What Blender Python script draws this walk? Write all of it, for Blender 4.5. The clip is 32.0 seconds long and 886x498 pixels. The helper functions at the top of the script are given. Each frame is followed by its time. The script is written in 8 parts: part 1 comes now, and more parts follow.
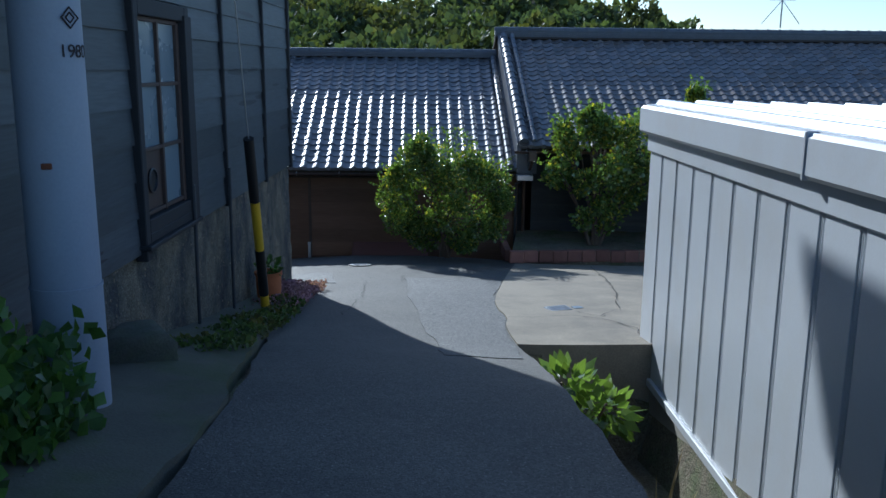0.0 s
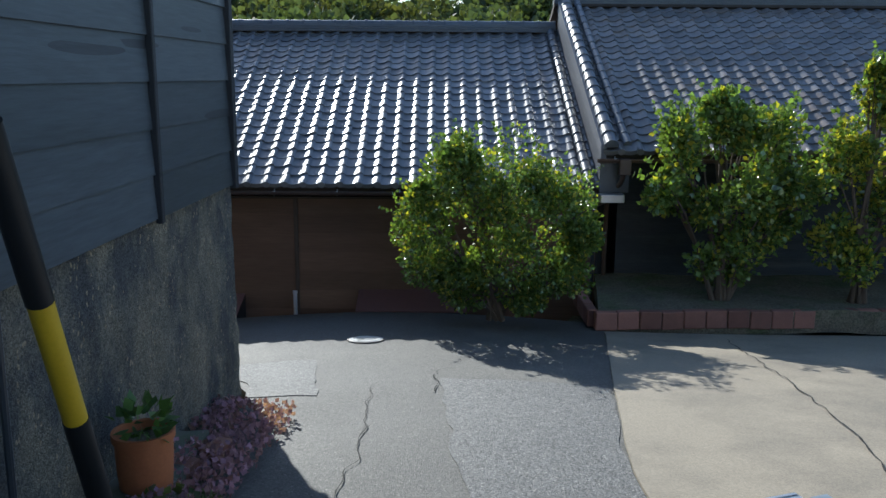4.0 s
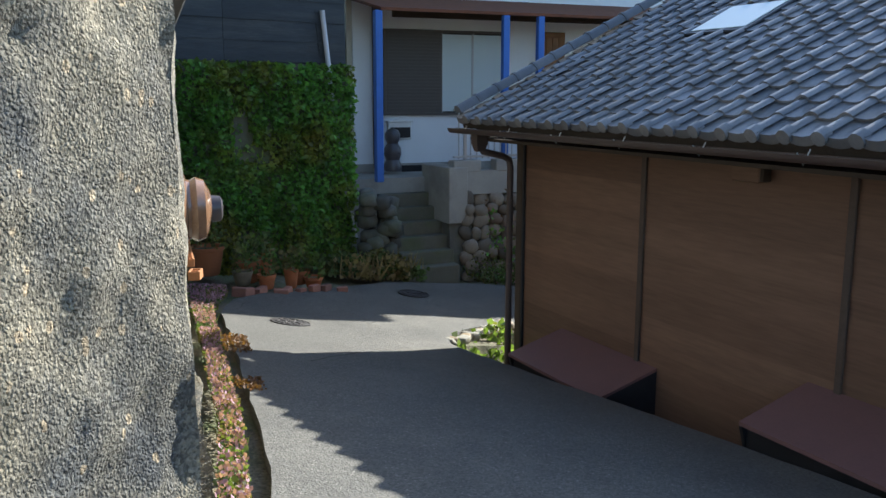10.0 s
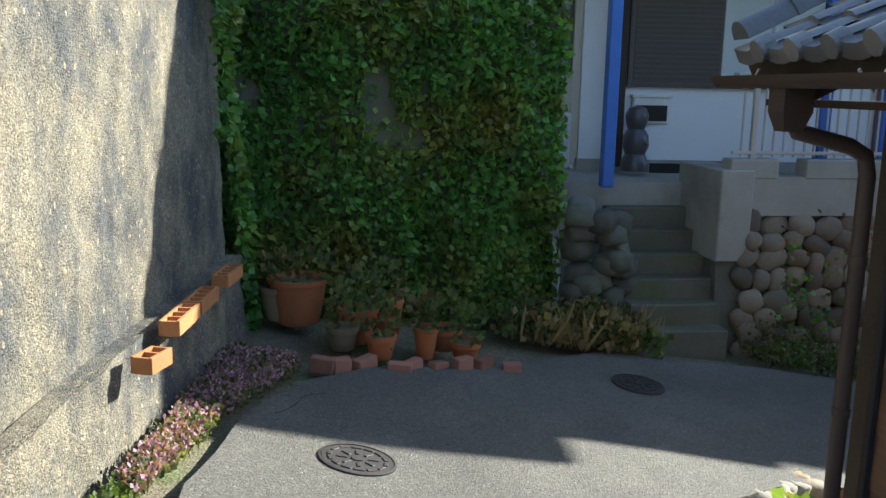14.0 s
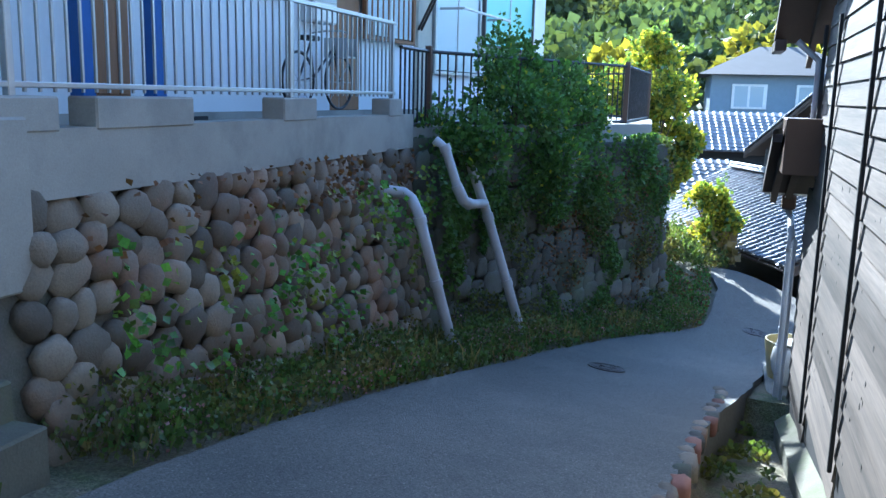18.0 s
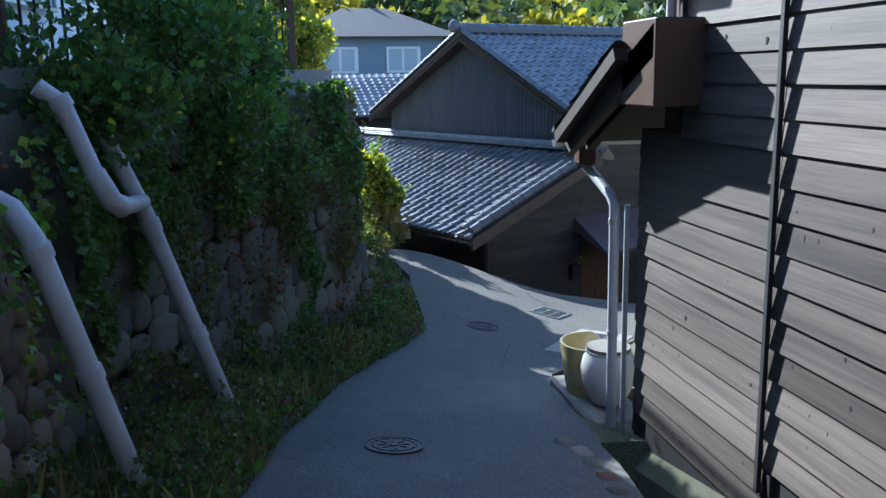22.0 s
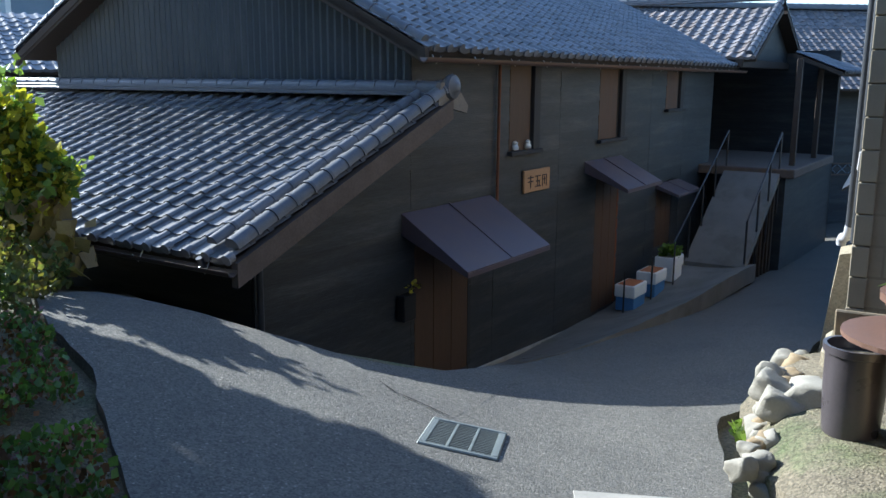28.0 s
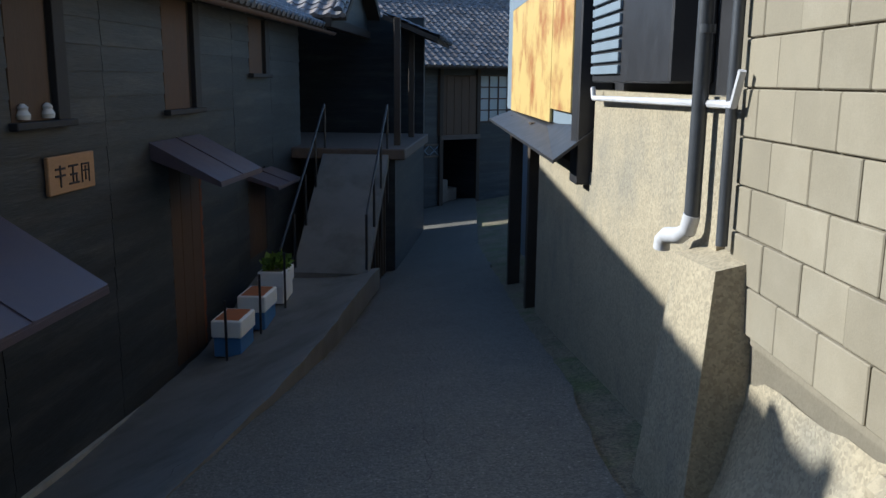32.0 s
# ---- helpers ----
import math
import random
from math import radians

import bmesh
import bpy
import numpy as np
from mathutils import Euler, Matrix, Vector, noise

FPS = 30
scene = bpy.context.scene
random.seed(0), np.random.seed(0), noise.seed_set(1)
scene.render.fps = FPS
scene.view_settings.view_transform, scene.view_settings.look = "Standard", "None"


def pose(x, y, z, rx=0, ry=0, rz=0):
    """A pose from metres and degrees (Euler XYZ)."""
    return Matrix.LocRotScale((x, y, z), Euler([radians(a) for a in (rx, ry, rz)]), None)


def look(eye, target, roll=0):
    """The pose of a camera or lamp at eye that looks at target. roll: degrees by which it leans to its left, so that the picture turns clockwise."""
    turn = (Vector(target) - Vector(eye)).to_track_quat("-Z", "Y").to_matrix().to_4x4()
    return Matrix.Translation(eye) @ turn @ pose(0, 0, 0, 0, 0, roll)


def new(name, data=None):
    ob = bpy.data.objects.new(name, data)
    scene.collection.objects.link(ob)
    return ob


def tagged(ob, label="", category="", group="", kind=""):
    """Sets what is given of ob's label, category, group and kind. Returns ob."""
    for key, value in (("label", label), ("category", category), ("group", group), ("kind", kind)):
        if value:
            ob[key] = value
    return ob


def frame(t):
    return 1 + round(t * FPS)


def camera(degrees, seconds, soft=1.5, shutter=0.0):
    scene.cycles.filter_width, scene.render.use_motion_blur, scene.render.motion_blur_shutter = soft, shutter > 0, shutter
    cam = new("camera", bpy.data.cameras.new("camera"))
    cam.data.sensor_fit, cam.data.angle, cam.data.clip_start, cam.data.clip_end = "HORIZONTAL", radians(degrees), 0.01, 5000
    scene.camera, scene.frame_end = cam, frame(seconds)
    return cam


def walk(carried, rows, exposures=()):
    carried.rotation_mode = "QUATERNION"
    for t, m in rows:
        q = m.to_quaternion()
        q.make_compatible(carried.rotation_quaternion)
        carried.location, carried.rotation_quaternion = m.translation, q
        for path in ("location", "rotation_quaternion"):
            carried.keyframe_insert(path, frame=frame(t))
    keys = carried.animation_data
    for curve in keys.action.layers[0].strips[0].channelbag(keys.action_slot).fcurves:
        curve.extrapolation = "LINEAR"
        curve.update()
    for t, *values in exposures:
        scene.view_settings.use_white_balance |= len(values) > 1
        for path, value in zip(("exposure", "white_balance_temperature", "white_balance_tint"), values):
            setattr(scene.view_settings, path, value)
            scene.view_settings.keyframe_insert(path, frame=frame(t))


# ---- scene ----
# camera and walk
cam = camera(54.6, 32.0)
METRES, EYE, TILT, LEAN, TURN = 42.0, 1.5, 0.0, 0.0, -2.0
ROWS = [
    (0.0, 0.0, 0.0, 0.0, 0.12, -11.96, -0.55),
    (0.5, -0.0016, 0.0168, -0.0018, 0.58, -11.86, -0.55),
    (1.0, -0.0034, 0.0351, -0.0037, 0.9, -11.83, -0.5),
    (1.5, -0.0051, 0.0536, -0.0054, 1.22, -11.86, -0.45),
    (2.0, -0.0059, 0.0716, -0.007, 1.3, -11.77, -0.39),
    (2.5, -0.0071, 0.089, -0.0085, 0.96, -11.68, -0.44),
    (3.0, -0.0086, 0.1054, -0.0097, 0.81, -11.51, -0.43),
    (3.5, -0.0092, 0.1228, -0.0111, 1.12, -11.53, -0.39),
    (5.5, -0.0118, 0.1902, -0.023, 1.68, -10.89, -0.23),
    (6.0, -0.0129, 0.2068, -0.026, 2.85, -10.83, -0.2),
    (6.5, -0.0125, 0.2221, -0.0291, 7.86, -10.73, -0.03),
    (7.0, -0.0122, 0.2365, -0.0313, 16.63, -10.56, 0.13),
    (7.5, -0.0106, 0.2523, -0.0337, 24.4, -10.43, 0.4),
    (8.0, -0.01, 0.2689, -0.0363, 32.73, -10.3, 0.42),
    (8.5, -0.0111, 0.2856, -0.039, 40.72, -10.29, 0.43),
    (9.0, -0.0142, 0.3014, -0.0415, 49.04, -10.29, 0.19),
    (9.5, -0.0182, 0.3161, -0.0431, 57.8, -10.19, 0.31),
    (10.0, -0.0245, 0.3288, -0.0442, 65.74, -10.17, -0.1),
    (10.5, -0.0319, 0.3401, -0.0447, 72.76, -10.18, -0.15),
    (11.0, -0.0424, 0.3506, -0.0459, 76.55, -10.27, -0.58),
    (11.5, -0.0559, 0.3603, -0.0472, 77.79, -10.48, -0.6),
    (12.0, -0.071, 0.368, -0.049, 81.08, -10.65, -0.85),
    (12.5, -0.0867, 0.374, -0.0503, 83.2, -10.71, -0.9),
    (13.0, -0.103, 0.3781, -0.0515, 84.64, -10.69, -1.13),
    (13.5, -0.1199, 0.381, -0.0531, 85.56, -10.65, -1.18),
    (15.5, -0.1757, 0.3849, -0.059, 64.64, -10.28, -1.34),
    (16.0, -0.1879, 0.384, -0.0611, 53.53, -9.98, -1.46),
    (16.5, -0.2013, 0.3829, -0.0626, 43.45, -9.98, -1.56),
    (17.0, -0.2159, 0.385, -0.0648, 35.95, -10.07, -1.42),
    (17.5, -0.2307, 0.3887, -0.0665, 27.53, -10.23, -1.34),
    (18.0, -0.2464, 0.3938, -0.0685, 20.21, -10.22, -1.4),
    (18.5, -0.2605, 0.4, -0.0696, 13.47, -10.25, -1.28),
    (19.0, -0.2724, 0.4083, -0.0709, 8.27, -10.4, -1.06),
    (19.5, -0.2816, 0.4173, -0.0724, 1.14, -10.48, -0.97),
    (20.0, -0.2878, 0.4278, -0.0736, -4.09, -10.57, -0.76),
    (20.5, -0.2916, 0.4401, -0.0745, -7.53, -10.76, -0.65),
    (21.0, -0.2926, 0.4554, -0.0758, -9.15, -11.09, -0.35),
    (21.5, -0.2936, 0.4722, -0.0779, -9.18, -11.32, 0.56),
    (22.0, -0.2933, 0.4892, -0.0805, -8.7, -11.37, 0.94),
    (22.5, -0.2928, 0.5064, -0.0833, -8.32, -11.43, 0.75),
    (23.0, -0.2911, 0.523, -0.0859, -8.38, -11.38, 0.96),
    (23.5, -0.2898, 0.5392, -0.0887, -8.55, -11.31, 0.88),
    (24.0, -0.2884, 0.5546, -0.0916, -9.08, -11.21, 0.7),
    (24.5, -0.2885, 0.5695, -0.0942, -11.4, -11.15, -0.46),
    (25.0, -0.2889, 0.5846, -0.0971, -14.96, -11.1, -0.68),
    (25.5, -0.2892, 0.5995, -0.0997, -18.13, -11.11, -0.8),
    (27.5, -0.2757, 0.6597, -0.1096, -26.12, -11.17, -0.38),
    (28.0, -0.2709, 0.6752, -0.1122, -28.18, -11.2, -0.38),
    (28.5, -0.266, 0.6894, -0.1142, -31.07, -11.14, -0.48),
    (29.0, -0.2609, 0.7023, -0.1162, -37.73, -10.97, -0.49),
    (29.5, -0.2547, 0.7147, -0.1185, -42.26, -10.91, -0.54),
    (30.0, -0.2472, 0.7264, -0.1207, -46.81, -10.93, -0.52),
    (30.5, -0.238, 0.7366, -0.1225, -49.64, -11.0, -0.39),
    (31.0, -0.2281, 0.7466, -0.1241, -52.35, -11.07, -0.39),
    (31.5, -0.2177, 0.7561, -0.1257, -53.86, -11.13, -0.41),
    (32.0, -0.2075, 0.7662, -0.1275, -57.64, -11.12, -0.57),
]
# seconds, stops, kelvin, tint: the camera's own brightening and white balance
EXPOSURE = [(0.0, 0.1, 5000, 6), (3.0, 0.5, 5600, 6), (6.0, 0.75, 5600, 6), (7.0, 1.25, 5400, 6), (9.0, 1.5, 5500, 6), (10.0, 1.5, 5900, 6), (11.0, 1.35, 6200, 6), (13.0, 1.2, 6400, 4), (15.5, 2.4, 5100, 4),
            (18.0, 2.35, 4900, 4), (20.0, 1.6, 4800, 6), (23.0, 1.5, 5300, 6), (25.0, 1.5, 5600, 6), (28.0, 1.4, 5400, 6), (30.0, 1.2, 5300, 6), (31.0, 0.85, 5500, 6), (32.0, 0.7, 5600, 6)]
walk(cam, [(t, pose(0, 0, EYE, TILT, LEAN, TURN) @ pose(METRES * x, METRES * y, METRES * z, 90 + pitch, roll, yaw)) for t, x, y, z, yaw, pitch, roll in ROWS],
     exposures=EXPOSURE)

# ---- world and sun ----
SUN_EL = radians(28.0)
SUN_AZ = radians(21.6)
SUN_DIR = Vector((-math.sin(SUN_AZ) * math.cos(SUN_EL), math.cos(SUN_AZ) * math.cos(SUN_EL), math.sin(SUN_EL)))
world = bpy.data.worlds.new("world")
scene.world = world
world.use_nodes = True
wn = world.node_tree
wn.nodes.clear()
sky = wn.nodes.new("ShaderNodeTexSky")
sky.sky_type = "NISHITA"
sky.sun_disc = False
sky.sun_elevation = SUN_EL
sky.sun_rotation = math.atan2(SUN_DIR.x, SUN_DIR.y)
sky.air_density, sky.dust_density, sky.ozone_density = 1.0, 0.5, 1.5
wbg = wn.nodes.new("ShaderNodeBackground")
wbg.inputs["Strength"].default_value = 0.12
wout = wn.nodes.new("ShaderNodeOutputWorld")
wn.links.new(sky.outputs[0], wbg.inputs[0])
wn.links.new(wbg.outputs[0], wout.inputs[0])
sun_data = bpy.data.lights.new("sun", "SUN")
sun_data.energy, sun_data.angle, sun_data.color = 5.0, radians(0.55), (1.0, 0.92, 0.79)
sun = new("sun", sun_data)
sun.matrix_world = look((0, 0, 30), Vector((0, 0, 30)) - SUN_DIR)

# ---- materials ----
def mat(name, base, rough=0.8, metal=0.0, spec=0.4, var=0.25, scale=6.0, grain=60.0, bump=0.25, bdist=0.01, stretch=(1, 1, 1),
        stain=None, stain_amt=0.0, stain_lo=0.47, stain_scale=1.2, island=0.0, obj=0.0, coat=0.0, rvar=0.1, trans=0.0, fleck=None, gravel=None):
    """A procedural surface: colour varied at two scales, relief, stains, variation from piece to piece."""
    m = bpy.data.materials.new(name)
    m.use_nodes = True
    nt = m.node_tree
    N, L = nt.nodes, nt.links
    bsdf = N["Principled BSDF"]
    out = N["Material Output"]
    geo = N.new("ShaderNodeNewGeometry")
    mp = N.new("ShaderNodeMapping")
    mp.inputs["Scale"].default_value = stretch
    L.new(geo.outputs["Position"], mp.inputs[0])

    def nz(sc, detail=5.0, ro=0.6):
        n = N.new("ShaderNodeTexNoise")
        n.inputs["Scale"].default_value, n.inputs["Detail"].default_value, n.inputs["Roughness"].default_value = sc, detail, ro
        L.new(mp.outputs[0], n.inputs["Vector"])
        return n.outputs["Fac"]

    def mth(op, a, b):
        n = N.new("ShaderNodeMath")
        n.operation = op
        for i, v in enumerate((a, b)):
            if isinstance(v, (int, float)):
                n.inputs[i].default_value = v
            else:
                L.new(v, n.inputs[i])
        return n.outputs[0]

    big, fine = nz(scale), nz(grain, 3.0)
    f = mth("ADD", mth("MULTIPLY", mth("SUBTRACT", big, 0.5), 2.2 * var), mth("MULTIPLY", mth("SUBTRACT", fine, 0.5), 1.6 * var))
    f = mth("ADD", f, 1.0)
    if obj:
        oi = N.new("ShaderNodeObjectInfo")
        f = mth("MULTIPLY", f, mth("ADD", mth("MULTIPLY", oi.outputs["Random"], 2 * obj), 1.0 - obj))
    if island:
        f = mth("MULTIPLY", f, mth("ADD", mth("MULTIPLY", geo.outputs["Random Per Island"], 2 * island), 1.0 - island))
    col = N.new("ShaderNodeRGB")
    col.outputs[0].default_value = (*base, 1)
    cur = col.outputs[0]
    if stain is not None:
        r = N.new("ShaderNodeMapRange")
        L.new(nz(stain_scale, 6.0, 0.65), r.inputs[0])
        r.inputs[1].default_value, r.inputs[2].default_value = stain_lo, stain_lo + 0.19
        r.inputs[3].default_value, r.inputs[4].default_value = 0.0, stain_amt
        mx = N.new("ShaderNodeMix")
        mx.data_type = "RGBA"
        L.new(r.outputs[0], mx.inputs[0])
        L.new(cur, mx.inputs[6])
        mx.inputs[7].default_value = (*stain, 1)
        cur = mx.outputs[2]
    if fleck is not None:
        vo = N.new("ShaderNodeTexVoronoi")
        vo.inputs["Scale"].default_value = fleck[3]
        L.new(mp.outputs[0], vo.inputs["Vector"])
        sep = N.new("ShaderNodeSeparateColor")
        L.new(vo.outputs["Color"], sep.inputs[0])
        gt = mth("MULTIPLY", mth("GREATER_THAN", sep.outputs[0], fleck[4]), mth("LESS_THAN", vo.outputs["Distance"], 0.42))
        mx = N.new("ShaderNodeMix")
        mx.data_type = "RGBA"
        L.new(mth("MULTIPLY", gt, 0.8), mx.inputs[0])
        L.new(cur, mx.inputs[6])
        mx.inputs[7].default_value = (*fleck[:3], 1)
        cur = mx.outputs[2]
    pebble = None
    if gravel is not None:
        vg = N.new("ShaderNodeTexVoronoi")
        vg.inputs["Scale"].default_value = gravel[0]
        wob = N.new("ShaderNodeTexNoise")
        wob.inputs["Scale"].default_value, wob.inputs["Detail"].default_value = gravel[0] * 0.35, 3.0
        L.new(geo.outputs["Position"], wob.inputs["Vector"])
        wsc = N.new("ShaderNodeVectorMath")
        wsc.operation = "SCALE"
        wsc.inputs["Scale"].default_value = 1.6 / gravel[0]
        L.new(wob.outputs["Color"], wsc.inputs[0])
        wad = N.new("ShaderNodeVectorMath")
        L.new(geo.outputs["Position"], wad.inputs[0])
        L.new(wsc.outputs[0], wad.inputs[1])
        L.new(wad.outputs[0], vg.inputs["Vector"])
        sg = N.new("ShaderNodeSeparateColor")
        L.new(vg.outputs["Color"], sg.inputs[0])
        f = mth("MULTIPLY", f, mth("ADD", mth("MULTIPLY", sg.outputs[1], 2 * gravel[1]), 1.0 - gravel[1]))
        pebble = mth("MULTIPLY", mth("SUBTRACT", 1.0, vg.outputs["Distance"]), mth("GREATER_THAN", sg.outputs[0], 0.35))
    sc = N.new("ShaderNodeVectorMath")
    sc.operation = "SCALE"
    L.new(cur, sc.inputs[0])
    L.new(f, sc.inputs["Scale"])
    L.new(sc.outputs[0], bsdf.inputs["Base Color"])
    bsdf.inputs["Metallic"].default_value = metal
    bsdf.inputs["Specular IOR Level"].default_value = spec
    bsdf.inputs["Coat Weight"].default_value = coat
    L.new(mth("ADD", mth("MULTIPLY", mth("SUBTRACT", big, 0.5), 2 * rvar), rough), bsdf.inputs["Roughness"])
    if bump:
        b = N.new("ShaderNodeBump")
        b.inputs["Strength"].default_value, b.inputs["Distance"].default_value = bump, bdist
        hgt = mth("ADD", mth("MULTIPLY", fine, 0.6), mth("MULTIPLY", big, 0.8))
        L.new(mth("ADD", hgt, mth("MULTIPLY", pebble, gravel[2])) if pebble is not None else hgt, b.inputs["Height"])
        L.new(b.outputs[0], bsdf.inputs["Normal"])
    if trans:
        tr = N.new("ShaderNodeBsdfTranslucent")
        tint = N.new("ShaderNodeVectorMath")
        tint.operation = "MULTIPLY"
        L.new(sc.outputs[0], tint.inputs[0])
        tint.inputs[1].default_value = (1.5, 1.6, 0.5)
        L.new(tint.outputs[0], tr.inputs[0])
        mix = N.new("ShaderNodeMixShader")
        mix.inputs[0].default_value = trans
        L.new(bsdf.outputs[0], mix.inputs[1])
        L.new(tr.outputs[0], mix.inputs[2])
        L.new(mix.outputs[0], out.inputs[0])
    return m


def glass(name, tint=(0.75, 0.82, 0.85), rough=0.03, see=0.35):
    m = bpy.data.materials.new(name)
    m.use_nodes = True
    b = m.node_tree.nodes["Principled BSDF"]
    b.inputs["Base Color"].default_value = (*tint, 1)
    b.inputs["Roughness"].default_value = rough
    b.inputs["Transmission Weight"].default_value = see
    b.inputs["Specular IOR Level"].default_value = 0.8
    return m


ASPHALT = mat("asphalt", (0.105, 0.1, 0.09), 0.72, var=0.28, scale=1.3, grain=120, bump=0.7, bdist=0.008, stain=(0.16, 0.15, 0.13), stain_amt=0.75, stain_scale=0.45, spec=0.4, fleck=(0.24, 0.225, 0.2, 70, 0.93), gravel=(80, 0.3, 0.8))
ASPHALT_PATCH = mat("asphalt_patch", (0.125, 0.123, 0.118), 0.7, var=0.25, scale=2.0, grain=150, bump=0.8, bdist=0.008, fleck=(0.25, 0.24, 0.22, 60, 0.8), gravel=(65, 0.45, 1.0))
ASPHALT_PALE = mat("pale_asphalt", (0.125, 0.118, 0.103), 0.75, var=0.28, scale=1.1, grain=120, bump=0.7, bdist=0.008, stain=(0.1, 0.095, 0.087), stain_amt=0.7, stain_scale=0.6, spec=0.35, fleck=(0.26, 0.245, 0.21, 60, 0.95), gravel=(75, 0.35, 0.9))
SLAB = mat("slab_concrete", (0.29, 0.25, 0.19), 0.85, var=0.16, scale=1.6, grain=90, bump=0.3, bdist=0.004, stain=(0.17, 0.15, 0.12), stain_amt=0.75, stain_scale=0.7, gravel=(90, 0.12, 0.2))
EARTH = mat("earth", (0.17, 0.145, 0.1), 0.95, var=0.4, scale=2.5, grain=60, bump=0.8, bdist=0.02, stain=(0.09, 0.12, 0.045), stain_amt=0.8, stain_scale=1.5, gravel=(60, 0.35, 0.5))
DOOR_DARK = mat("dark_door_wood", (0.08, 0.046, 0.027), 0.65, var=0.35, scale=4, grain=40, bump=0.2, stretch=(2, 2, 0.2))
FAR_ROOF = mat("dull_roof", (0.1, 0.095, 0.095), 0.85, var=0.25, scale=1.5, bump=0.1)
GLAZE_BROWN = mat("brown_glaze", (0.23, 0.13, 0.075), 0.16, var=0.3, scale=9, bump=0.04, spec=0.7, coat=0.5)
OLD_CONC = mat("old_concrete", (0.215, 0.19, 0.14), 0.92, var=0.45, scale=4.5, grain=110, bump=0.8, bdist=0.015, stretch=(1, 1, 0.65), stain=(0.07, 0.073, 0.076), stain_amt=0.92, stain_scale=2.2, stain_lo=0.42, gravel=(120, 0.5, 0.6), fleck=(0.36, 0.28, 0.18, 42, 0.92))
CONC = mat("concrete", (0.36, 0.34, 0.3), 0.9, var=0.2, scale=2.0, grain=80, bump=0.4, bdist=0.006, stain=(0.2, 0.19, 0.17), stain_amt=0.6)
CONC_D = mat("rendered_wall", (0.31, 0.265, 0.185), 0.92, var=0.16, scale=1.8, grain=90, bump=0.5, bdist=0.006, stain=(0.2, 0.185, 0.15), stain_amt=0.7, stain_scale=1.4, gravel=(70, 0.2, 0.3))
BLOCK = mat("concrete_block", (0.23, 0.2, 0.145), 0.92, var=0.14, scale=3.0, grain=110, bump=0.4, bdist=0.004, obj=0.1, stain=(0.29, 0.26, 0.2), stain_amt=0.6)
MORTAR = mat("mortar", (0.2, 0.175, 0.13), 0.95, var=0.2)
PLANK_BLUE = mat("black_stained_plank", (0.068, 0.078, 0.088), 0.55, var=0.55, scale=3.0, grain=28, bump=0.6, bdist=0.004, stretch=(1, 0.12, 1.6), obj=0.35, spec=0.5, fleck=(0.02, 0.02, 0.024, 7, 0.92))
# weathered charred boards, made paler in colour for the faces in sun
PLANK_GREY = mat("sunlit_weathered_plank", (0.15, 0.125, 0.107), 0.62, var=0.55, scale=3.0, grain=34, bump=0.45, bdist=0.003, stretch=(1, 0.07, 2.2), obj=0.38, spec=0.4, stain=(0.075, 0.066, 0.06), stain_amt=0.8, stain_scale=5.0)
PLANK_BROWN = mat("dark_brown_plank", (0.165, 0.097, 0.066), 0.58, var=0.4, scale=2.0, grain=26, bump=0.3, bdist=0.003, stretch=(0.12, 1, 1.6), obj=0.22, spec=0.3, stain=(0.2, 0.13, 0.085), stain_amt=0.35, stain_scale=1.2)
PLANK_BLACK = mat("charred_plank", (0.024, 0.028, 0.033), 0.55, var=0.7, scale=2.2, grain=26, bump=0.8, bdist=0.006, stretch=(0.25, 0.25, 2.4), obj=0.2, spec=0.4, stain=(0.065, 0.065, 0.062), stain_amt=0.6, stain_scale=2.5)
TIMBER = mat("dark_timber", (0.05, 0.036, 0.026), 0.75, var=0.4, scale=4, grain=40, bump=0.3, obj=0.15)
TIMBER_GREY = mat("grey_timber", (0.2, 0.17, 0.14), 0.8, var=0.3, scale=4, grain=40, bump=0.4)
TIMBER_OLD = mat("old_brown_timber", (0.11, 0.085, 0.07), 0.8, var=0.4, scale=4, grain=40, bump=0.4)
BATTEN = mat("batten", (0.03, 0.03, 0.033), 0.7, var=0.3, bump=0.2)
BATTEN_BROWN = mat("brown_batten", (0.085, 0.062, 0.05), 0.7, var=0.3, bump=0.2)
TILE = mat("roof_tile", (0.15, 0.153, 0.165), 0.36, var=0.25, scale=5.0, grain=50, bump=0.15, bdist=0.003, obj=0.25, island=0.25, spec=0.5, stain=(0.22, 0.2, 0.18), stain_amt=0.5, stain_scale=3.0)
TILE_B = mat("roof_tile_weathered", (0.16, 0.15, 0.15), 0.42, var=0.3, scale=5.0, grain=50, bump=0.2, bdist=0.003, obj=0.3, island=0.3, spec=0.45, stain=(0.24, 0.17, 0.12), stain_amt=0.5, stain_scale=2.0)
RIDGE = mat("ridge_tile", (0.12, 0.125, 0.14), 0.4, var=0.25, bump=0.2, obj=0.15, island=0.15)
PLASTER = mat("white_plaster", (0.78, 0.79, 0.8), 0.9, var=0.06, scale=2.0, bump=0.1)
BEIGE = mat("beige_wall", (0.55, 0.5, 0.4), 0.9, var=0.12, bump=0.2)
SHUTTER = mat("brown_shutter", (0.1, 0.085, 0.075), 0.55, var=0.1, bump=0.05)
BLUE = mat("blue_paint", (0.06, 0.16, 0.5), 0.5, var=0.15, bump=0.05)
PALE_BLUE = mat("pale_blue_sheet", (0.19, 0.235, 0.28), 0.5, var=0.12, bump=0.05)
PVC = mat("grey_pvc", (0.55, 0.55, 0.58), 0.4, var=0.1, scale=3, bump=0.03, stain=(0.2, 0.19, 0.17), stain_amt=0.4)
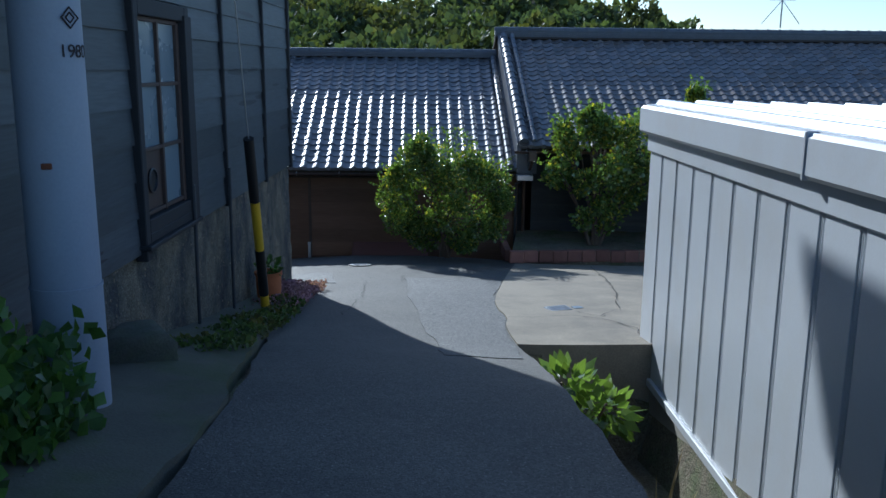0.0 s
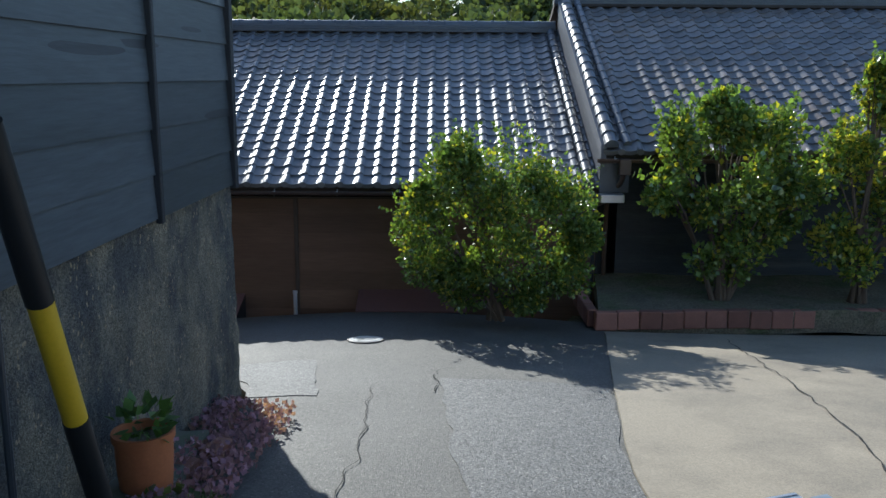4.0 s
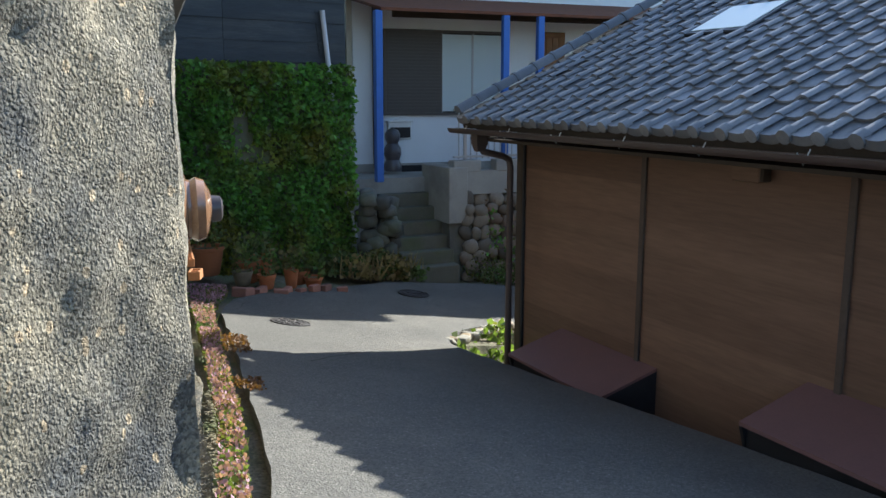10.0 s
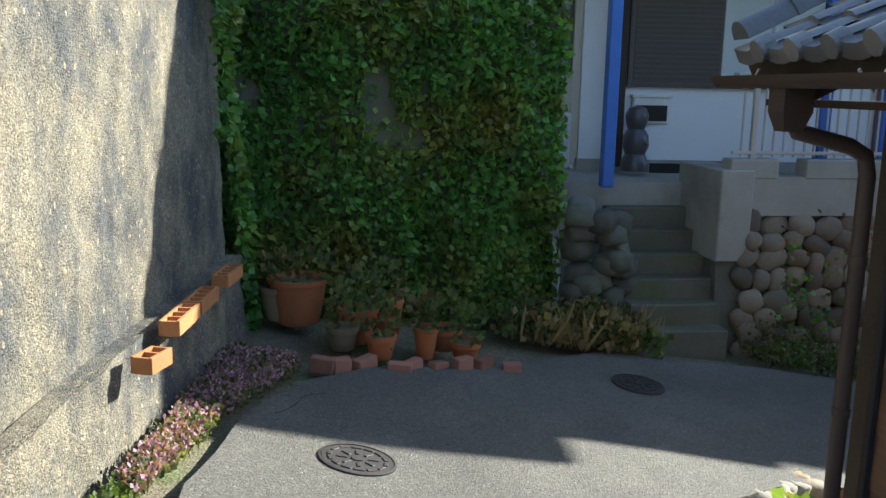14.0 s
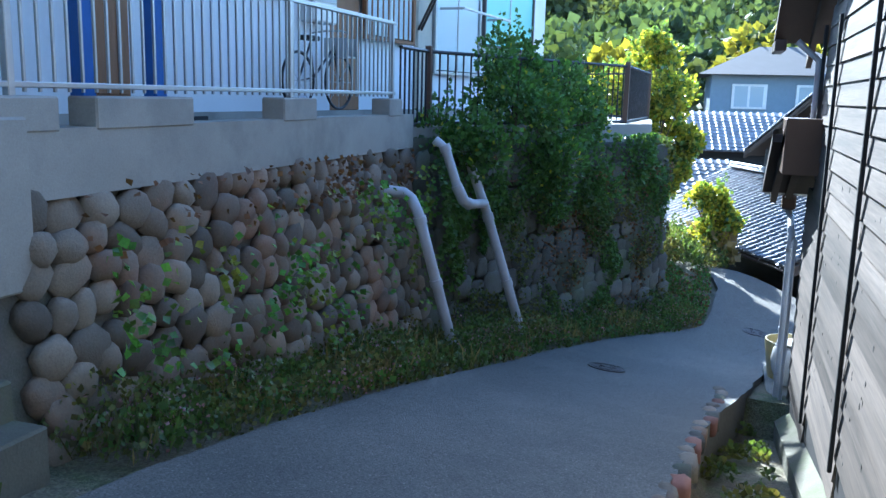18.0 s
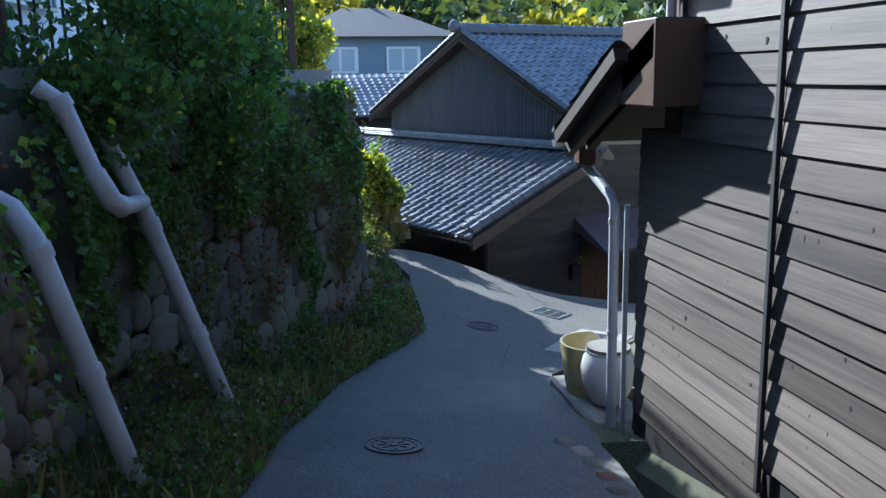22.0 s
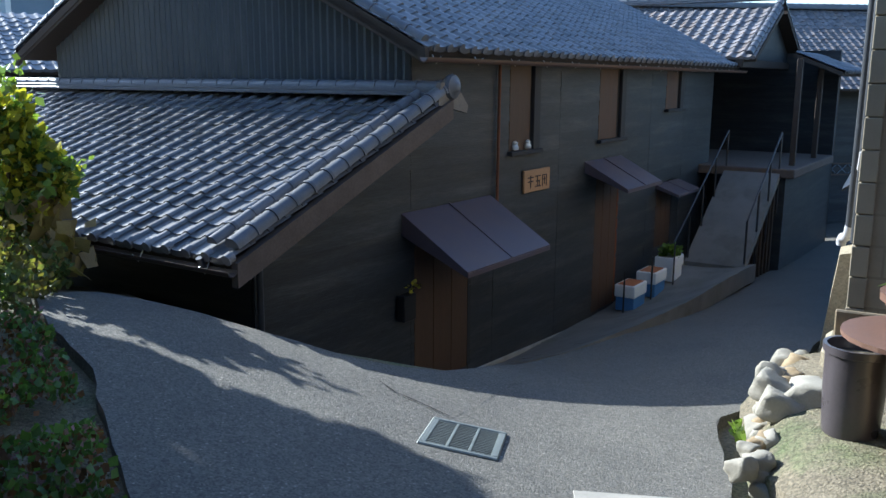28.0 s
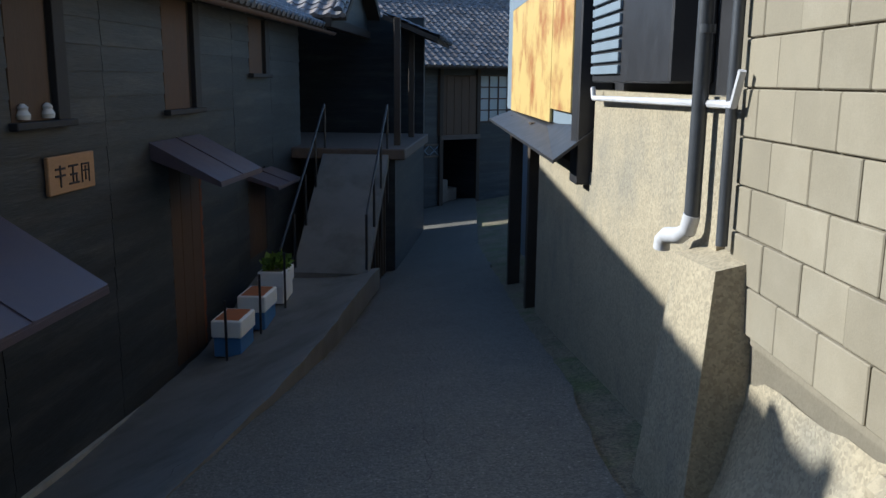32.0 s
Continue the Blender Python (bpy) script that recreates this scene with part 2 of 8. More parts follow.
PVC_BROWN = mat("brown_pvc", (0.12, 0.075, 0.055), 0.4, var=0.12, bump=0.03)
GUTTER = mat("gutter", (0.07, 0.05, 0.045), 0.45, var=0.15, bump=0.05)
PIPE_DARK = mat("dark_pipe", (0.075, 0.08, 0.09), 0.35, metal=0.3, var=0.2, bump=0.05)
STEEL = mat("galvanised_steel", (0.5, 0.5, 0.5), 0.42, metal=0.85, var=0.15, bump=0.05)
DARK_METAL = mat("dark_metal", (0.05, 0.05, 0.055), 0.45, metal=0.5, var=0.2, bump=0.1)
HOOD = mat("awning_sheet", (0.115, 0.095, 0.115), 0.42, metal=0.2, var=0.15, bump=0.06, stain=(0.15, 0.11, 0.1), stain_amt=0.5)
HATCH = mat("red_brown_sheet", (0.2, 0.11, 0.105), 0.5, var=0.14, bump=0.05)
SHED_WHITE = mat("white_steel_sheet", (0.6, 0.62, 0.65), 0.38, var=0.06, scale=1.5, bump=0.03, stain=(0.55, 0.53, 0.5), stain_amt=0.4)
RUST = mat("rusty_sheet", (0.5, 0.36, 0.13), 0.6, var=0.12, scale=3, bump=0.1, stain=(0.28, 0.1, 0.03), stain_amt=1.0, stain_scale=1.6)
RUST_DARK = mat("rust", (0.16, 0.06, 0.03), 0.85, var=0.4, bump=0.3)
TERRACOTTA = mat("terracotta", (0.4, 0.14, 0.055), 0.75, var=0.2, obj=0.15, bump=0.1)
CLAY_DARK = mat("dark_glazed_clay", (0.07, 0.06, 0.065), 0.3, var=0.25, bump=0.08, spec=0.6)
CLAY_BROWN = mat("brown_clay", (0.15, 0.085, 0.06), 0.5, var=0.25, bump=0.1)
CLAY_OLD = mat("old_stoneware", (0.3, 0.22, 0.12), 0.7, var=0.3, bump=0.2, stain=(0.12, 0.11, 0.09), stain_amt=0.7)
GLAZE_WHITE = mat("white_glaze", (0.72, 0.71, 0.68), 0.25, var=0.08, bump=0.03, spec=0.6)
GLAZE_YELLOW = mat("yellow_glaze", (0.55, 0.45, 0.2), 0.3, var=0.2, bump=0.05, spec=0.6)
BRICK = mat("brick", (0.27, 0.13, 0.095), 0.9, var=0.25, obj=0.3, bump=0.4)
BRICK_HOLLOW = mat("hollow_brick", (0.42, 0.18, 0.07), 0.85, var=0.25, obj=0.2, bump=0.3)
STONE = mat("field_stone", (0.2, 0.165, 0.125), 0.8, var=0.35, scale=4, obj=0.5, bump=0.6, bdist=0.012, stain=(0.24, 0.12, 0.07), stain_amt=0.6, stain_scale=0.9)
STONE_PALE = mat("pale_stone", (0.28, 0.26, 0.215), 0.85, var=0.2, scale=5, obj=0.2, bump=0.5, bdist=0.01)
STONE_DARK = mat("dark_stone", (0.115, 0.11, 0.095), 0.9, var=0.4, scale=4, obj=0.35, bump=0.7, bdist=0.015, stain=(0.09, 0.11, 0.05), stain_amt=0.7)
POLE_GREY = mat("pole_concrete", (0.33, 0.36, 0.42), 0.7, var=0.1, scale=3, bump=0.15, bdist=0.003)
YELLOW = mat("yellow_plastic", (0.65, 0.42, 0.02), 0.5, var=0.12, bump=0.05)
BLACK = mat("black_plastic", (0.015, 0.015, 0.016), 0.5, var=0.2, bump=0.05)
WOOD_SIGN = mat("sign_wood", (0.42, 0.24, 0.12), 0.7, var=0.25, scale=4, grain=40, bump=0.2, stretch=(0.3, 0.3, 2))
DOOR_WOOD = mat("door_wood", (0.25, 0.125, 0.055), 0.6, var=0.3, scale=4, grain=40, bump=0.2, stretch=(2, 2, 0.2))
WIN_WOOD = mat("window_wood", (0.075, 0.05, 0.04), 0.6, var=0.3, bump=0.1)
GRATE = mat("grate_steel", (0.2, 0.22, 0.21), 0.6, metal=0.4, var=0.25, bump=0.1)
IRON = mat("cast_iron", (0.07, 0.065, 0.065), 0.55, metal=0.4, var=0.3, bump=0.3)
MH_WHITE = mat("worn_steel_cover", (0.6, 0.6, 0.58), 0.4, metal=0.3, var=0.15, bump=0.3)
INK = mat("ink", (0.04, 0.03, 0.03), 0.8, var=0.1, bump=0)
FOAM = mat("styrofoam", (0.75, 0.76, 0.76), 0.8, var=0.08, bump=0.1)
CRATE = mat("blue_crate", (0.08, 0.2, 0.42), 0.5, var=0.1, bump=0.05)
LEAF = mat("glossy_leaf", (0.15, 0.215, 0.065), 0.2, var=0.3, scale=3, island=0.5, bump=0, trans=0.38, spec=0.9)
LEAF_YELLOW = mat("yellow_leaf", (0.4, 0.36, 0.05), 0.45, var=0.3, scale=3, island=0.4, bump=0, trans=0.45)
LEAF_DARK = mat("dark_leaf", (0.1, 0.17, 0.055), 0.42, var=0.3, scale=3, island=0.45, bump=0, trans=0.38)
IVY = mat("ivy_leaf", (0.12, 0.25, 0.06), 0.42, var=0.5, scale=2.0, island=0.55, bump=0, trans=0.38, stain=(0.26, 0.2, 0.05), stain_amt=0.75, stain_scale=1.2)
WEED = mat("weed_leaf", (0.1, 0.14, 0.05), 0.6, var=0.4, scale=2, island=0.5, bump=0, trans=0.35, stain=(0.22, 0.14, 0.07), stain_amt=0.75, stain_scale=1.5)
DRY = mat("dry_stalk", (0.3, 0.22, 0.11), 0.8, var=0.3, island=0.3, bump=0, trans=0.3)
FLOWER = mat("pink_flower", (0.36, 0.2, 0.26), 0.7, var=0.3, island=0.35, bump=0, trans=0.25)
REDLEAF = mat("red_succulent", (0.17, 0.085, 0.045), 0.6, var=0.3, island=0.5, bump=0, trans=0.25)
BARK = mat("bark", (0.11, 0.08, 0.055), 0.9, var=0.4, grain=40, bump=0.6)
WOODS = mat("far_foliage", (0.09, 0.115, 0.055), 0.7, var=0.4, scale=0.12, grain=2.0, island=0.5, bump=0, trans=0.25, stain=(0.13, 0.115, 0.035), stain_amt=0.7, stain_scale=0.06)
WOODS_YELLOW = mat("far_yellow_foliage", (0.3, 0.25, 0.03), 0.7, var=0.3, scale=0.3, island=0.4, bump=0, trans=0.3)
CURTAIN = glass("green_curtain_glass", (0.25, 0.62, 0.56), 0.3, 0.05)
FROST = mat("frosted_pane", (0.2, 0.25, 0.29), 0.28, var=0.12, scale=2.0, bump=0.02, spec=0.6)
GLASS = glass("window_glass", (0.5, 0.58, 0.62), 0.08, 0.25)
GLASS_PALE = glass("frosted_glass", (0.62, 0.7, 0.72), 0.35, 0.15)
GABLE = mat("blue_grey_sheet", (0.05, 0.06, 0.07), 0.6, var=0.3, scale=1.5, bump=0.05, stretch=(1, 1, 0.3), stain=(0.1, 0.105, 0.11), stain_amt=0.3, stain_scale=3.0)
# near-black colour standing in for shade in rooms and the grate pit; also cracks
DEPTH_SHADE = mat("painted_depth_shade", (0.02, 0.018, 0.016), 0.9, var=0.2, bump=0)
CONC_DARK = mat("dark_concrete", (0.17, 0.165, 0.155), 0.9, var=0.25, scale=2.0, grain=80, bump=0.4, bdist=0.006, stain=(0.1, 0.1, 0.085), stain_amt=0.7)
CONC_MOSS = mat("mossy_concrete", (0.14, 0.132, 0.1), 0.92, var=0.3, scale=3.0, grain=60, bump=0.6, bdist=0.01, stain=(0.1, 0.12, 0.05), stain_amt=0.8)

# ---- mesh tools ----
rng = np.random.default_rng(7)


class MB:
    """Collects vertices and faces of one mesh."""

    def __init__(self):
        self.v, self.f = [], []

    def add(self, verts, faces, m=None):
        k = len(self.v)
        self.v += [tuple(m @ Vector(p)) for p in verts] if m is not None else [tuple(p) for p in verts]
        self.f += [tuple(i + k for i in f) for f in faces]
        return self

    def box(self, x0, x1, y0, y1, z0, z1, m=None):
        p = [(x, y, z) for z in (z0, z1) for y in (y0, y1) for x in (x0, x1)]
        return self.add(p, [(0, 2, 3, 1), (4, 5, 7, 6), (0, 1, 5, 4), (2, 6, 7, 3), (0, 4, 6, 2), (1, 3, 7, 5)], m)

    def cbox(self, x0, x1, y0, y1, z0, z1, c=0.008, m=None):
        """A box with chamfered edges."""
        ctr = ((x0 + x1) / 2, (y0 + y1) / 2, (z0 + z1) / 2)
        h = ((x1 - x0) / 2, (y1 - y0) / 2, (z1 - z0) / 2)
        c = min(c, min(h) * 0.45)
        vs, idx = [], {}
        for s in [(a, b, d) for a in (-1, 1) for b in (-1, 1) for d in (-1, 1)]:
            for ax in range(3):
                idx[s, ax] = len(vs)
                vs.append(tuple(ctr[i] + s[i] * (h[i] if i == ax else h[i] - c) for i in range(3)))
        fs = []
        for ax in range(3):
            o = [i for i in range(3) if i != ax]
            for sg in (-1, 1):
                loop = []
                for a, b in ((-1, -1), (1, -1), (1, 1), (-1, 1)):
                    s = [0, 0, 0]
                    s[ax], s[o[0]], s[o[1]] = sg, a, b
                    loop.append(idx[tuple(s), ax])
                fs.append(tuple(loop))
            for a in (-1, 1):
                for b in (-1, 1):
                    s0, s1 = [0, 0, 0], [0, 0, 0]
                    s0[o[0]] = s1[o[0]] = a
                    s0[o[1]] = s1[o[1]] = b
                    s0[ax], s1[ax] = -1, 1
                    fs.append((idx[tuple(s0), o[0]], idx[tuple(s1), o[0]], idx[tuple(s1), o[1]], idx[tuple(s0), o[1]]))
        for s in [(a, b, d) for a in (-1, 1) for b in (-1, 1) for d in (-1, 1)]:
            fs.append(tuple(idx[s, ax] for ax in range(3)))
        return self.add(vs, fs, m)

    def tube(self, pts, r, n=10, m=None, caps=True):
        """A round bar through the points; r is one radius or one for each point."""
        pts = [Vector(p) for p in pts]
        rs = [r] * len(pts) if isinstance(r, (int, float)) else list(r)
        vs, fs = [], []
        side = None
        for i, p in enumerate(pts):
            d = (pts[min(i + 1, len(pts) - 1)] - pts[max(i - 1, 0)]).normalized()
            ref = Vector((0, 0, 1)) if abs(d.z) < 0.9 else Vector((1, 0, 0))
            side = d.cross(ref).normalized() if side is None else (side - d * side.dot(d)).normalized()
            up = side.cross(d)
            for k in range(n):
                a = 2 * math.pi * k / n
                vs.append(tuple(p + rs[i] * (math.cos(a) * side + math.sin(a) * up)))
        for i in range(len(pts) - 1):
            for k in range(n):
                fs.append((i * n + k, i * n + (k + 1) % n, (i + 1) * n + (k + 1) % n, (i + 1) * n + k))
        if caps:
            fs.append(tuple(range(n)))
            fs.append(tuple((len(pts) - 1) * n + k for k in range(n)))
        return self.add(vs, fs, m)

    def lathe(self, prof, n=24, m=None):
        """Turns (radius, height) pairs round z."""
        vs = [(r * math.cos(2 * math.pi * k / n), r * math.sin(2 * math.pi * k / n), z) for r, z in prof for k in range(n)]
        fs = [(i * n + k, i * n + (k + 1) % n, (i + 1) * n + (k + 1) % n, (i + 1) * n + k) for i in range(len(prof) - 1) for k in range(n)]
        fs.append(tuple(range(n)))
        fs.append(tuple((len(prof) - 1) * n + k for k in range(n)))
        return self.add(vs, fs, m)

    def prism(self, poly, y0, y1, m=None):
        """Extrudes a polygon of (x, z) from y0 to y1."""
        n = len(poly)
        vs = [(x, y0, z) for x, z in poly] + [(x, y1, z) for x, z in poly]
        return self.add(vs, [tuple(range(n)), tuple(range(2 * n - 1, n - 1, -1))] + [(i, (i + 1) % n, n + (i + 1) % n, n + i) for i in range(n)], m)

    def slabz(self, poly, z0, z1, m=None):
        """Extrudes a polygon of (x, y) from z0 to z1."""
        n = len(poly)
        vs = [(x, y, z0) for x, y in poly] + [(x, y, z1) for x, y in poly]
        return self.add(vs, [tuple(range(n - 1, -1, -1)), tuple(range(n, 2 * n))] + [(i, (i + 1) % n, n + (i + 1) % n, n + i) for i in range(n)], m)

    def mesh(self, name, material, smooth=False, fix=True):
        me = bpy.data.meshes.new(name)
        me.from_pydata(self.v, [], self.f)
        if fix:
            b = bmesh.new()
            b.from_mesh(me)
            bmesh.ops.recalc_face_normals(b, faces=b.faces)
            b.to_mesh(me)
            b.free()
        if smooth:
            me.polygons.foreach_set("use_smooth", [True] * len(me.polygons))
            try:
                me.set_sharp_from_angle(angle=radians(40))
            except AttributeError:
                pass
        for mm in (material if isinstance(material, (list, tuple)) else [material]):
            me.materials.append(mm)
        return me


def placed(ob):
    """The world pose of an object, worked out from its parents."""
    return ob.matrix_basis if ob.parent is None else placed(ob.parent) @ ob.matrix_parent_inverse @ ob.matrix_basis


def put(ob, m):
    """Sets an object's pose in the world, whatever its parent's pose."""
    if ob.parent is not None:
        ob.matrix_parent_inverse = placed(ob.parent).inverted()
    ob.matrix_basis = m


def part(name, mb, material, parent=None, label="", smooth=False, m=None, kind="", fix=True):
    """Links a mesh as one object under a thing or a part."""
    me = mb if isinstance(mb, bpy.types.Mesh) else mb.mesh(name, material, smooth, fix)
    ob = new(name, me)
    if parent is not None:
        ob.parent = parent
    if m is not None:
        put(ob, m)
    if label:
        ob["label"] = label
    if kind:
        ob["kind"] = kind
    return ob


def thing(name, label, category, m=None, group="", kind=""):
    ob = new(name)
    ob.empty_display_size = 0.2
    if m is not None:
        ob.matrix_basis = m
    return tagged(ob, label, category, group, kind)


def wall_frame(x, y, deg, z=0.0):
    """Local axes of a wall: x along it, y into the building, z up."""
    return pose(x, y, z, 0, 0, deg)


def leaf_mesh(name, pts, dirs, size, material, width=0.45, fold=0.25, jitter=0.35):
    """Many small folded leaves: each springs from a point along its direction."""
    pts, dirs = np.asarray(pts, float), np.asarray(dirs, float)
    n = len(pts)
    d = dirs / (np.linalg.norm(dirs, axis=1, keepdims=True) + 1e-9)
    r = rng.normal(size=(n, 3))
    s = np.cross(d, r)
    s /= np.linalg.norm(s, axis=1, keepdims=True) + 1e-9
    u = np.cross(s, d)
    L = (size * (1 + jitter * rng.uniform(-1, 1, n)))[:, None]
    mid = pts + d * L * 0.45
    V = np.empty((n, 4, 3))
    V[:, 0], V[:, 2] = pts, pts + d * L
    V[:, 1] = mid + s * L * width + u * L * fold * width
    V[:, 3] = mid - s * L * width + u * L * fold * width
    me = bpy.data.meshes.new(name)
    me.vertices.add(n * 4)
    me.vertices.foreach_set("co", V.reshape(-1))
    idx = np.arange(n)[:, None] * 4
    tri = np.concatenate([idx + [0, 1, 2], idx + [0, 2, 3]], axis=1).reshape(-1)
    me.loops.add(n * 6)
    me.loops.foreach_set("vertex_index", tri.astype(np.int32))
    me.polygons.add(n * 2)
    me.polygons.foreach_set("loop_start", np.arange(0, n * 6, 3, dtype=np.int32))
    me.polygons.foreach_set("loop_total", np.full(n * 2, 3, dtype=np.int32))
    me.update(calc_edges=True)
    me.materials.append(material)
    return me


def blob_points(n, centres, radii, shell=0.55):
    """Points in the outer part of several ellipsoids."""
    k = rng.integers(0, len(centres), n)
    d = rng.normal(size=(n, 3))
    d /= np.linalg.norm(d, axis=1, keepdims=True)
    rad = (shell + (1 - shell) * rng.random(n)) ** 0.6
    c, q = np.asarray(centres, float)[k], np.asarray(radii, float)[k]
    return c + d * q * rad[:, None], d


def stone_mesh(name, material, seed, n=2, rough=0.16, flat=0.0):
    b = bmesh.new()
    bmesh.ops.create_icosphere(b, subdivisions=n, radius=0.5)
    for v in b.verts:
        p = v.co.copy()
        k = 1 + rough * 2 * noise.noise(p * 2.2 + Vector((seed * 7.3, seed * 1.7, 0))) + rough * noise.noise(p * 5 + Vector((0, seed * 3.1, 0)))
        v.co = p * k
        for ax in range(3):
            v.co[ax] = max(-0.42 + flat * 0.1, min(0.42 - flat * 0.1, v.co[ax]))
    me = bpy.data.meshes.new(name)
    b.to_mesh(me)
    b.free()
    me.polygons.foreach_set("use_smooth", [True] * len(me.polygons))
    me.materials.append(material)
    return me


def squared_mesh(name, material, seed):
    """A roughly squared stone with rounded arrises."""
    b = bmesh.new()
    bmesh.ops.create_icosphere(b, subdivisions=2, radius=0.5)
    for v in b.verts:
        p = v.co.normalized()
        k = (abs(p.x) ** 6 + abs(p.y) ** 6 + abs(p.z) ** 6) ** (-1 / 6) * .43
        v.co = p * k * (1 + .3 * noise.noise(p * 1.6 + Vector((seed * 5.1, 0, seed))))
    me = bpy.data.meshes.new(name)
    b.to_mesh(me)
    b.free()
    me.polygons.foreach_set("use_smooth", [True] * len(me.polygons))
    me.materials.append(material)
    return me

# ---- ground ----
# heights along the lane, in the forecourt and at the foot of the walls
LEVELS = np.array([(0, -6, .75), (0, 0, 0), (-.2, 5.9, -.65), (0, 11.3, -1.55), (-.55, 13.84, -1.9), (-2.44, 15.55, -2.12), (-5.06, 16.2, -2.38),
                   (-7.3, 16.4, -2.65), (-9.8, 16.9, -2.98), (-11.4, 18.4, -3.2), (-11.6, 21, -3.5), (-11.3, 23.7, -3.95), (-11.1, 26.2, -4.42),
                   (-10.4, 28.7, -4.8), (-9.3, 30.85, -5.15), (-7.6, 32.5, -5.45), (1.06, 8.3, -1.28), (2.9, 15.5, -2.18), (2.5, 10, -1.45),
                   (5, 13, -1.8), (-12, 16.8, -2.95), (-.2, 40, -7.25), (2.9, 38.7, -6.95), (8, 41.5, -7.35), (15.5, 45.8, -7.6), (-3, 35, -6.1),
                   (-7.7, 35.9, -5.38), (-5.4, 36.1, -6.2), (-10, 36, -4.9), (-2.7, 15.2, -2.15), (-3.1, 18.3, -2.64), (-.9, 18.3, -2.5)])


def spline(levels):
    n = len(levels)
    d = np.linalg.norm(levels[:, None, :2] - levels[None, :, :2], axis=2)
    a = np.zeros((n + 3, n + 3))
    a[:n, :n] = d * d * np.log(d + 1e-9) + np.eye(n) * 0.5
    a[:n, n], a[n, :n] = 1, 1
    a[:n, n + 1:], a[n + 1:, :n] = levels[:, :2], levels[:, :2].T
    return np.linalg.solve(a, np.concatenate([levels[:, 2], [0, 0, 0]]))


WEIGHTS = spline(LEVELS)


def gz(x, y):
    """Height of the lane's surface."""
    d = np.hypot(LEVELS[:, 0] - x, LEVELS[:, 1] - y)
    return float((d * d * np.log(d + 1e-9) * WEIGHTS[:-3]).sum() + WEIGHTS[-3] + WEIGHTS[-2] * x + WEIGHTS[-1] * y)


def inside(poly, x, y):
    hit = False
    n = len(poly)
    for i in range(n):
        (x0, y0), (x1, y1) = poly[i], poly[(i + 1) % n]
        if (y0 > y) != (y1 > y) and x < (x1 - x0) * (y - y0) / (y1 - y0) + x0:
            hit = not hit
    return hit


def nearest(poly, x, y):
    best = (1e9, x, y)
    n = len(poly)
    for i in range(n):
        (x0, y0), (x1, y1) = poly[i], poly[(i + 1) % n]
        dx, dy = x1 - x0, y1 - y0
        t = max(0, min(1, ((x - x0) * dx + (y - y0) * dy) / (dx * dx + dy * dy + 1e-12)))
        px, py = x0 + t * dx, y0 + t * dy
        d = math.hypot(px - x, py - y)
        if d < best[0]:
            best = (d, px, py)
    return best


def ragged(poly, step=0.18, amp=0.035, seed=0):
    """The outline with small breaks, as a worn edge has."""
    out = []
    n = len(poly)
    for i in range(n):
        (x0, y0), (x1, y1) = poly[i], poly[(i + 1) % n]
        ln = math.hypot(x1 - x0, y1 - y0)
        k = max(1, int(ln / step))
        for j in range(k):
            t = j / k
            x, y = x0 + (x1 - x0) * t, y0 + (y1 - y0) * t
            w = amp * noise.noise(Vector((x * 3.1, y * 3.1, seed))) + amp * 0.6 * noise.noise(Vector((x * 9, y * 9, seed + 5)))
            out.append((x + w * (y1 - y0) / ln, y - w * (x1 - x0) / ln))
    return out


def sheet(name, poly, zf, step, material, skirt=0.0, kind="structure", label="", category="", amp=0.035):
    """A surface that fills an outline and follows zf, with a rim that goes down by skirt."""
    poly = ragged(poly, amp=amp) if amp else poly
    xs, ys = [p[0] for p in poly], [p[1] for p in poly]
    x0, y0 = min(xs) - step, min(ys) - step
    nx, ny = int((max(xs) - x0) / step) + 3, int((max(ys) - y0) / step) + 3
    ins = [[inside(poly, x0 + i * step, y0 + j * step) for i in range(nx)] for j in range(ny)]
    vid, verts, faces = {}, [], []

    def vert(i, j):
        if (i, j) not in vid:
            x, y = x0 + i * step, y0 + j * step
            if not ins[j][i]:
                _, x, y = nearest(poly, x, y)
            vid[i, j] = len(verts)
            verts.append((x, y, zf(x, y)))
        return vid[i, j]

    for j in range(ny - 1):
        for i in range(nx - 1):
            c = [(i, j), (i + 1, j), (i + 1, j + 1), (i, j + 1)]
            if sum(ins[b][a] for a, b in c) >= 1:
                faces.append(tuple(vert(a, b) for a, b in c))
    if skirt:
        edges = {}
        for f in faces:
            for a, b in zip(f, f[1:] + f[:1]):
                edges[(a, b)] = 1
        low = {}
        for a, b in list(edges):
            if (b, a) not in edges:
                for v in (a, b):
                    if v not in low:
                        low[v] = len(verts)
                        p = verts[v]
                        verts.append((p[0], p[1], p[2] - skirt))
                faces.append((b, a, low[a], low[b]))
    mb = MB()
    mb.v, mb.f = verts, faces
    ob = part(name, mb, material, fix=False, smooth=False)
    b = bmesh.new()
    b.from_mesh(ob.data)
    bmesh.ops.remove_doubles(b, verts=b.verts, dist=0.004)
    b.to_mesh(ob.data)
    b.free()
    ob.data.polygons.foreach_set("use_smooth", [True] * len(ob.data.polygons))
    ob.data.set_sharp_from_angle(angle=radians(50))
    return tagged(ob, label, category, kind=kind)


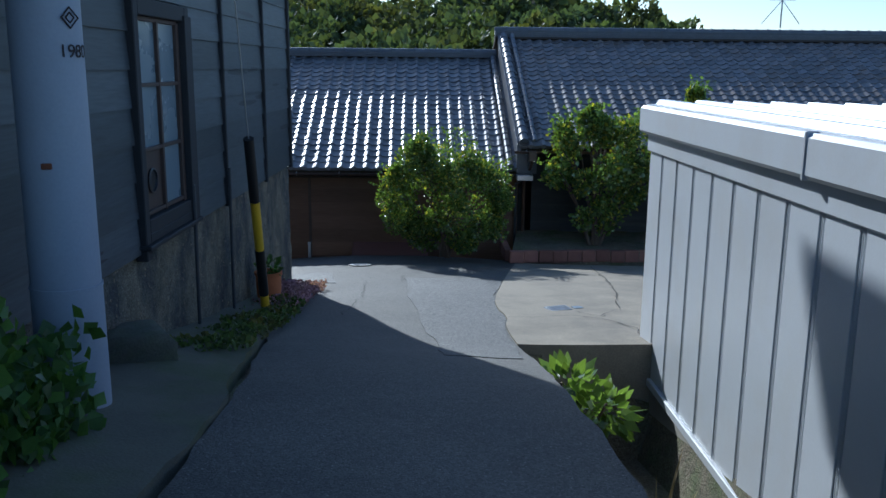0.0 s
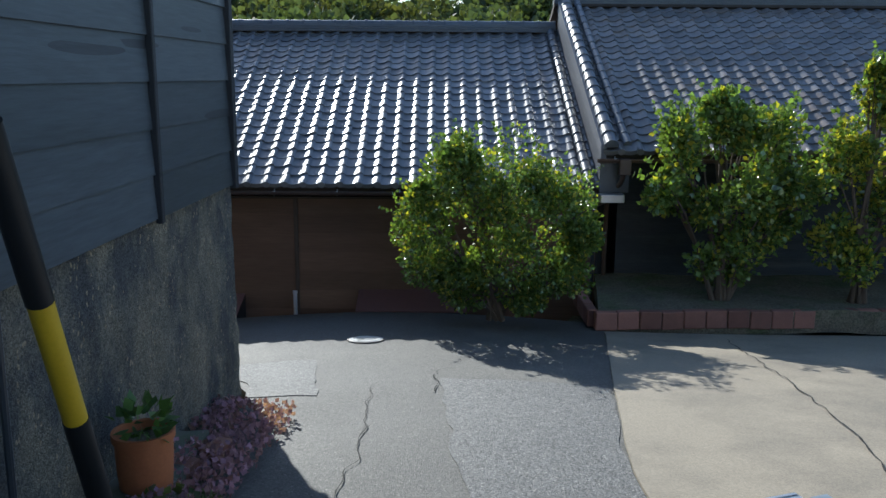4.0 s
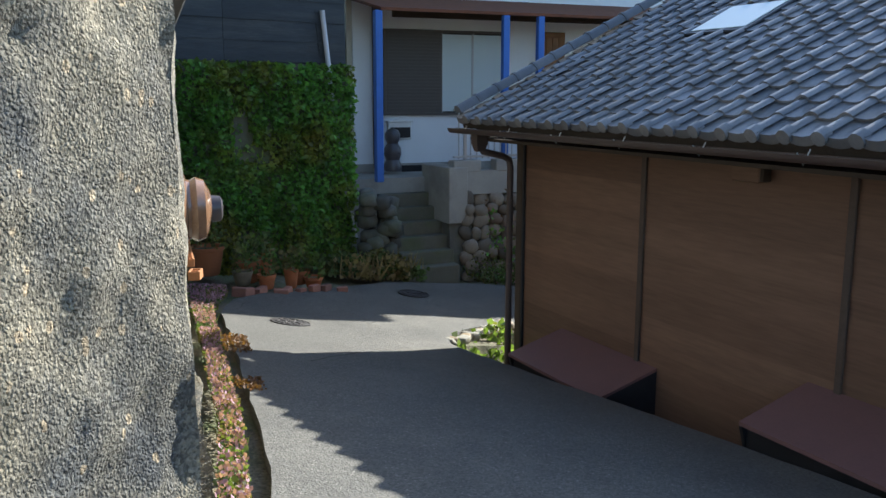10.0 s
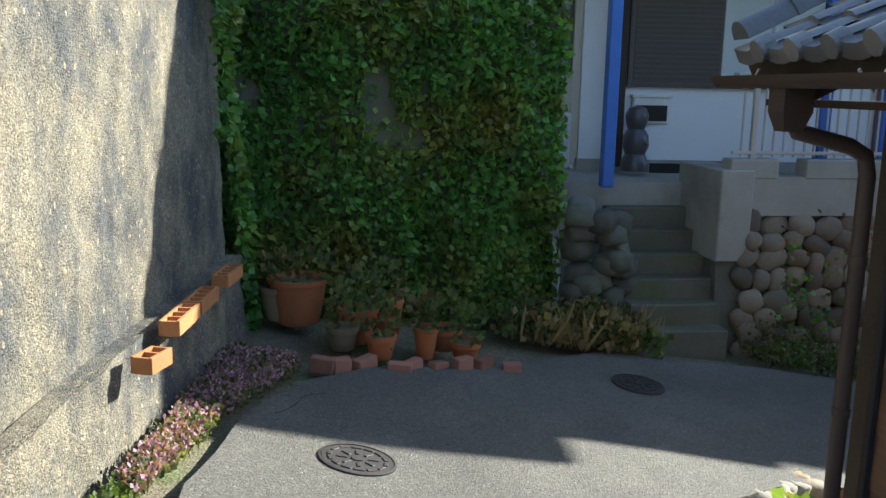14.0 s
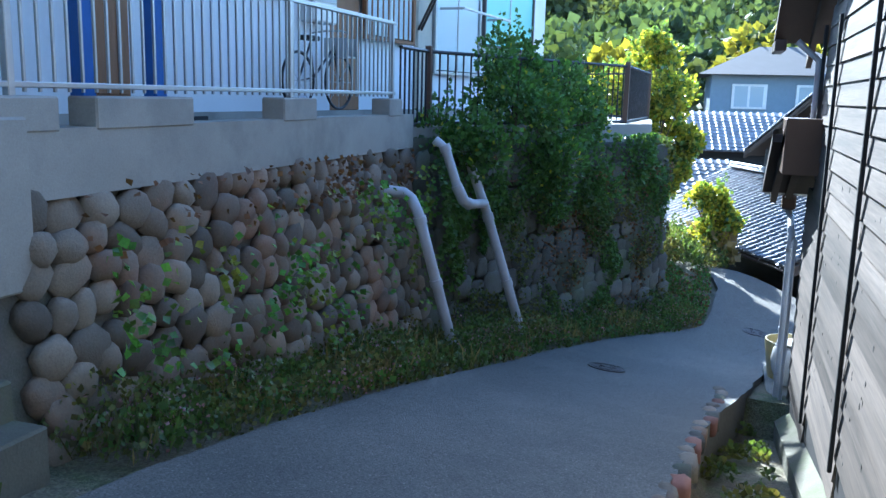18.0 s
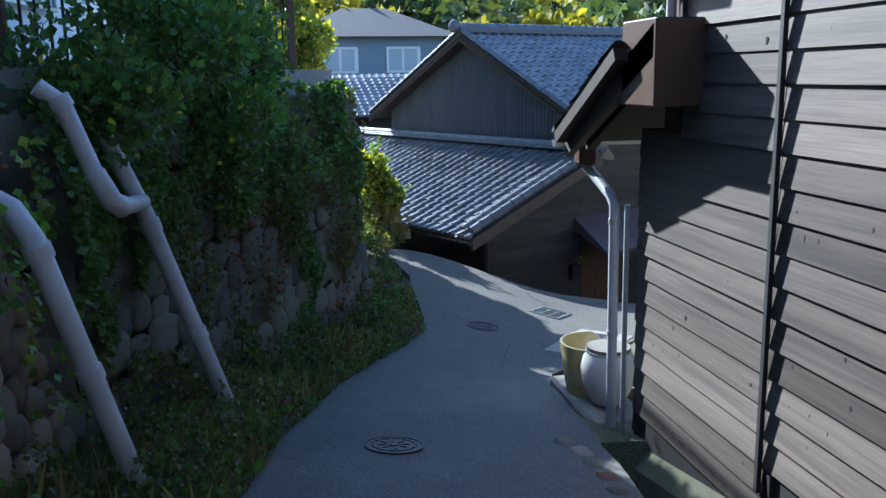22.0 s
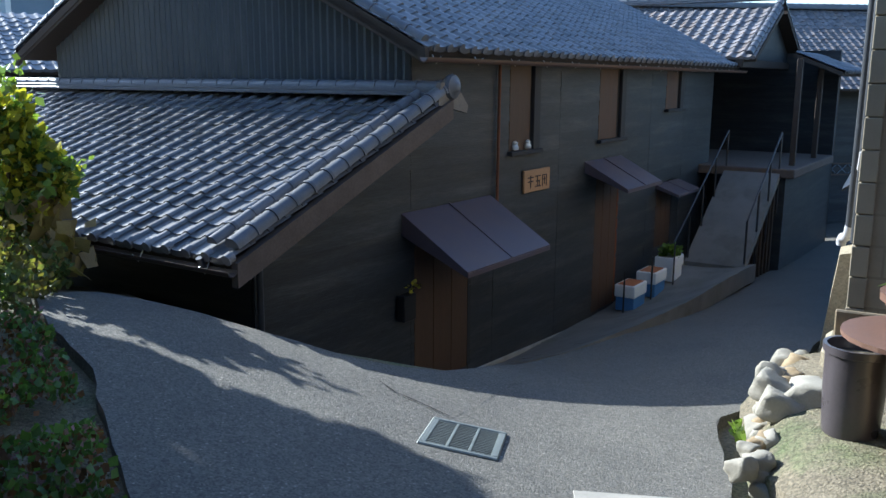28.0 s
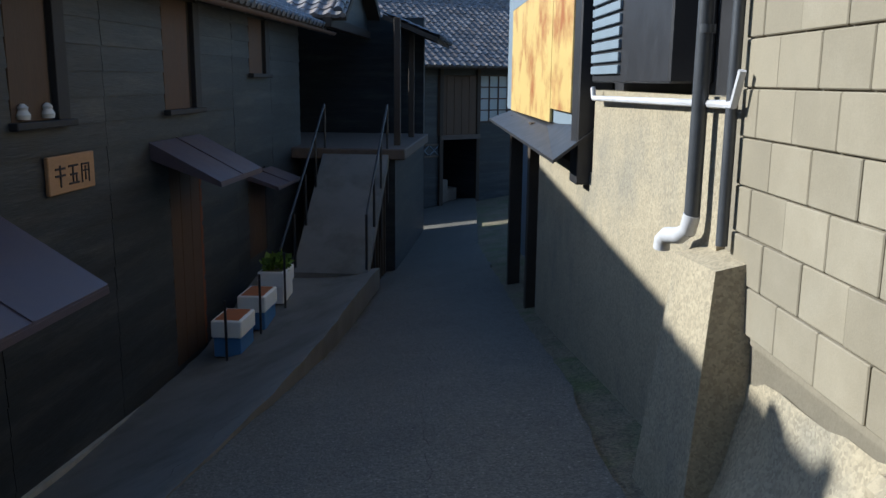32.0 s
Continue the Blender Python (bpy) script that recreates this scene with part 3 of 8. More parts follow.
ROAD = [(1.05, -8), (1.05, 5.3), (1.08, 7.0), (1.06, 8.25), (1.08, 9.4), (1.16, 9.9), (1.08, 10.4), (1.1, 10.9), (1.45, 13.15), (2.05, 16.3), (2.0, 17.3), (0.6, 17.7), (-1.0, 17.95),
        (-2.3, 18.15), (-4, 18.15), (-5.2, 18.05), (-7.2, 17.95), (-8.8, 17.96), (-9.25, 18.25), (-9.75, 18.75), (-10.1, 19.4), (-10.0, 20.4), (-9.9, 22.5),
        (-9.65, 25), (-9.3, 27), (-9.1, 28.4), (-8.85, 29.5), (-8.2, 30.0), (-7.6, 30.9), (-6.6, 31.9), (-5.6, 32.9), (-4.5, 33.2), (-2.8, 34.2),
        (-1.5, 34.9), (3.3, 37.8), (8, 40.7), (17, 45.6), (16, 47.5), (8, 43.3), (4.9, 41.4), (3.5, 40.15), (1.95, 39.4), (.1, 38.5), (-1.7, 37.62), (-3.45, 36.73),
        (-5.05, 35.95), (-5.9, 35.35), (-6.45, 34.9), (-7.06, 34.55), (-7.6, 34.6), (-7.9, 34.9), (-8.35, 35.4), (-8.9, 36.1), (-9.3, 36.6), (-9.85, 36.3), (-9.85, 35.1), (-9.7, 34.3), (-9.75, 33.4), (-9.8, 32.4), (-9.9, 31.4),
        (-10.4, 30.3), (-11.1, 28.9), (-11.7, 27.0), (-12.2, 24.2), (-12.5, 21.8), (-12.65, 20.4), (-12.65, 18.9), (-12.0, 17.6), (-11.5, 16.6),
        (-11, 16.1), (-10.1, 15.75), (-8.9, 15.6), (-6.7, 15.2), (-5, 14.95), (-2.9, 14.45), (-1.85, 13.2), (-1.6, 11), (-1.45, 8.5), (-1.1, 5),
        (-1.1, 3.5), (-1.2, -8)]


def smooth(a, b, v):
    t = max(0.0, min(1.0, (v - a) / (b - a)))
    return t * t * (3 - 2 * t)


def dent(x, y, x0, x1, y0, y1, w=0.25):
    return smooth(x0 - w, x0, x) * (1 - smooth(x1, x1 + w, x)) * smooth(y0 - w, y0, y) * (1 - smooth(y1, y1 + w, y))


def earth(x, y):
    """Height of the bare ground: the lane's bed, ditches, the pit beside the shed, then country that rises to a wooded hill."""
    cx, cy = max(-14.5, min(16, x)), max(-7, min(47, y))
    z = gz(cx, cy) - 0.09
    z -= 0.45 * dent(x, y, -8.8, 1.6, 18.25, 19.3)
    z -= 1.1 * dent(x, y, 1.25, 2.4, 2.0, 8.25, 0.15)
    z -= 0.4 * dent(x, y, -9.75, -8.8, 19.2, 26.8, 0.15)
    z -= 0.9 * dent(x, y, -8.4, -5.9, 35.7, 44, 0.35)
    lx, ly = (x + 7.9) * .897 + (y - 36.65) * .4415, (y - 36.65) * .897 - (x + 7.9) * .4415
    z -= 1.0 * dent(lx, ly, .5, 11.9, -1.75, 1.5, 0.15)
    far = math.hypot(x - cx, y - cy)
    if far > 0:
        z = z * (1 - smooth(0, 25, far)) + -5.0 * smooth(0, 25, far)
        z += 10.5 * smooth(12, 85, far) * (1 if y > 20 else 0.5)
        z += (1.5 * noise.noise(Vector((x * 0.03, y * 0.03, 0)))) * smooth(10, 40, far)
    return z


def ground_sheet():
    ax = [-420, -300, -220, -160, -120, -90, -70, -54, -42, -32, -26, -21, -18]
    gx = ax + [-16 + 0.3 * i for i in range(int(34 / 0.3) + 1)] + [20, 24, 30, 38, 48, 60, 75, 95, 120, 160, 220, 300, 420]
    gy = [-300, -200, -140, -95, -65, -45, -30, -20, -13] + [-9 + 0.3 * i for i in range(int(57 / 0.3) + 1)] + [51, 56, 62, 70, 80, 92, 106, 124, 146, 172, 205, 250, 320, 420]
    nx = len(gx)
    mb = MB()
    mb.v = [(x, y, earth(x, y)) for y in gy for x in gx]
    mb.f = [(j * nx + i, j * nx + i + 1, (j + 1) * nx + i + 1, (j + 1) * nx + i) for j in range(len(gy) - 1) for i in range(nx - 1)]
    return tagged(part("ground", mb, EARTH, fix=False, smooth=True), "brown earth with thin weeds and moss", "ground", kind="structure")


ground = ground_sheet()
road = sheet("road", ROAD, lambda x, y: gz(x, y) + 0.012 * noise.noise(Vector((x * 0.9, y * 0.9, 3))), 0.22, ASPHALT, 0.45,
             label="worn grey asphalt lane that runs downhill", category="road")


def beyond(poly, cut):
    """The part of an outline that lies north of a line."""
    out = []
    for (x0, y0), (x1, y1) in zip(poly, poly[1:] + poly[:1]):
        if y0 >= cut:
            out.append((x0, y0))
        if (y0 >= cut) != (y1 >= cut):
            out.append((x0 + (x1 - x0) * (cut - y0) / (y1 - y0), cut))
    return out


lower_road = sheet("road_surface", beyond(ROAD, 29.6), lambda x, y: gz(x, y) + .004 * min(1, max(-1, (y - 29.9 - .7 * noise.noise(Vector((x * .8, 0, 7)))) / .2)) + 0.012 * noise.noise(Vector((x * 0.9, y * 0.9, 3))), 0.22, ASPHALT_PALE, 0.3,
                   label="paler dusty asphalt of the lower lane", category="road")
FORECOURT = [(1.06, 8.32), (2.52, 8.25), (2.6, 9.1), (9, 9.1), (9, 16.6), (2.0, 16.4), (1.42, 13.15), (1.06, 10.9), (1.05, 10.4), (1.13, 9.9), (1.05, 9.4)]
forecourt = sheet("pavement", FORECOURT, lambda x, y: gz(x, y) + 0.02, 0.3, SLAB, 1.1, label="pale stained concrete forecourt slab", category="pavement", amp=0.02)

# ---- building tools ----
PROFILE = [(0.0, .014), (.05, 0.0), (.11, -.004), (.165, .006), (.2, .027), (.235, .044), (.268, .04), (.29, .02)]
TW, TR = 0.265, 0.235


def tile_verts(end=False):
    """One S-shaped roof tile; the lower edge lies at y = 0. end: the eave's tile with its round boss."""
    n = len(PROFILE)
    v = [(x, 0, z + .036) for x, z in PROFILE] + [(x, .3, z + .012) for x, z in PROFILE] + [(x, 0, z + .016) for x, z in PROFILE]
    f = [(i, i + 1, n + i + 1, n + i) for i in range(n - 1)] + [(2 * n + i, 2 * n + i + 1, i + 1, i) for i in range(n - 1)]
    if end:
        k = len(v)
        v += [(x, -.012, z + .036) for x, z in PROFILE] + [(x, -.012, z - .03) for x, z in PROFILE]
        f += [(k + n + i, k + n + i + 1, k + i + 1, k + i) for i in range(n - 1)] + [(k + i, k + i + 1, i + 1, i) for i in range(n - 1)]
        k = len(v)
        ring = [(0.24 + .052 * math.cos(a), .052 * math.sin(a) + .035) for a in [2 * math.pi * q / 10 for q in range(10)]]
        v += [(x, -.035, z) for x, z in ring] + [(x, .04, z) for x, z in ring]
        f += [tuple(k + q for q in range(10))] + [(k + q, k + 10 + q, k + 10 + (q + 1) % 10, k + (q + 1) % 10) for q in range(10)]
    return v, f


def plain_mesh(name, v, f, material, smooth_faces=True):
    me = bpy.data.meshes.new(name)
    me.from_pydata(v, [], f)
    if smooth_faces:
        me.polygons.foreach_set("use_smooth", [True] * len(f))
        me.set_sharp_from_angle(angle=radians(45))
    me.materials.append(material)
    return me


TILE_CACHE = {}


def tile_roof(parent, m, cols, rows, pitch, material, single=lambda i, j: False, skip=lambda i, j: False, base=TIMBER, name="roof", under=True, thick=0.1):
    """A tiled slope: m puts the eave's left corner, x along the eave, y up the slope's plan. Returns the roof part."""
    sm = m @ pose(0, 0, 0, pitch, 0, 0)
    w, ln = cols * TW + .03, rows * TR + .06
    mb = MB().box(0, w, 0.02, ln, -thick, -0.006, sm)
    roof = part(name, mb, base, parent)
    if material.name not in TILE_CACHE:
        TILE_CACHE[material.name] = (plain_mesh("tile", *tile_verts(), material), plain_mesh("eave_tile", *tile_verts(True), material))
    one, eave = TILE_CACHE[material.name]
    tv, tf = tile_verts()
    ev, ef = tile_verts(True)
    many_v, many_f = [], []
    smn = np.array(sm)
    for j in range(rows):
        for i in range(cols):
            if skip(i, j):
                continue
            jx, jz = random.uniform(-.004, .004), random.uniform(-.004, .005)
            px, py = i * TW + jx, j * TR + random.uniform(-.006, .006)
            tilt = random.uniform(-.8, .8)
            if single(i, j):
                ob = new("eave_tile" if j == 0 else "tile", eave if j == 0 else one)
                ob.parent = roof
                ob.matrix_basis = sm @ pose(px, py, jz, tilt * 0.6, tilt, 0)
            else:
                vv, ff = (ev, ef) if j == 0 else (tv, tf)
                k = len(many_v)
                many_v += [(x + px, y + py, z + jz + x * radians(tilt)) for x, y, z in vv]
                many_f += [tuple(a + k for a in q) for q in ff]
    if many_v:
        a = np.c_[np.array(many_v), np.ones(len(many_v))] @ smn.T
        me = plain_mesh("roof_tiles", a[:, :3].tolist(), many_f, material)
        part("roof_tiles", me, None, roof, kind="stuff")
    return roof


def roll_line(parent, a, b, r, material, name="ridge_tile", step=0.3, courses=0, width=0.3, course_h=0.045):
    """A line of round cap tiles from a to b, on flat courses."""
    a, b = Vector(a), Vector(b)
    n = max(1, round((b - a).length / step))
    d = (b - a).normalized()
    side = d.cross(Vector((0, 0, 1))).normalized()
    up = side.cross(d)
    rot = Matrix((d, -side, up)).transposed().to_4x4()
    if courses:
        mb = MB()
        ln = (b - a).length
        for k in range(courses):
            w = width / 2 * (1 - 0.12 * k)
            mb.cbox(0, ln, -w, w, k * course_h, (k + 1) * course_h - 0.008, 0.006, Matrix.Translation(a) @ rot)
            mb.box(0, ln, -w * .86, w * .86, (k + 1) * course_h - 0.008, (k + 1) * course_h, Matrix.Translation(a) @ rot)
        part("ridge_course", mb, material, parent)
    key = ("roll", round(r, 3), round((b - a).length / n, 3), material.name)
    if key not in TILE_CACHE:
        ln = (b - a).length / n
        v, f, q = [], [], 9
        for x, rr in ((-0.012, r * 1.0), (ln * 0.88, r * 0.97), (ln * 0.88, r * 1.13), (ln, r * 1.13), (ln, r * 0.9)):
            v += [(x, rr * math.cos(math.pi * (1.1 * k / (q - 1) - 0.05)), rr * math.sin(math.pi * (1.1 * k / (q - 1) - 0.05))) for k in range(q)]
        for s in range(4):
            f += [(s * q + k, s * q + k + 1, (s + 1) * q + k + 1, (s + 1) * q + k) for k in range(q - 1)]
        f += [tuple(range(q)), tuple(4 * q + k for k in range(q))]
        TILE_CACHE[key] = plain_mesh(name, v, f, material)
    for k in range(n):
        ob = new(name, TILE_CACHE[key])
        ob.parent = parent
        ob.matrix_basis = Matrix.Translation(a + d * ((b - a).length / n * k) + up * courses * course_h) @ rot
    return n


PLANKS = {}


def planks(wall, m, x0, x1, z0, z1, pitch, joints, material, holes=(), foot=None, lap=0.03, top=None, clip=None):
    """Lapped horizontal boards on a wall's outer face (y = 0), each one an object; foot(x), top(x): where the boards begin and end."""
    key = (round(pitch, 3), material.name)
    if key not in PLANKS:
        PLANKS[key] = MB().prism([(0, 0), (1, 0), (1, 1), (0, 1)], -1, 0).mesh("plank", material)
        me = PLANKS[key]
        h = pitch + 0.025
        co = [(x, -(lap if z < .5 else lap * .35) if y < 0 else 0.0, z * h) for x, y, z in [v.co[:] for v in me.vertices]]
        for v, c in zip(me.vertices, co):
            v.co = c
    me = PLANKS[key]
    cuts = sorted(set([x0, x1] + [j for j in joints if x0 < j < x1]))
    k, z = 0, z0
    while z < z1 - 0.04:
        for a, b in zip(cuts, cuts[1:]):
            segs = [(a, b)]
            for hx0, hx1, hz0, hz1 in holes:
                if z + pitch > hz0 + 0.05 and z < hz1 - 0.05:
                    segs = [s for q in segs for s in ((q[0], min(q[1], hx0)), (max(q[0], hx1), q[1])) if s[1] - s[0] > 0.02]
            for a2, b2 in segs:
                if clip:
                    lo, hi = clip(z + pitch)
                    a2, b2 = max(a2, lo), min(b2, hi)
                    if b2 - a2 < .03:
                        continue
                if foot and z + pitch * .5 < foot((a2 + b2) / 2):
                    continue
                if top and z + pitch * .5 > top((a2 + b2) / 2):
                    continue
                ob = new("plank", me)
                ob.parent = wall
                put(ob, m @ Matrix.Translation((a2 + 0.003, random.uniform(-.002, .002), z + random.uniform(-.004, .004))) @ Matrix.Diagonal((b2 - a2 - 0.006, random.uniform(.9, 1.15), 1, 1)))
        z += pitch
        k += 1


def battens(wall, m, xs, z0, z1, material, w=0.045, d=0.05, foot=None, name="batten"):
    for x in xs:
        a = foot(x) if foot else z0
        part(name, MB().cbox(x - w / 2, x + w / 2, -d, -0.004, a, z1, 0.006), material, wall, m=m)


def gutter(parent, m, x0, x1, y, z, r=0.055, material=GUTTER, hooks=0.9):
    """A half-round gutter along x with its hooks."""
    n = 8
    prof = [(y + r * math.cos(math.pi + math.pi * k / n), z + r * math.sin(math.pi + math.pi * k / n)) for k in range(n + 1)]
    prof += [(y + r * .86 * math.cos(2 * math.pi - math.pi * k / n), z + r * .86 * math.sin(2 * math.pi - math.pi * k / n)) for k in range(n + 1)]
    k = len(prof)
    mb = MB().add([(x0, a, b) for a, b in prof] + [(x1, a, b) for a, b in prof],
                  [tuple(range(k)), tuple(range(2 * k - 1, k - 1, -1))] + [(i, (i + 1) % k, k + (i + 1) % k, k + i) for i in range(k)], m)
    g = part("gutter", mb, material, parent, smooth=True)
    x = x0 + 0.25
    while hooks and x < x1:
        part("hook", MB().tube([(x, y + r, z + .03), (x, y, z - r - .01), (x, y - r - .004, z + .012)], 0.006, 5, m), STEEL, g)
        x += hooks
    return g


def downpipe(parent, pts, r=0.04, material=PIPE_DARK, bands=()):
    p = part("downpipe", MB().tube(pts, r, 12), material, parent, smooth=True)
    for q, s in bands:
        q = Vector(q)
        part("pipe_band", MB().tube([q - Vector((0, 0, .02)), q + Vector((0, 0, .02))], r * 1.15, 12), STEEL if s else material, p, smooth=True)
    return p

# ---- house with the concrete base at the bend ----
A_E = wall_frame(-2.35, 3.0, 87.56)
A_LEN = 10.12
house_a = thing("house", "two-storey house with black plank walls on an old rough concrete base", "house")
A_PLAN = [(-2.78, -6.0), (-2.35, 3.0), (-1.92, 13.11), (-2.8, 14.2), (-12.22, 15.45), (-12.22, -6.0)]


def rough_wall(name, parent, a, b, z0, z1, material, step=0.07, amp=0.02, label="", thick=0.3, flare=0.0, ragtop=0.0):
    """A worn concrete wall face from a to b with real dents, closed behind. The outside lies to the right of a-b."""
    a, b = Vector((a[0], a[1], 0)), Vector((b[0], b[1], 0))
    ln = (b - a).length
    d = (b - a) / ln
    out = Vector((d.y, -d.x, 0))
    nx, nz = max(2, int(ln / step)), max(2, int((z1 - z0) / step))
    v, f = [], []
    for j in range(nz + 1):
        for i in range(nx + 1):
            z = z0 + (z1 - z0) * j / nz
            p = a + d * (ln * i / nx)
            q = Vector((p.x, p.y, z))
            w = amp * (noise.noise(q * 1.7) + 0.8 * noise.noise(q * 6.0) + 0.6 * noise.noise(q * 14.0))
            w += flare * (1 - j / nz) ** 2
            if i in (0, nx):
                w = amp * noise.noise(q * 6.0) + flare * (1 - j / nz) ** 2
            v.append((p.x + out.x * w, p.y + out.y * w, z + (ragtop * noise.noise(q * 3) if j == nz else 0)))
    for j in range(nz):
        for i in range(nx):
            k = j * (nx + 1) + i
            f.append((k, k + 1, k + nx + 2, k + nx + 1))
    k = len(v)
    for i in (0, nx):
        for j in range(nz + 1):
            p = a + d * (ln * i / nx) - out * thick
            v.append((p.x, p.y, z0 + (z1 - z0) * j / nz))
    for e, i in enumerate((0, nx)):
        for j in range(nz):
            f.append((k + e * (nz + 1) + j, k + e * (nz + 1) + j + 1, (j + 1) * (nx + 1) + i, j * (nx + 1) + i))
    top = [nz * (nx + 1) + i for i in range(nx + 1)]
    f.append(tuple(top + [k + 2 * nz + 1, k + nz]))
    mb = MB()
    mb.v, mb.f = v, f
    return part(name, mb, material, parent, label, smooth=True, fix=True)


rough_wall("base_wall", house_a, (-2.78, -6.0), (-2.35, 3.0), -1.0, 0.04, OLD_CONC, 0.2, 0.012)
rough_wall("base_wall", house_a, (-2.35, 3.0), (-1.92, 13.11), -2.6, 0.04, OLD_CONC, 0.06, 0.016, flare=0.05)
rough_wall("base_wall", house_a, (-1.92, 13.11), (-2.8, 14.2), -2.7, 0.04, OLD_CONC, 0.035, 0.028, flare=0.06)
rough_wall("base_wall", house_a, (-2.8, 14.2), (-12.22, 15.45), -3.6, 0.04, OLD_CONC, 0.05, 0.02, flare=0.03)
rough_wall("footing", house_a, (-4.2, 14.52), (-12.2, 15.6), -3.6, -2.18, OLD_CONC, 0.06, 0.03, flare=0.16, label="rough stained concrete footing", ragtop=0.05)
body = MB()
body.slabz([(x + (0.02 if x > -5 else 0.0), y) for x, y in A_PLAN], 0.03, 5.3)
part("wall", body, PLANK_BLUE, house_a, "black stained plank walls")
part("inner_base", MB().slabz([(-3.1, -6), (-2.65, 3.0), (-2.3, 12.9), (-2.95, 13.9), (-12.15, 15.1), (-12.15, -6)], -3.0, 0.03), OLD_CONC, house_a)
a_wall = part("wall", MB().box(0, A_LEN, -0.012, -0.006, 0.03, 5.25), BATTEN, house_a, m=A_E)
A_WIN = (3.72, 5.02, 0.12, 1.9)
A_JOINTS = [2.2, 6.32, 8.32]
planks(a_wall, A_E @ Matrix.Translation((0, -0.02, 0)), 0.0, A_LEN, 0.03, 5.2, 0.285, A_JOINTS, PLANK_BLUE, [A_WIN])
battens(a_wall, A_E @ Matrix.Translation((0, -0.03, 0)), [2.2, 6.32, 8.32], 0.0, 5.2, BATTEN, 0.05, 0.05)
battens(a_wall, A_E @ Matrix.Translation((0, -0.02, 0)), [A_LEN - 0.04], 0.0, 5.2, BATTEN, 0.09, 0.06, name="corner_board")
A_C = wall_frame(-1.92, 13.11, 128.7)
# corner face in the paler grey: sunlight painted onto the black boards
planks(a_wall, A_C @ Matrix.Translation((0, -0.02, 0)), 0.05, 1.38, 0.03, 5.2, 0.285, [], PLANK_GREY)
A_N = wall_frame(-2.8, 14.2, 172.45)
planks(a_wall, A_N @ Matrix.Translation((0, -0.02, 0)), 0.02, 9.4, 0.03, 5.2, 0.285, [3.0, 6.0], PLANK_BLUE)
part("sill_beam", MB().cbox(0, 9.45, -0.09, 0.02, -0.02, 0.1, 0.01), BATTEN, house_a, m=A_N)
# roof of the house, out of view; its wide eaves are invented
part("roof", MB().slabz([(-2.0, -6.6), (-1.45, 3), (-1.0, 13.8), (-1.7, 15.0), (-12.8, 16.3), (-12.8, -6.6)], 5.25, 5.4), TIMBER, house_a)
part("roof", MB().add([(-2.2, -6.6, 5.4), (-1.0, 13.8, 5.4), (-1.7, 15.0, 5.4), (-12.8, 16.3, 5.4), (-12.8, -6.6, 5.4), (-7.5, 9, 8.2), (-7.5, 0, 8.2)],
                      [(0, 1, 5, 6), (1, 2, 5), (2, 3, 5), (3, 4, 6, 5), (4, 0, 6), (4, 3, 2, 1, 0)]), TILE, house_a)
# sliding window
# flat near-black sheet paints the unlit room behind the panes
win = part("window", MB().box(A_WIN[0], A_WIN[1], 0.02, 0.05, A_WIN[2], A_WIN[3]), DEPTH_SHADE, house_a, m=A_E)
for x0, x1, z0, z1 in ((A_WIN[0] - .03, A_WIN[0] + .07, A_WIN[2] - .15, A_WIN[3] + .1), (A_WIN[1] - .07, A_WIN[1] + .05, A_WIN[2] - .1, A_WIN[3] + .1),
                       (A_WIN[0] + .07, A_WIN[1] - .07, A_WIN[2] - .02, A_WIN[2] + .06), (A_WIN[0] + .07, A_WIN[1] - .07, A_WIN[3] - .03, A_WIN[3] + .1)):
    part("window_frame", MB().cbox(x0, x1, -.1, 0.0, z0, z1, .008), BATTEN, win, m=A_E)
wx0, wx1, wz0, wz1 = A_WIN[0] + .1, A_WIN[1] - .17, A_WIN[2] + .2, A_WIN[3] - .05
wmid = (wx0 + wx1) / 2
for i in range(2):
    for j in range(3):
        q0, q1 = wz0 + (wz1 - wz0) * j / 3, wz0 + (wz1 - wz0) * (j + 1) / 3
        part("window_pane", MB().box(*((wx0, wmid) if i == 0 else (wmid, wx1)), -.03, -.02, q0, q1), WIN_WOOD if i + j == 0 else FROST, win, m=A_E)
for x, w in ((wx0, .035), (wmid, .02), (wx1, .035)):
    part("stile", MB().cbox(x - w, x + w, -.06, -.025, wz0 - .03, wz1, .004), WIN_WOOD, win, m=A_E)
for j in range(4):
    z = wz0 + (wz1 - wz0) * j / 3
    part("muntin", MB().cbox(wx0, wx1, -.055, -.026, z - .016, z + .016, .003), WIN_WOOD, win, m=A_E)
part("vent_hole", MB().lathe([(.1, 0), (.105, .015), (.09, .02), (.085, .005)], 20, pose((wx0 + wmid) / 2, -.03, wz0 + .25, 90, 0, 0)), DARK_METAL, win, m=A_E)
part("shutter_board", MB().cbox(A_WIN[1] - .13, A_WIN[1] + .06, -.12, -.02, A_WIN[2] - .02, A_WIN[3] + .02, .006), BATTEN, win, m=A_E)
part("lower_rail", MB().cbox(A_WIN[0] + .07, A_WIN[1] - .13, -.1, -.01, A_WIN[2] + .06, A_WIN[2] + .17, .006), BATTEN, win, m=A_E)
part("window_sill", MB().cbox(A_WIN[0] - .05, A_WIN[1] + .08, -.14, 0, A_WIN[2] - .06, A_WIN[2] - .02, .008), BATTEN, win, m=A_E)

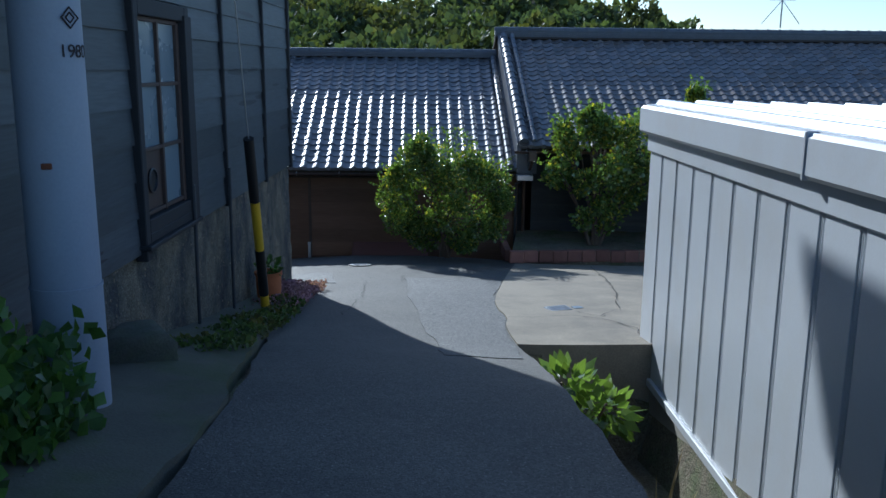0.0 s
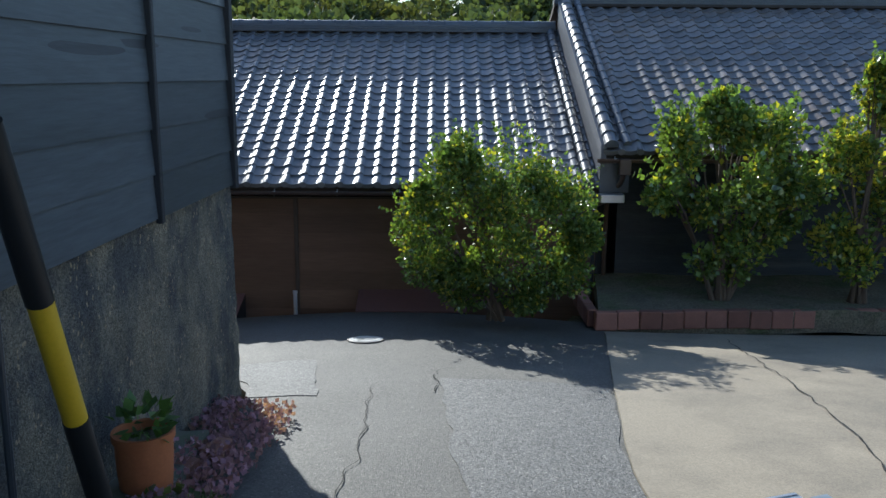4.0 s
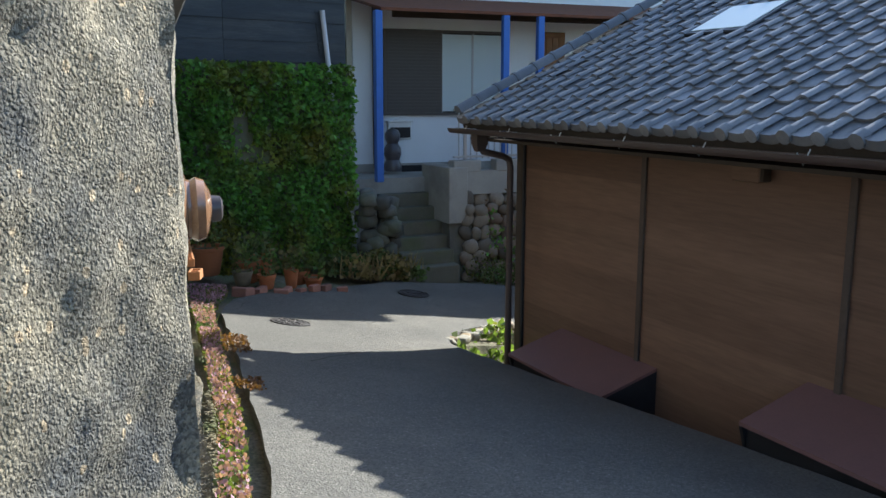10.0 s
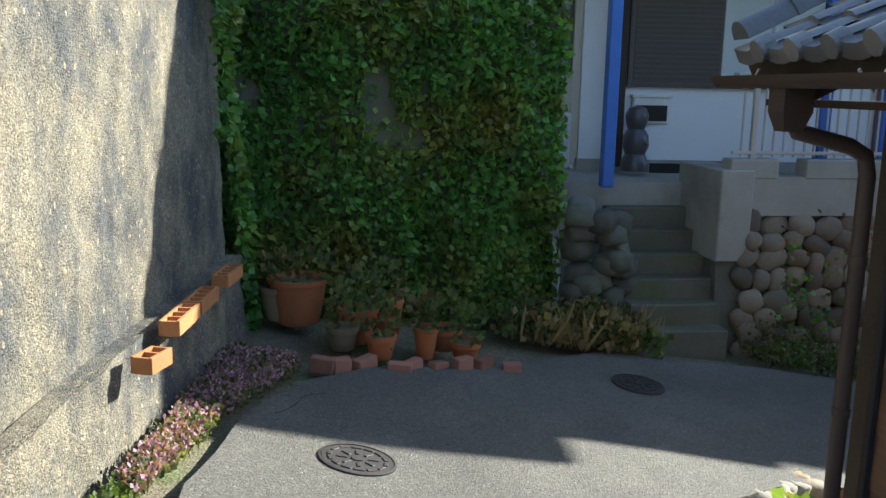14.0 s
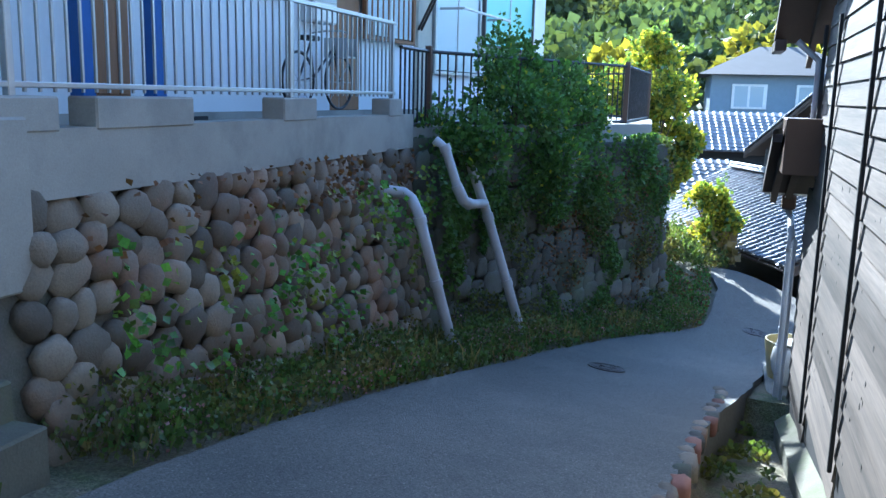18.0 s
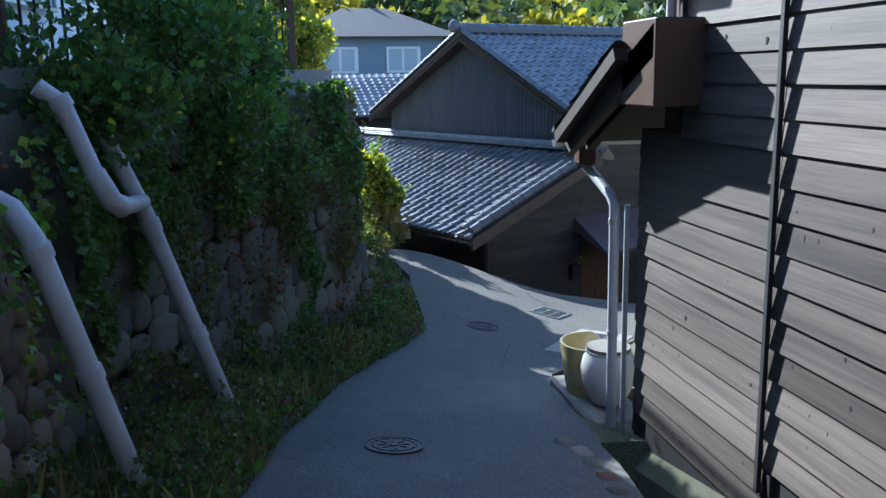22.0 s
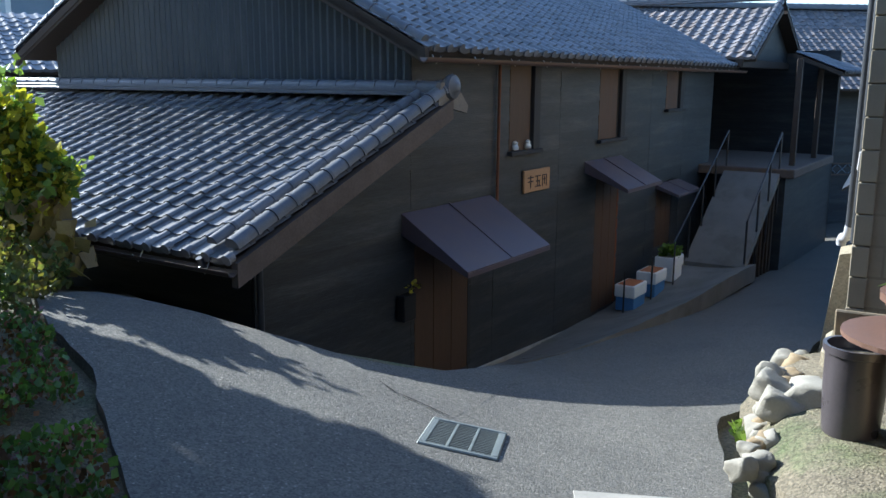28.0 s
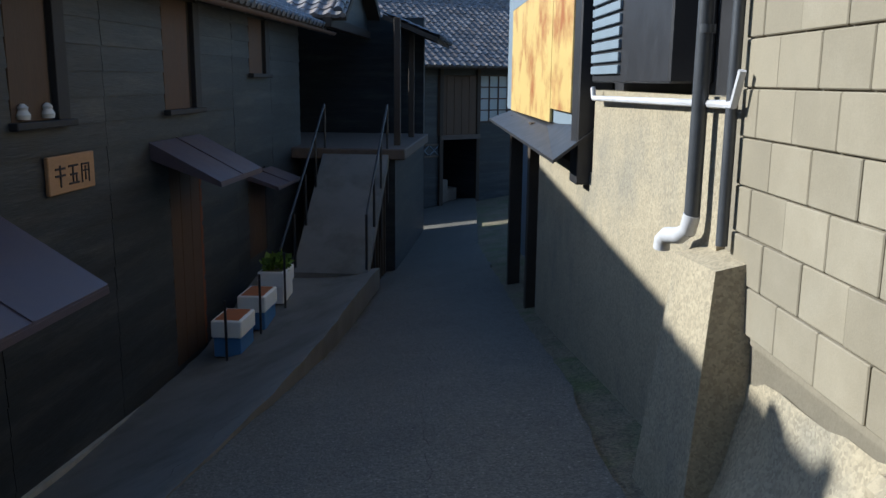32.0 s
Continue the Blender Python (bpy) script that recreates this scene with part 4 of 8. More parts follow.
# ---- middle building with the tiled roof ----
house_b = thing("house", "single-storey building with brown plank wall and grey pantile roof", "house")
B_EAVE, B_PITCH = 18.17, 25.9
b_body = MB()
b_body.prism([(18.92, -3.9), (27.0, -5.2), (27.0, -0.75), (22.95, 1.3), (18.92, -0.75)], 0, 10.9, Matrix(((0, 1, 0, -8.78), (1, 0, 0, 0), (0, 0, 1, 0), (0, 0, 0, 1))))
part("wall", b_body, PLANK_BROWN, house_b)
B_S = wall_frame(-8.9, 18.9, 0)
b_south = part("wall", MB().box(0.12, 11.3, -0.004, 0.01, -3.9, -0.75), PLANK_BROWN, house_b, m=B_S)
B_BAT = [2.24, 4.42, 6.6, 8.8]
planks(b_south, B_S, 0.14, 11.3, -3.85, -0.8, 0.3, B_BAT, PLANK_BROWN, lap=0.018)
battens(b_south, B_S @ Matrix.Translation((0, -.012, 0)), B_BAT, -3.6, -0.8, BATTEN_BROWN, 0.06, 0.03)
battens(b_south, B_S @ Matrix.Translation((0, -.012, 0)), [0.17, 11.26], -3.9, -0.8, BATTEN, 0.1, 0.04, name="corner_board")
B_ROOF = Matrix.Translation((-8.93, B_EAVE, -0.63))
SKY = lambda i, j: 6 <= i <= 8 and 8 <= j <= 10
b_roof = tile_roof(house_b, B_ROOF, 42, 23, B_PITCH, TILE, single=lambda i, j: j < 7, skip=SKY)
roll_line(b_roof, (-8.93, 18.17, -0.53), (-8.93, 23.0, 1.82), 0.075, RIDGE, name="verge_tile", step=0.27)
roll_line(b_roof, (2.05, 18.17, -0.56), (2.05, 23.0, 1.79), 0.075, RIDGE, name="verge_tile", step=0.27)
roll_line(b_roof, (-9.05, 23.05, 1.75), (2.15, 23.05, 1.75), 0.085, RIDGE, courses=3, width=0.34)
sk = B_ROOF @ pose(0, 0, 0, B_PITCH, 0, 0)
skl = part("skylight", MB().cbox(6 * TW, 9 * TW + .03, 8 * TR, 11 * TR, -.01, .055, .01, sk), DARK_METAL, house_b)
part("pane", MB().box(6 * TW + .06, 9 * TW - .03, 8 * TR + .06, 11 * TR - .06, .056, .062, sk), GLASS_PALE, skl)
tile_roof(house_b, Matrix.Translation((2.1, 27.9, -0.62)) @ pose(0, 0, 0, 0, 0, 180), 43, 23, B_PITCH, TILE, name="north_roof")
part("soffit", MB().box(-8.95, 2.1, 18.32, 18.95, -0.84, -0.81), TIMBER, house_b)
g = gutter(house_b, Matrix.Identity(4), -9.03, 2.35, 18.13, -0.71)
downpipe(house_b, [(-8.52, 18.2, -.86), (-8.52, 18.24, -.94), (-8.54, 18.5, -1.0), (-8.55, 18.58, -1.04), (-8.55, 18.6, -1.12), (-8.55, 18.6, -4.0)], 0.036, GUTTER, [((-8.55, 18.6, -2.2), 0), ((-8.55, 18.6, -3.0), 0), ((-8.55, 18.6, -1.5), 0)])
part("hopper", MB().add([(x, y, z) for z, w in ((-.94, .04), (-.86, .065), (-.76, .065)) for x, y in ((-8.52 - w, 18.2 - w), (-8.52 + w, 18.2 - w), (-8.52 + w, 18.2 + w), (-8.52 - w, 18.2 + w))],
                        [(3, 2, 1, 0), (8, 9, 10, 11)] + [(4 * r + i, 4 * r + (i + 1) % 4, 4 * r + 4 + (i + 1) % 4, 4 * r + 4 + i) for r in (0, 1) for i in range(4)]), GUTTER, house_b)
part("corner_post", MB().cbox(-8.82, -8.7, 18.84, 18.97, -4.1, -.75, .01), TIMBER, house_b)
# west gable of weathered boards, the sun on them put into their grey
B_W = wall_frame(-8.84, 27.25, -90)
b_west = part("wall", MB().box(0, 8.35, -0.004, 0.01, -4.9, -2.3).box(.7, 8.35, -0.004, 0.01, -2.3, -0.8).prism([(.7, -.8), (8.35, -.8), (4.3, 1.3)], -0.004, 0.01), BATTEN, house_b, m=B_W)


def b_foot(x):
    return gz(-9.3, 27.25 - x) - 0.02


B_WJ = [0.02, 1.93, 4.06, 6.2, 8.3]
planks(b_west, B_W, 0.0, 8.35, -4.96, -2.32, 0.188, B_WJ, PLANK_GREY, foot=b_foot, lap=0.026)
planks(b_west, B_W, .7, 8.35, -4.96 + .188 * 14, 1.3, 0.188, B_WJ, PLANK_GREY, lap=0.026, clip=lambda z: (max(.7, .2 + (z + .75) * 2), min(8.35, 8.4 - (z + .75) * 2)))
battens(b_west, B_W @ Matrix.Translation((0, -.03, 0)), B_WJ[1:-1], -4.9, -0.6, BATTEN, 0.045, 0.035, foot=b_foot)
battens(b_west, B_W @ Matrix.Translation((0, -.03, 0)), [.72], -1.6, -0.6, BATTEN, 0.06, 0.04)
part("footing", MB().add([(x, y, z) for x in (0, 8.3) for y in (-.16, .1) for z in (gz(-9.3, 27.25 - x) - .9, gz(-9.3, 27.25 - x) + (-.3 if y < 0 else -.12))],
                         [(0, 1, 3, 2), (4, 6, 7, 5), (0, 4, 5, 1), (2, 3, 7, 6), (1, 5, 7, 3), (0, 2, 6, 4)]), CONC_MOSS, house_b, m=B_W)
knot = MB().lathe([(.011, 0), (.012, .002), (.004, .003)], 7).mesh("knot", BATTEN)
for k in range(150):
    x, row = random.uniform(.2, 8.2), random.randrange(20)
    z = -4.96 + .188 * row + random.uniform(.05, .15)
    if z > b_foot(x) + .1:
        part("knot", knot, None, b_west, m=B_W @ pose(x, -.026 + .09 * (z + 4.96 - .188 * row), z, 90, 0, 0) @ Matrix.Diagonal((random.uniform(.5, 1.3), random.uniform(.8, 2.6), 1, 1)))
part("barge_board", MB().prism([(-.6, -.98), (-.55, -.78), (4.3, 1.6), (8.85, -.7), (8.85, -.88), (4.3, 1.38)], -.12, -.06), TIMBER, house_b, m=B_W)
part("white_downpipe", MB().tube([(.55, -.3, -.75), (.6, -.08, -.95), (.6, -.08, -1.6)], .035, 10), PVC, house_b, m=B_W, smooth=True)
part("gutter_end", MB().cbox(-.7, .1, -.5, -.38, -.82, -.7, .01), GUTTER, house_b, m=B_W)
# low roof at the north end
tile_roof(house_b, Matrix.Translation((-3.97, 28.06, -2.37)) @ pose(0, 0, 0, 0, 0, 180), 20, 6, 27, TILE, name="low_roof", single=lambda i, j: i > 14)
part("barge_board", MB().prism([(-.8, -2.58), (-.8, -2.38), (.95, -1.56), (.95, -1.78)], -.36, -.29), TIMBER_OLD, house_b, m=B_W)
part("roof_end_box", MB().cbox(.42, .98, -.36, .02, -2.1, -1.53, .01), PVC_BROWN, house_b, "brown sheet-metal box at the roof end", m=B_W)
for y in (-.2, .7, 1.6, 2.5):
    part("rafter", MB().prism([(-.72, -2.52), (-.72, -2.42), (.6, -1.8), (.6, -1.9)], y, y + .08), TIMBER, house_b, m=B_W)
part("north_wall", MB().box(0.0, .06, 0, 4.6, -5.4, -2.3).box(.6, .66, 0, 4.6, -2.4, -.8), PLANK_BLACK, house_b, m=B_W)
gutter(house_b, Matrix.Identity(4), -9.27, -4.2, 28.14, -2.44, material=STEEL)
part("hopper", MB().cbox(-9.06, -8.9, 28.06, 28.22, -2.66, -2.48, .02), PVC_BROWN, house_b)
downpipe(house_b, [(-8.98, 28.14, -2.6), (-8.97, 28.13, -2.68), (-8.95, 28.05, -2.72), (-8.96, 27.58, -2.86), (-8.96, 27.5, -2.93), (-8.96, 27.49, -3.0), (-8.96, 27.47, -5.0)], 0.042, PVC, [((-8.96, 27.49, -3.06), 1), ((-8.96, 27.48, -4.0), 0), ((-8.96, 27.475, -4.6), 0)])
downpipe(house_b, [(-8.93, 27.3, -2.9), (-8.93, 27.29, -5.0)], 0.022, PVC)

# ---- building to the east of it, with the higher roof ----
house_b2 = thing("house", "dark plank building with a high grey pantile roof", "house")
part("wall", MB().prism([(18.8, -3.2), (26.9, -3.2), (26.9, .06), (22.95, 2.06), (18.8, .06)], 0, 14, Matrix(((0, 1, 0, 2.6), (1, 0, 0, 0), (0, 0, 1, 0), (0, 0, 0, 1)))), PLANK_BLACK, house_b2)
b2w = part("wall", MB().box(0, 14, -.004, .01, -3.2, .1), PLANK_BLACK, house_b2, m=wall_frame(2.6, 18.8, 0))
planks(b2w, wall_frame(2.6, 18.8, 0), 0, 14, -2.6, 0.0, 0.3, [1.8, 3.6, 5.4, 9], PLANK_BLACK, lap=0.02)
b2_roof = tile_roof(house_b2, Matrix.Translation((2.2, 17.96, -.12)), 52, 24, 25.4, TILE_B, single=lambda i, j: j < 6 and i < 48)
tile_roof(house_b2, Matrix.Translation((15.9, 27.95, -.12)) @ pose(0, 0, 0, 0, 0, 180), 52, 24, 25.4, TILE_B, name="north_roof")
roll_line(b2_roof, (2.3, 17.95, -.02), (2.3, 22.85, 2.33), 0.1, RIDGE, name="verge_tile", step=0.28)
roll_line(b2_roof, (2.52, 17.95, -.0), (2.52, 22.85, 2.34), 0.06, RIDGE, name="verge_tile", step=0.28)
part("verge_board", MB().add([(2.16, 17.98, -.2), (2.16, 22.95, 2.18), (2.16, 22.95, 2.41), (2.16, 17.98, .0), (2.24, 17.98, -.2), (2.24, 22.95, 2.18), (2.24, 22.95, 2.41), (2.24, 17.98, .0)],
                             [(0, 1, 2, 3), (4, 7, 6, 5), (0, 4, 5, 1), (3, 2, 6, 7), (0, 3, 7, 4), (1, 5, 6, 2)]), RIDGE, house_b2)
part("verge_wall", MB().add([(2.18, 18.1, -.7), (2.18, 22.9, 1.6), (2.18, 22.9, 2.26), (2.18, 18.1, -.1), (2.6, 18.1, -.7), (2.6, 22.9, 1.6), (2.6, 22.9, 2.26), (2.6, 18.1, -.1)],
     [(0, 1, 2, 3), (4, 7, 6, 5), (0, 4, 5, 1), (3, 2, 6, 7), (0, 3, 7, 4), (1, 5, 6, 2)]), RIDGE, house_b2)
roll_line(b2_roof, (2.1, 22.95, 2.28), (15.9, 22.95, 2.28), 0.085, RIDGE, courses=4, width=0.34)
gutter(house_b2, Matrix.Identity(4), 2.1, 15.8, 17.88, -.2, material=PVC_BROWN)
part("hopper", MB().cbox(2.4, 2.56, 17.8, 17.96, -.42, -.2, .01), PVC_BROWN, house_b2)
downpipe(house_b2, [(2.48, 17.88, -.4), (2.46, 18.0, -.55), (2.42, 18.6, -.85), (2.42, 18.72, -1.0), (2.42, 18.72, -2.9)], .035, PVC_BROWN)
part("gutter_box", MB().cbox(2.16, 2.5, 17.86, 18.06, -.82, -.7, .01), STEEL, house_b2)
downpipe(house_b2, [(2.3, 18.0, -.8), (2.25, 18.75, -1.0), (2.25, 18.8, -2.9)], .03, PIPE_DARK)

# ---- ivy-clad wall and the house behind it ----
IV = wall_frame(-12.85, 15.3, 101)
house_e = thing("house", "house of black planks on an ivy-covered brick and block wall", "house")
iv_wall = part("base_wall", MB().box(0, 3.35, 0, .3, -3.5, .1), CONC_MOSS, house_e, m=IV)
ew = part("wall", MB().box(-.6, 3.3, .04, 3.0, .1, 4.2), PLANK_BLACK, house_e, m=IV)
planks(ew, IV @ Matrix.Translation((0, .04, 0)), -.6, 3.3, .12, 4.2, .3, [1.3], PLANK_BLACK)
part("base_wall", MB().box(-.6, .05, -.0, .3, -3.5, .1), CONC, house_e, m=IV)
part("side_wall", MB().box(3.1, 3.35, .3, 3, -2.0, .1), BEIGE, house_e, m=IV)
part("roof", MB().prism([(-1.2, 4.2), (3.9, 4.2), (3.9, 4.32), (1.3, 5.6), (-1.2, 4.32)], -.6, 3.4), TILE, house_e, m=IV)

# ---- white house on the terrace ----
house_w = thing("house", "white plastered house with brown shutters and blue porch posts", "house")
W_W = wall_frame(-15.5, 19.4, 84.4)
part("wall", MB().box(0, 7.9, .01, 7.5, -2.2, 2.6), PLASTER, house_w, m=W_W)
part("wall", MB().box(7.9, 17.3, .06, 6.0, -2.2, 2.24), PLASTER, house_w, m=W_W)
part("panelling", MB().cbox(7.92, 8.7, .02, .06, -1.62, 2.2, .01), DOOR_WOOD, house_w, m=W_W)
part("plinth", MB().box(-.02, 17.32, -.02, .2, -2.3, -1.62), CONC, house_w, m=W_W)
part("roof", MB().prism([(-.7, 2.6), (8.6, 2.6), (8.6, 2.7), (3.9, 4.6), (-.7, 2.7)], -.6, 8.2), TILE, house_w, m=W_W)
part("low_roof", MB().prism([(-.25, 2.2), (-.25, 2.3), (3, 3.3), (6.3, 2.3), (6.3, 2.2)], 7.91, 17.6, Matrix(((0, 1, 0, 0), (1, 0, 0, 0), (0, 0, 1, 0), (0, 0, 0, 1)))), TILE, house_w, m=W_W)


def house_window(a, b, z0, z1, shutter=None, panes=2, frame_mat=SHUTTER, pane_mat=None, bars=0):
    # black backing sheet: the room's darkness is painted, no room behind
    w = part("window", MB().box(a, b, -.012, .0, z0, z1), DEPTH_SHADE, house_w, m=W_W)
    for x0, x1, q0, q1 in ((a - .05, a, z0 - .05, z1 + .05), (b, b + .05, z0 - .05, z1 + .05), (a, b, z0 - .05, z0), (a, b, z1, z1 + .05)):
        part("frame", MB().cbox(x0, x1, -.07, .0, q0, q1, .006), frame_mat, w, m=W_W)
    s0, s1 = (a, b)
    if shutter:
        sa, sb = shutter
        sh = part("shutter", MB().box(sa, sb, -.05, -.014, z0, z1), SHUTTER, w, m=W_W)
        z = z0 + .05
        while z < z1:
            part("slat", MB().cbox(sa + .02, sb - .02, -.062, -.05, z, z + .035, .003), SHUTTER, sh, m=W_W)
            z += .06
        s0, s1 = (sb, b)
    for k in range(panes):
        p0, p1 = s0 + (s1 - s0) * k / panes, s0 + (s1 - s0) * (k + 1) / panes
        part("pane", MB().box(p0 + .02, p1 - .02, -.03, -.022, z0 + .02, z1 - .02), pane_mat or GLASS_PALE, w, m=W_W)
        part("sash", MB().cbox(p0 - .018, p0 + .018, -.045, -.02, z0, z1, .004), STEEL, w, m=W_W)
    for k in range(bars):
        x = a + (b - a) * (k + .5) / bars
        part("bar", MB().cbox(x - .01, x + .01, -.1, -.08, z0, z1, .003), frame_mat, w, m=W_W)
    return w


house_window(.6, 2.95, -.68, .78, shutter=(.6, 1.7))
house_window(5.71, 6.7, -.3, .85, bars=6)
house_window(8.78, 10.25, -.6, .45, frame_mat=DOOR_WOOD, bars=9)
house_window(11.1, 13.0, -1.0, 1.0, frame_mat=STEEL)
house_window(13.3, 16.1, -.45, .95, frame_mat=SHUTTER, pane_mat=CURTAIN)
part("rod", MB().tube([W_W @ Vector((11.28, -.45, 0)), W_W @ Vector((13.5, -.45, -.02))], .022, 8), GLAZE_WHITE, house_w, "white clothes rod")
for x in (11.3, 13.45):
    part("bracket", MB().cbox(x - .015, x + .015, -.46, .0, -.02, .02, .004), STEEL, house_w, m=W_W)
for k in range(2):
    part("stay", MB().tube([W_W @ Vector((10.5 + .1 * k, -.02, -.4)), W_W @ Vector((10.5 + .1 * k, -.7, .9))], .02, 6), TIMBER, house_w)
part("sheet_wall", MB().cbox(10.5, 11.0, -.02, .06, -1.62, 2.2, .01), BEIGE, house_w, m=W_W)
door = part("door", MB().cbox(3.7, 4.28, -.06, .0, -1.55, .85, .008), DOOR_WOOD, house_w, "brown panelled front door", m=W_W)
for k in range(4):
    part("panel", MB().cbox(3.74 + k * .13, 3.74 + k * .13 + .11, -.075, -.06, -1.45, .75, .004), DOOR_WOOD, door, m=W_W)
part("door_sign", MB().cbox(3.8, 3.98, -.09, -.06, -.16, -.06, .004), GLAZE_WHITE, door, m=W_W)
for x in (2.33, 3.0):
    part("porch_post", MB().cbox(x - .06, x + .06, -1.56, -1.44, -1.78, 1.0, .01), BLUE, house_w, m=W_W)
meter = part("meter_box", MB().cbox(7.2, 7.75, -.2, .01, -.55, .45, .02), GLAZE_WHITE, house_w, "white meter box", m=W_W)
part("lid", MB().cbox(7.26, 7.69, -.215, -.2, -.3, .38, .01), FOAM, meter, m=W_W)
part("slot", MB().cbox(7.36, 7.6, -.225, -.215, .2, .26, .004), BLACK, meter, m=W_W)
for k in range(4):
    part("label", MB().cbox(7.38, 7.58, -.22, -.215, -.2 + .07 * k, -.16 + .07 * k, .002), GLAZE_WHITE, meter, m=W_W)
for x in (1.1, 5.2, 6.6):
    part("vent", MB().cbox(x - .2, x + .2, -.035, -.015, -1.78, -1.66, .006), BLACK, house_w, m=W_W)
part("porch_roof", MB().add([(-15.5, 19.2, 1.35), (-14.75, 27.2, 1.35), (-13.3, 27.0, 1.0), (-13.9, 19.3, 1.0), (-15.5, 19.2, 1.4), (-14.75, 27.2, 1.4), (-13.3, 27.0, 1.05), (-13.9, 19.3, 1.05)],
                            [(0, 3, 2, 1), (4, 5, 6, 7), (3, 7, 6, 2), (0, 4, 7, 3), (1, 2, 6, 5), (0, 1, 5, 4)]), RUST_DARK, house_w)
part("porch_post", MB().cbox(-14.03, -13.9, 19.2, 19.33, -1.8, 1.0, .012), BLUE, house_w)
part("dark_post", MB().cbox(-15.45, -15.3, 19.75, 19.9, -1.7, 1.2, .01), TIMBER, house_w)
sw = part("side_wall", MB().box(-18, -15.55, 19.3, 19.42, -1.7, 2.6), BEIGE, house_w)
for x in (-17.4, -16.4):
    w = part("side_window", MB().cbox(x, x + .8, 19.26, 19.3, -.6, .75, .01), SHUTTER, sw)
    part("pane", MB().box(x + .06, x + .74, 19.25, 19.26, -.52, .68), GLASS, w)
part("gutter_board", MB().cbox(.6, 7.6, -.5, -.44, 1.0, 1.12, .01), TIMBER, house_w, m=W_W)
bike = thing("bicycle", "old bicycle leaning on the white wall behind the railing", "bicycle", W_W @ pose(7.1, -.28, -1.62))
for x, nm in ((-.38, "wheel"), (.55, "wheel")):
    wh = part(nm, MB().tube([(x + .33 * math.cos(a * math.pi / 14), .0, .36 + .33 * math.sin(a * math.pi / 14)) for a in range(29)], .018, 6), BLACK, bike, m=placed(bike))
    for k in range(8):
        a = k * math.pi / 4
        part("spoke", MB().tube([(x, 0, .36), (x + .32 * math.cos(a), 0, .36 + .32 * math.sin(a))], .004, 4), STEEL, wh, m=placed(bike))
part("frame", MB().tube([(.55, 0, .36), (.4, 0, .85), (.42, 0, .78), (-.05, 0, .4), (-.38, 0, .36), (-.12, 0, .8), (-.05, 0, .4)], .016, 6), DARK_METAL, bike, m=placed(bike))
part("saddle", MB().cbox(-.26, 0, -.07, .07, .83, .89, .03), BLACK, bike, m=placed(bike))
part("handlebar", MB().tube([(.3, -.25, .95), (.4, -.1, .98), (.4, .1, .98), (.3, .25, .95)], .012, 6), STEEL, bike, m=placed(bike))
part("basket", MB().box(.45, .72, -.16, .16, .66, .68).box(.45, .46, -.16, .16, .68, .9).box(.71, .72, -.16, .16, .68, .9), STEEL, bike, m=placed(bike))
box_ = thing("mailbox", "white mailbox with a black slot on the house wall", "mailbox")
part("body", MB().cbox(-15.5, -15.36, 20.02, 20.5, -1.18, -.84, .02), GLAZE_WHITE, box_)
part("slot", MB().cbox(-15.362, -15.34, 20.06, 20.46, -1.14, -.95, .01), BLACK, box_)
part("lid", MB().cbox(-15.5, -15.33, 20.0, 20.52, -.86, -.82, .008), GLAZE_WHITE, box_)
statue = MB().lathe([(.02, 0), (.16, .0), (.17, .1), (.12, .2), (.16, .3), (.15, .42), (.1, .5), (.13, .58), (.14, .66), (.1, .74), (.02, .77)], 18)
tagged(part("statue", statue, CLAY_DARK, None, smooth=True, m=Matrix.Translation((-15.0, 19.95, -1.72))), "small dark ceramic figure with a pale belly", "statue")
ac = thing("outdoor_unit", "grey air-conditioning unit beside the side wall", "air conditioner")
part("body", MB().cbox(-15.6, -15.0, 18.8, 19.15, -1.7, -1.05, .02), PVC, ac)
part("stand", MB().cbox(-15.55, -15.05, 18.82, 19.12, -1.95, -1.7, .01), CONC, ac)

# ---- terrace, stairs, stone retaining wall ----
TERR = [(-13.5, 20.35), (-13.5, 26.6), (-12.4, 29.2), (-10.95, 31.6), (-11.3, 35.6), (-13.4, 37.2), (-24, 38), (-24, 18), (-14.3, 18.9), (-14.3, 20.35)]
terrace = MB().slabz(TERR, -4.6, -1.78)
tagged(part("terrace", terrace, CONC, None), "raised concrete terrace in front of the white house", "terrace", kind="structure")
cap = MB().box(-13.62, -13.36, 20.3, 26.7, -2.02, -1.62)
retain = thing("retaining_wall", "retaining wall of round field stones with weeds in the joints", "stone wall")
part("cap", cap, CONC, retain, "grey concrete capping")
part("cap", MB().cbox(-14.4, -13.33, 20.26, 20.62, -2.5, -1.55, .015), CONC, retain)
backing = MB().add([(-13.2, 20.3, -4.6), (-13.2, 26.6, -4.9), (-13.45, 26.6, -2.0), (-13.45, 20.3, -2.0), (-13.9, 20.3, -4.6), (-13.9, 26.6, -4.9), (-13.9, 26.6, -2.0), (-13.9, 20.3, -2.0)],
                   [(0, 1, 2, 3), (4, 7, 6, 5), (0, 4, 5, 1), (3, 2, 6, 7), (0, 3, 7, 4), (1, 5, 6, 2)])
part("backing", backing, STONE_DARK, retain)
STONES = [stone_mesh("stone", STONE, s) for s in range(9)]
random.seed(11)


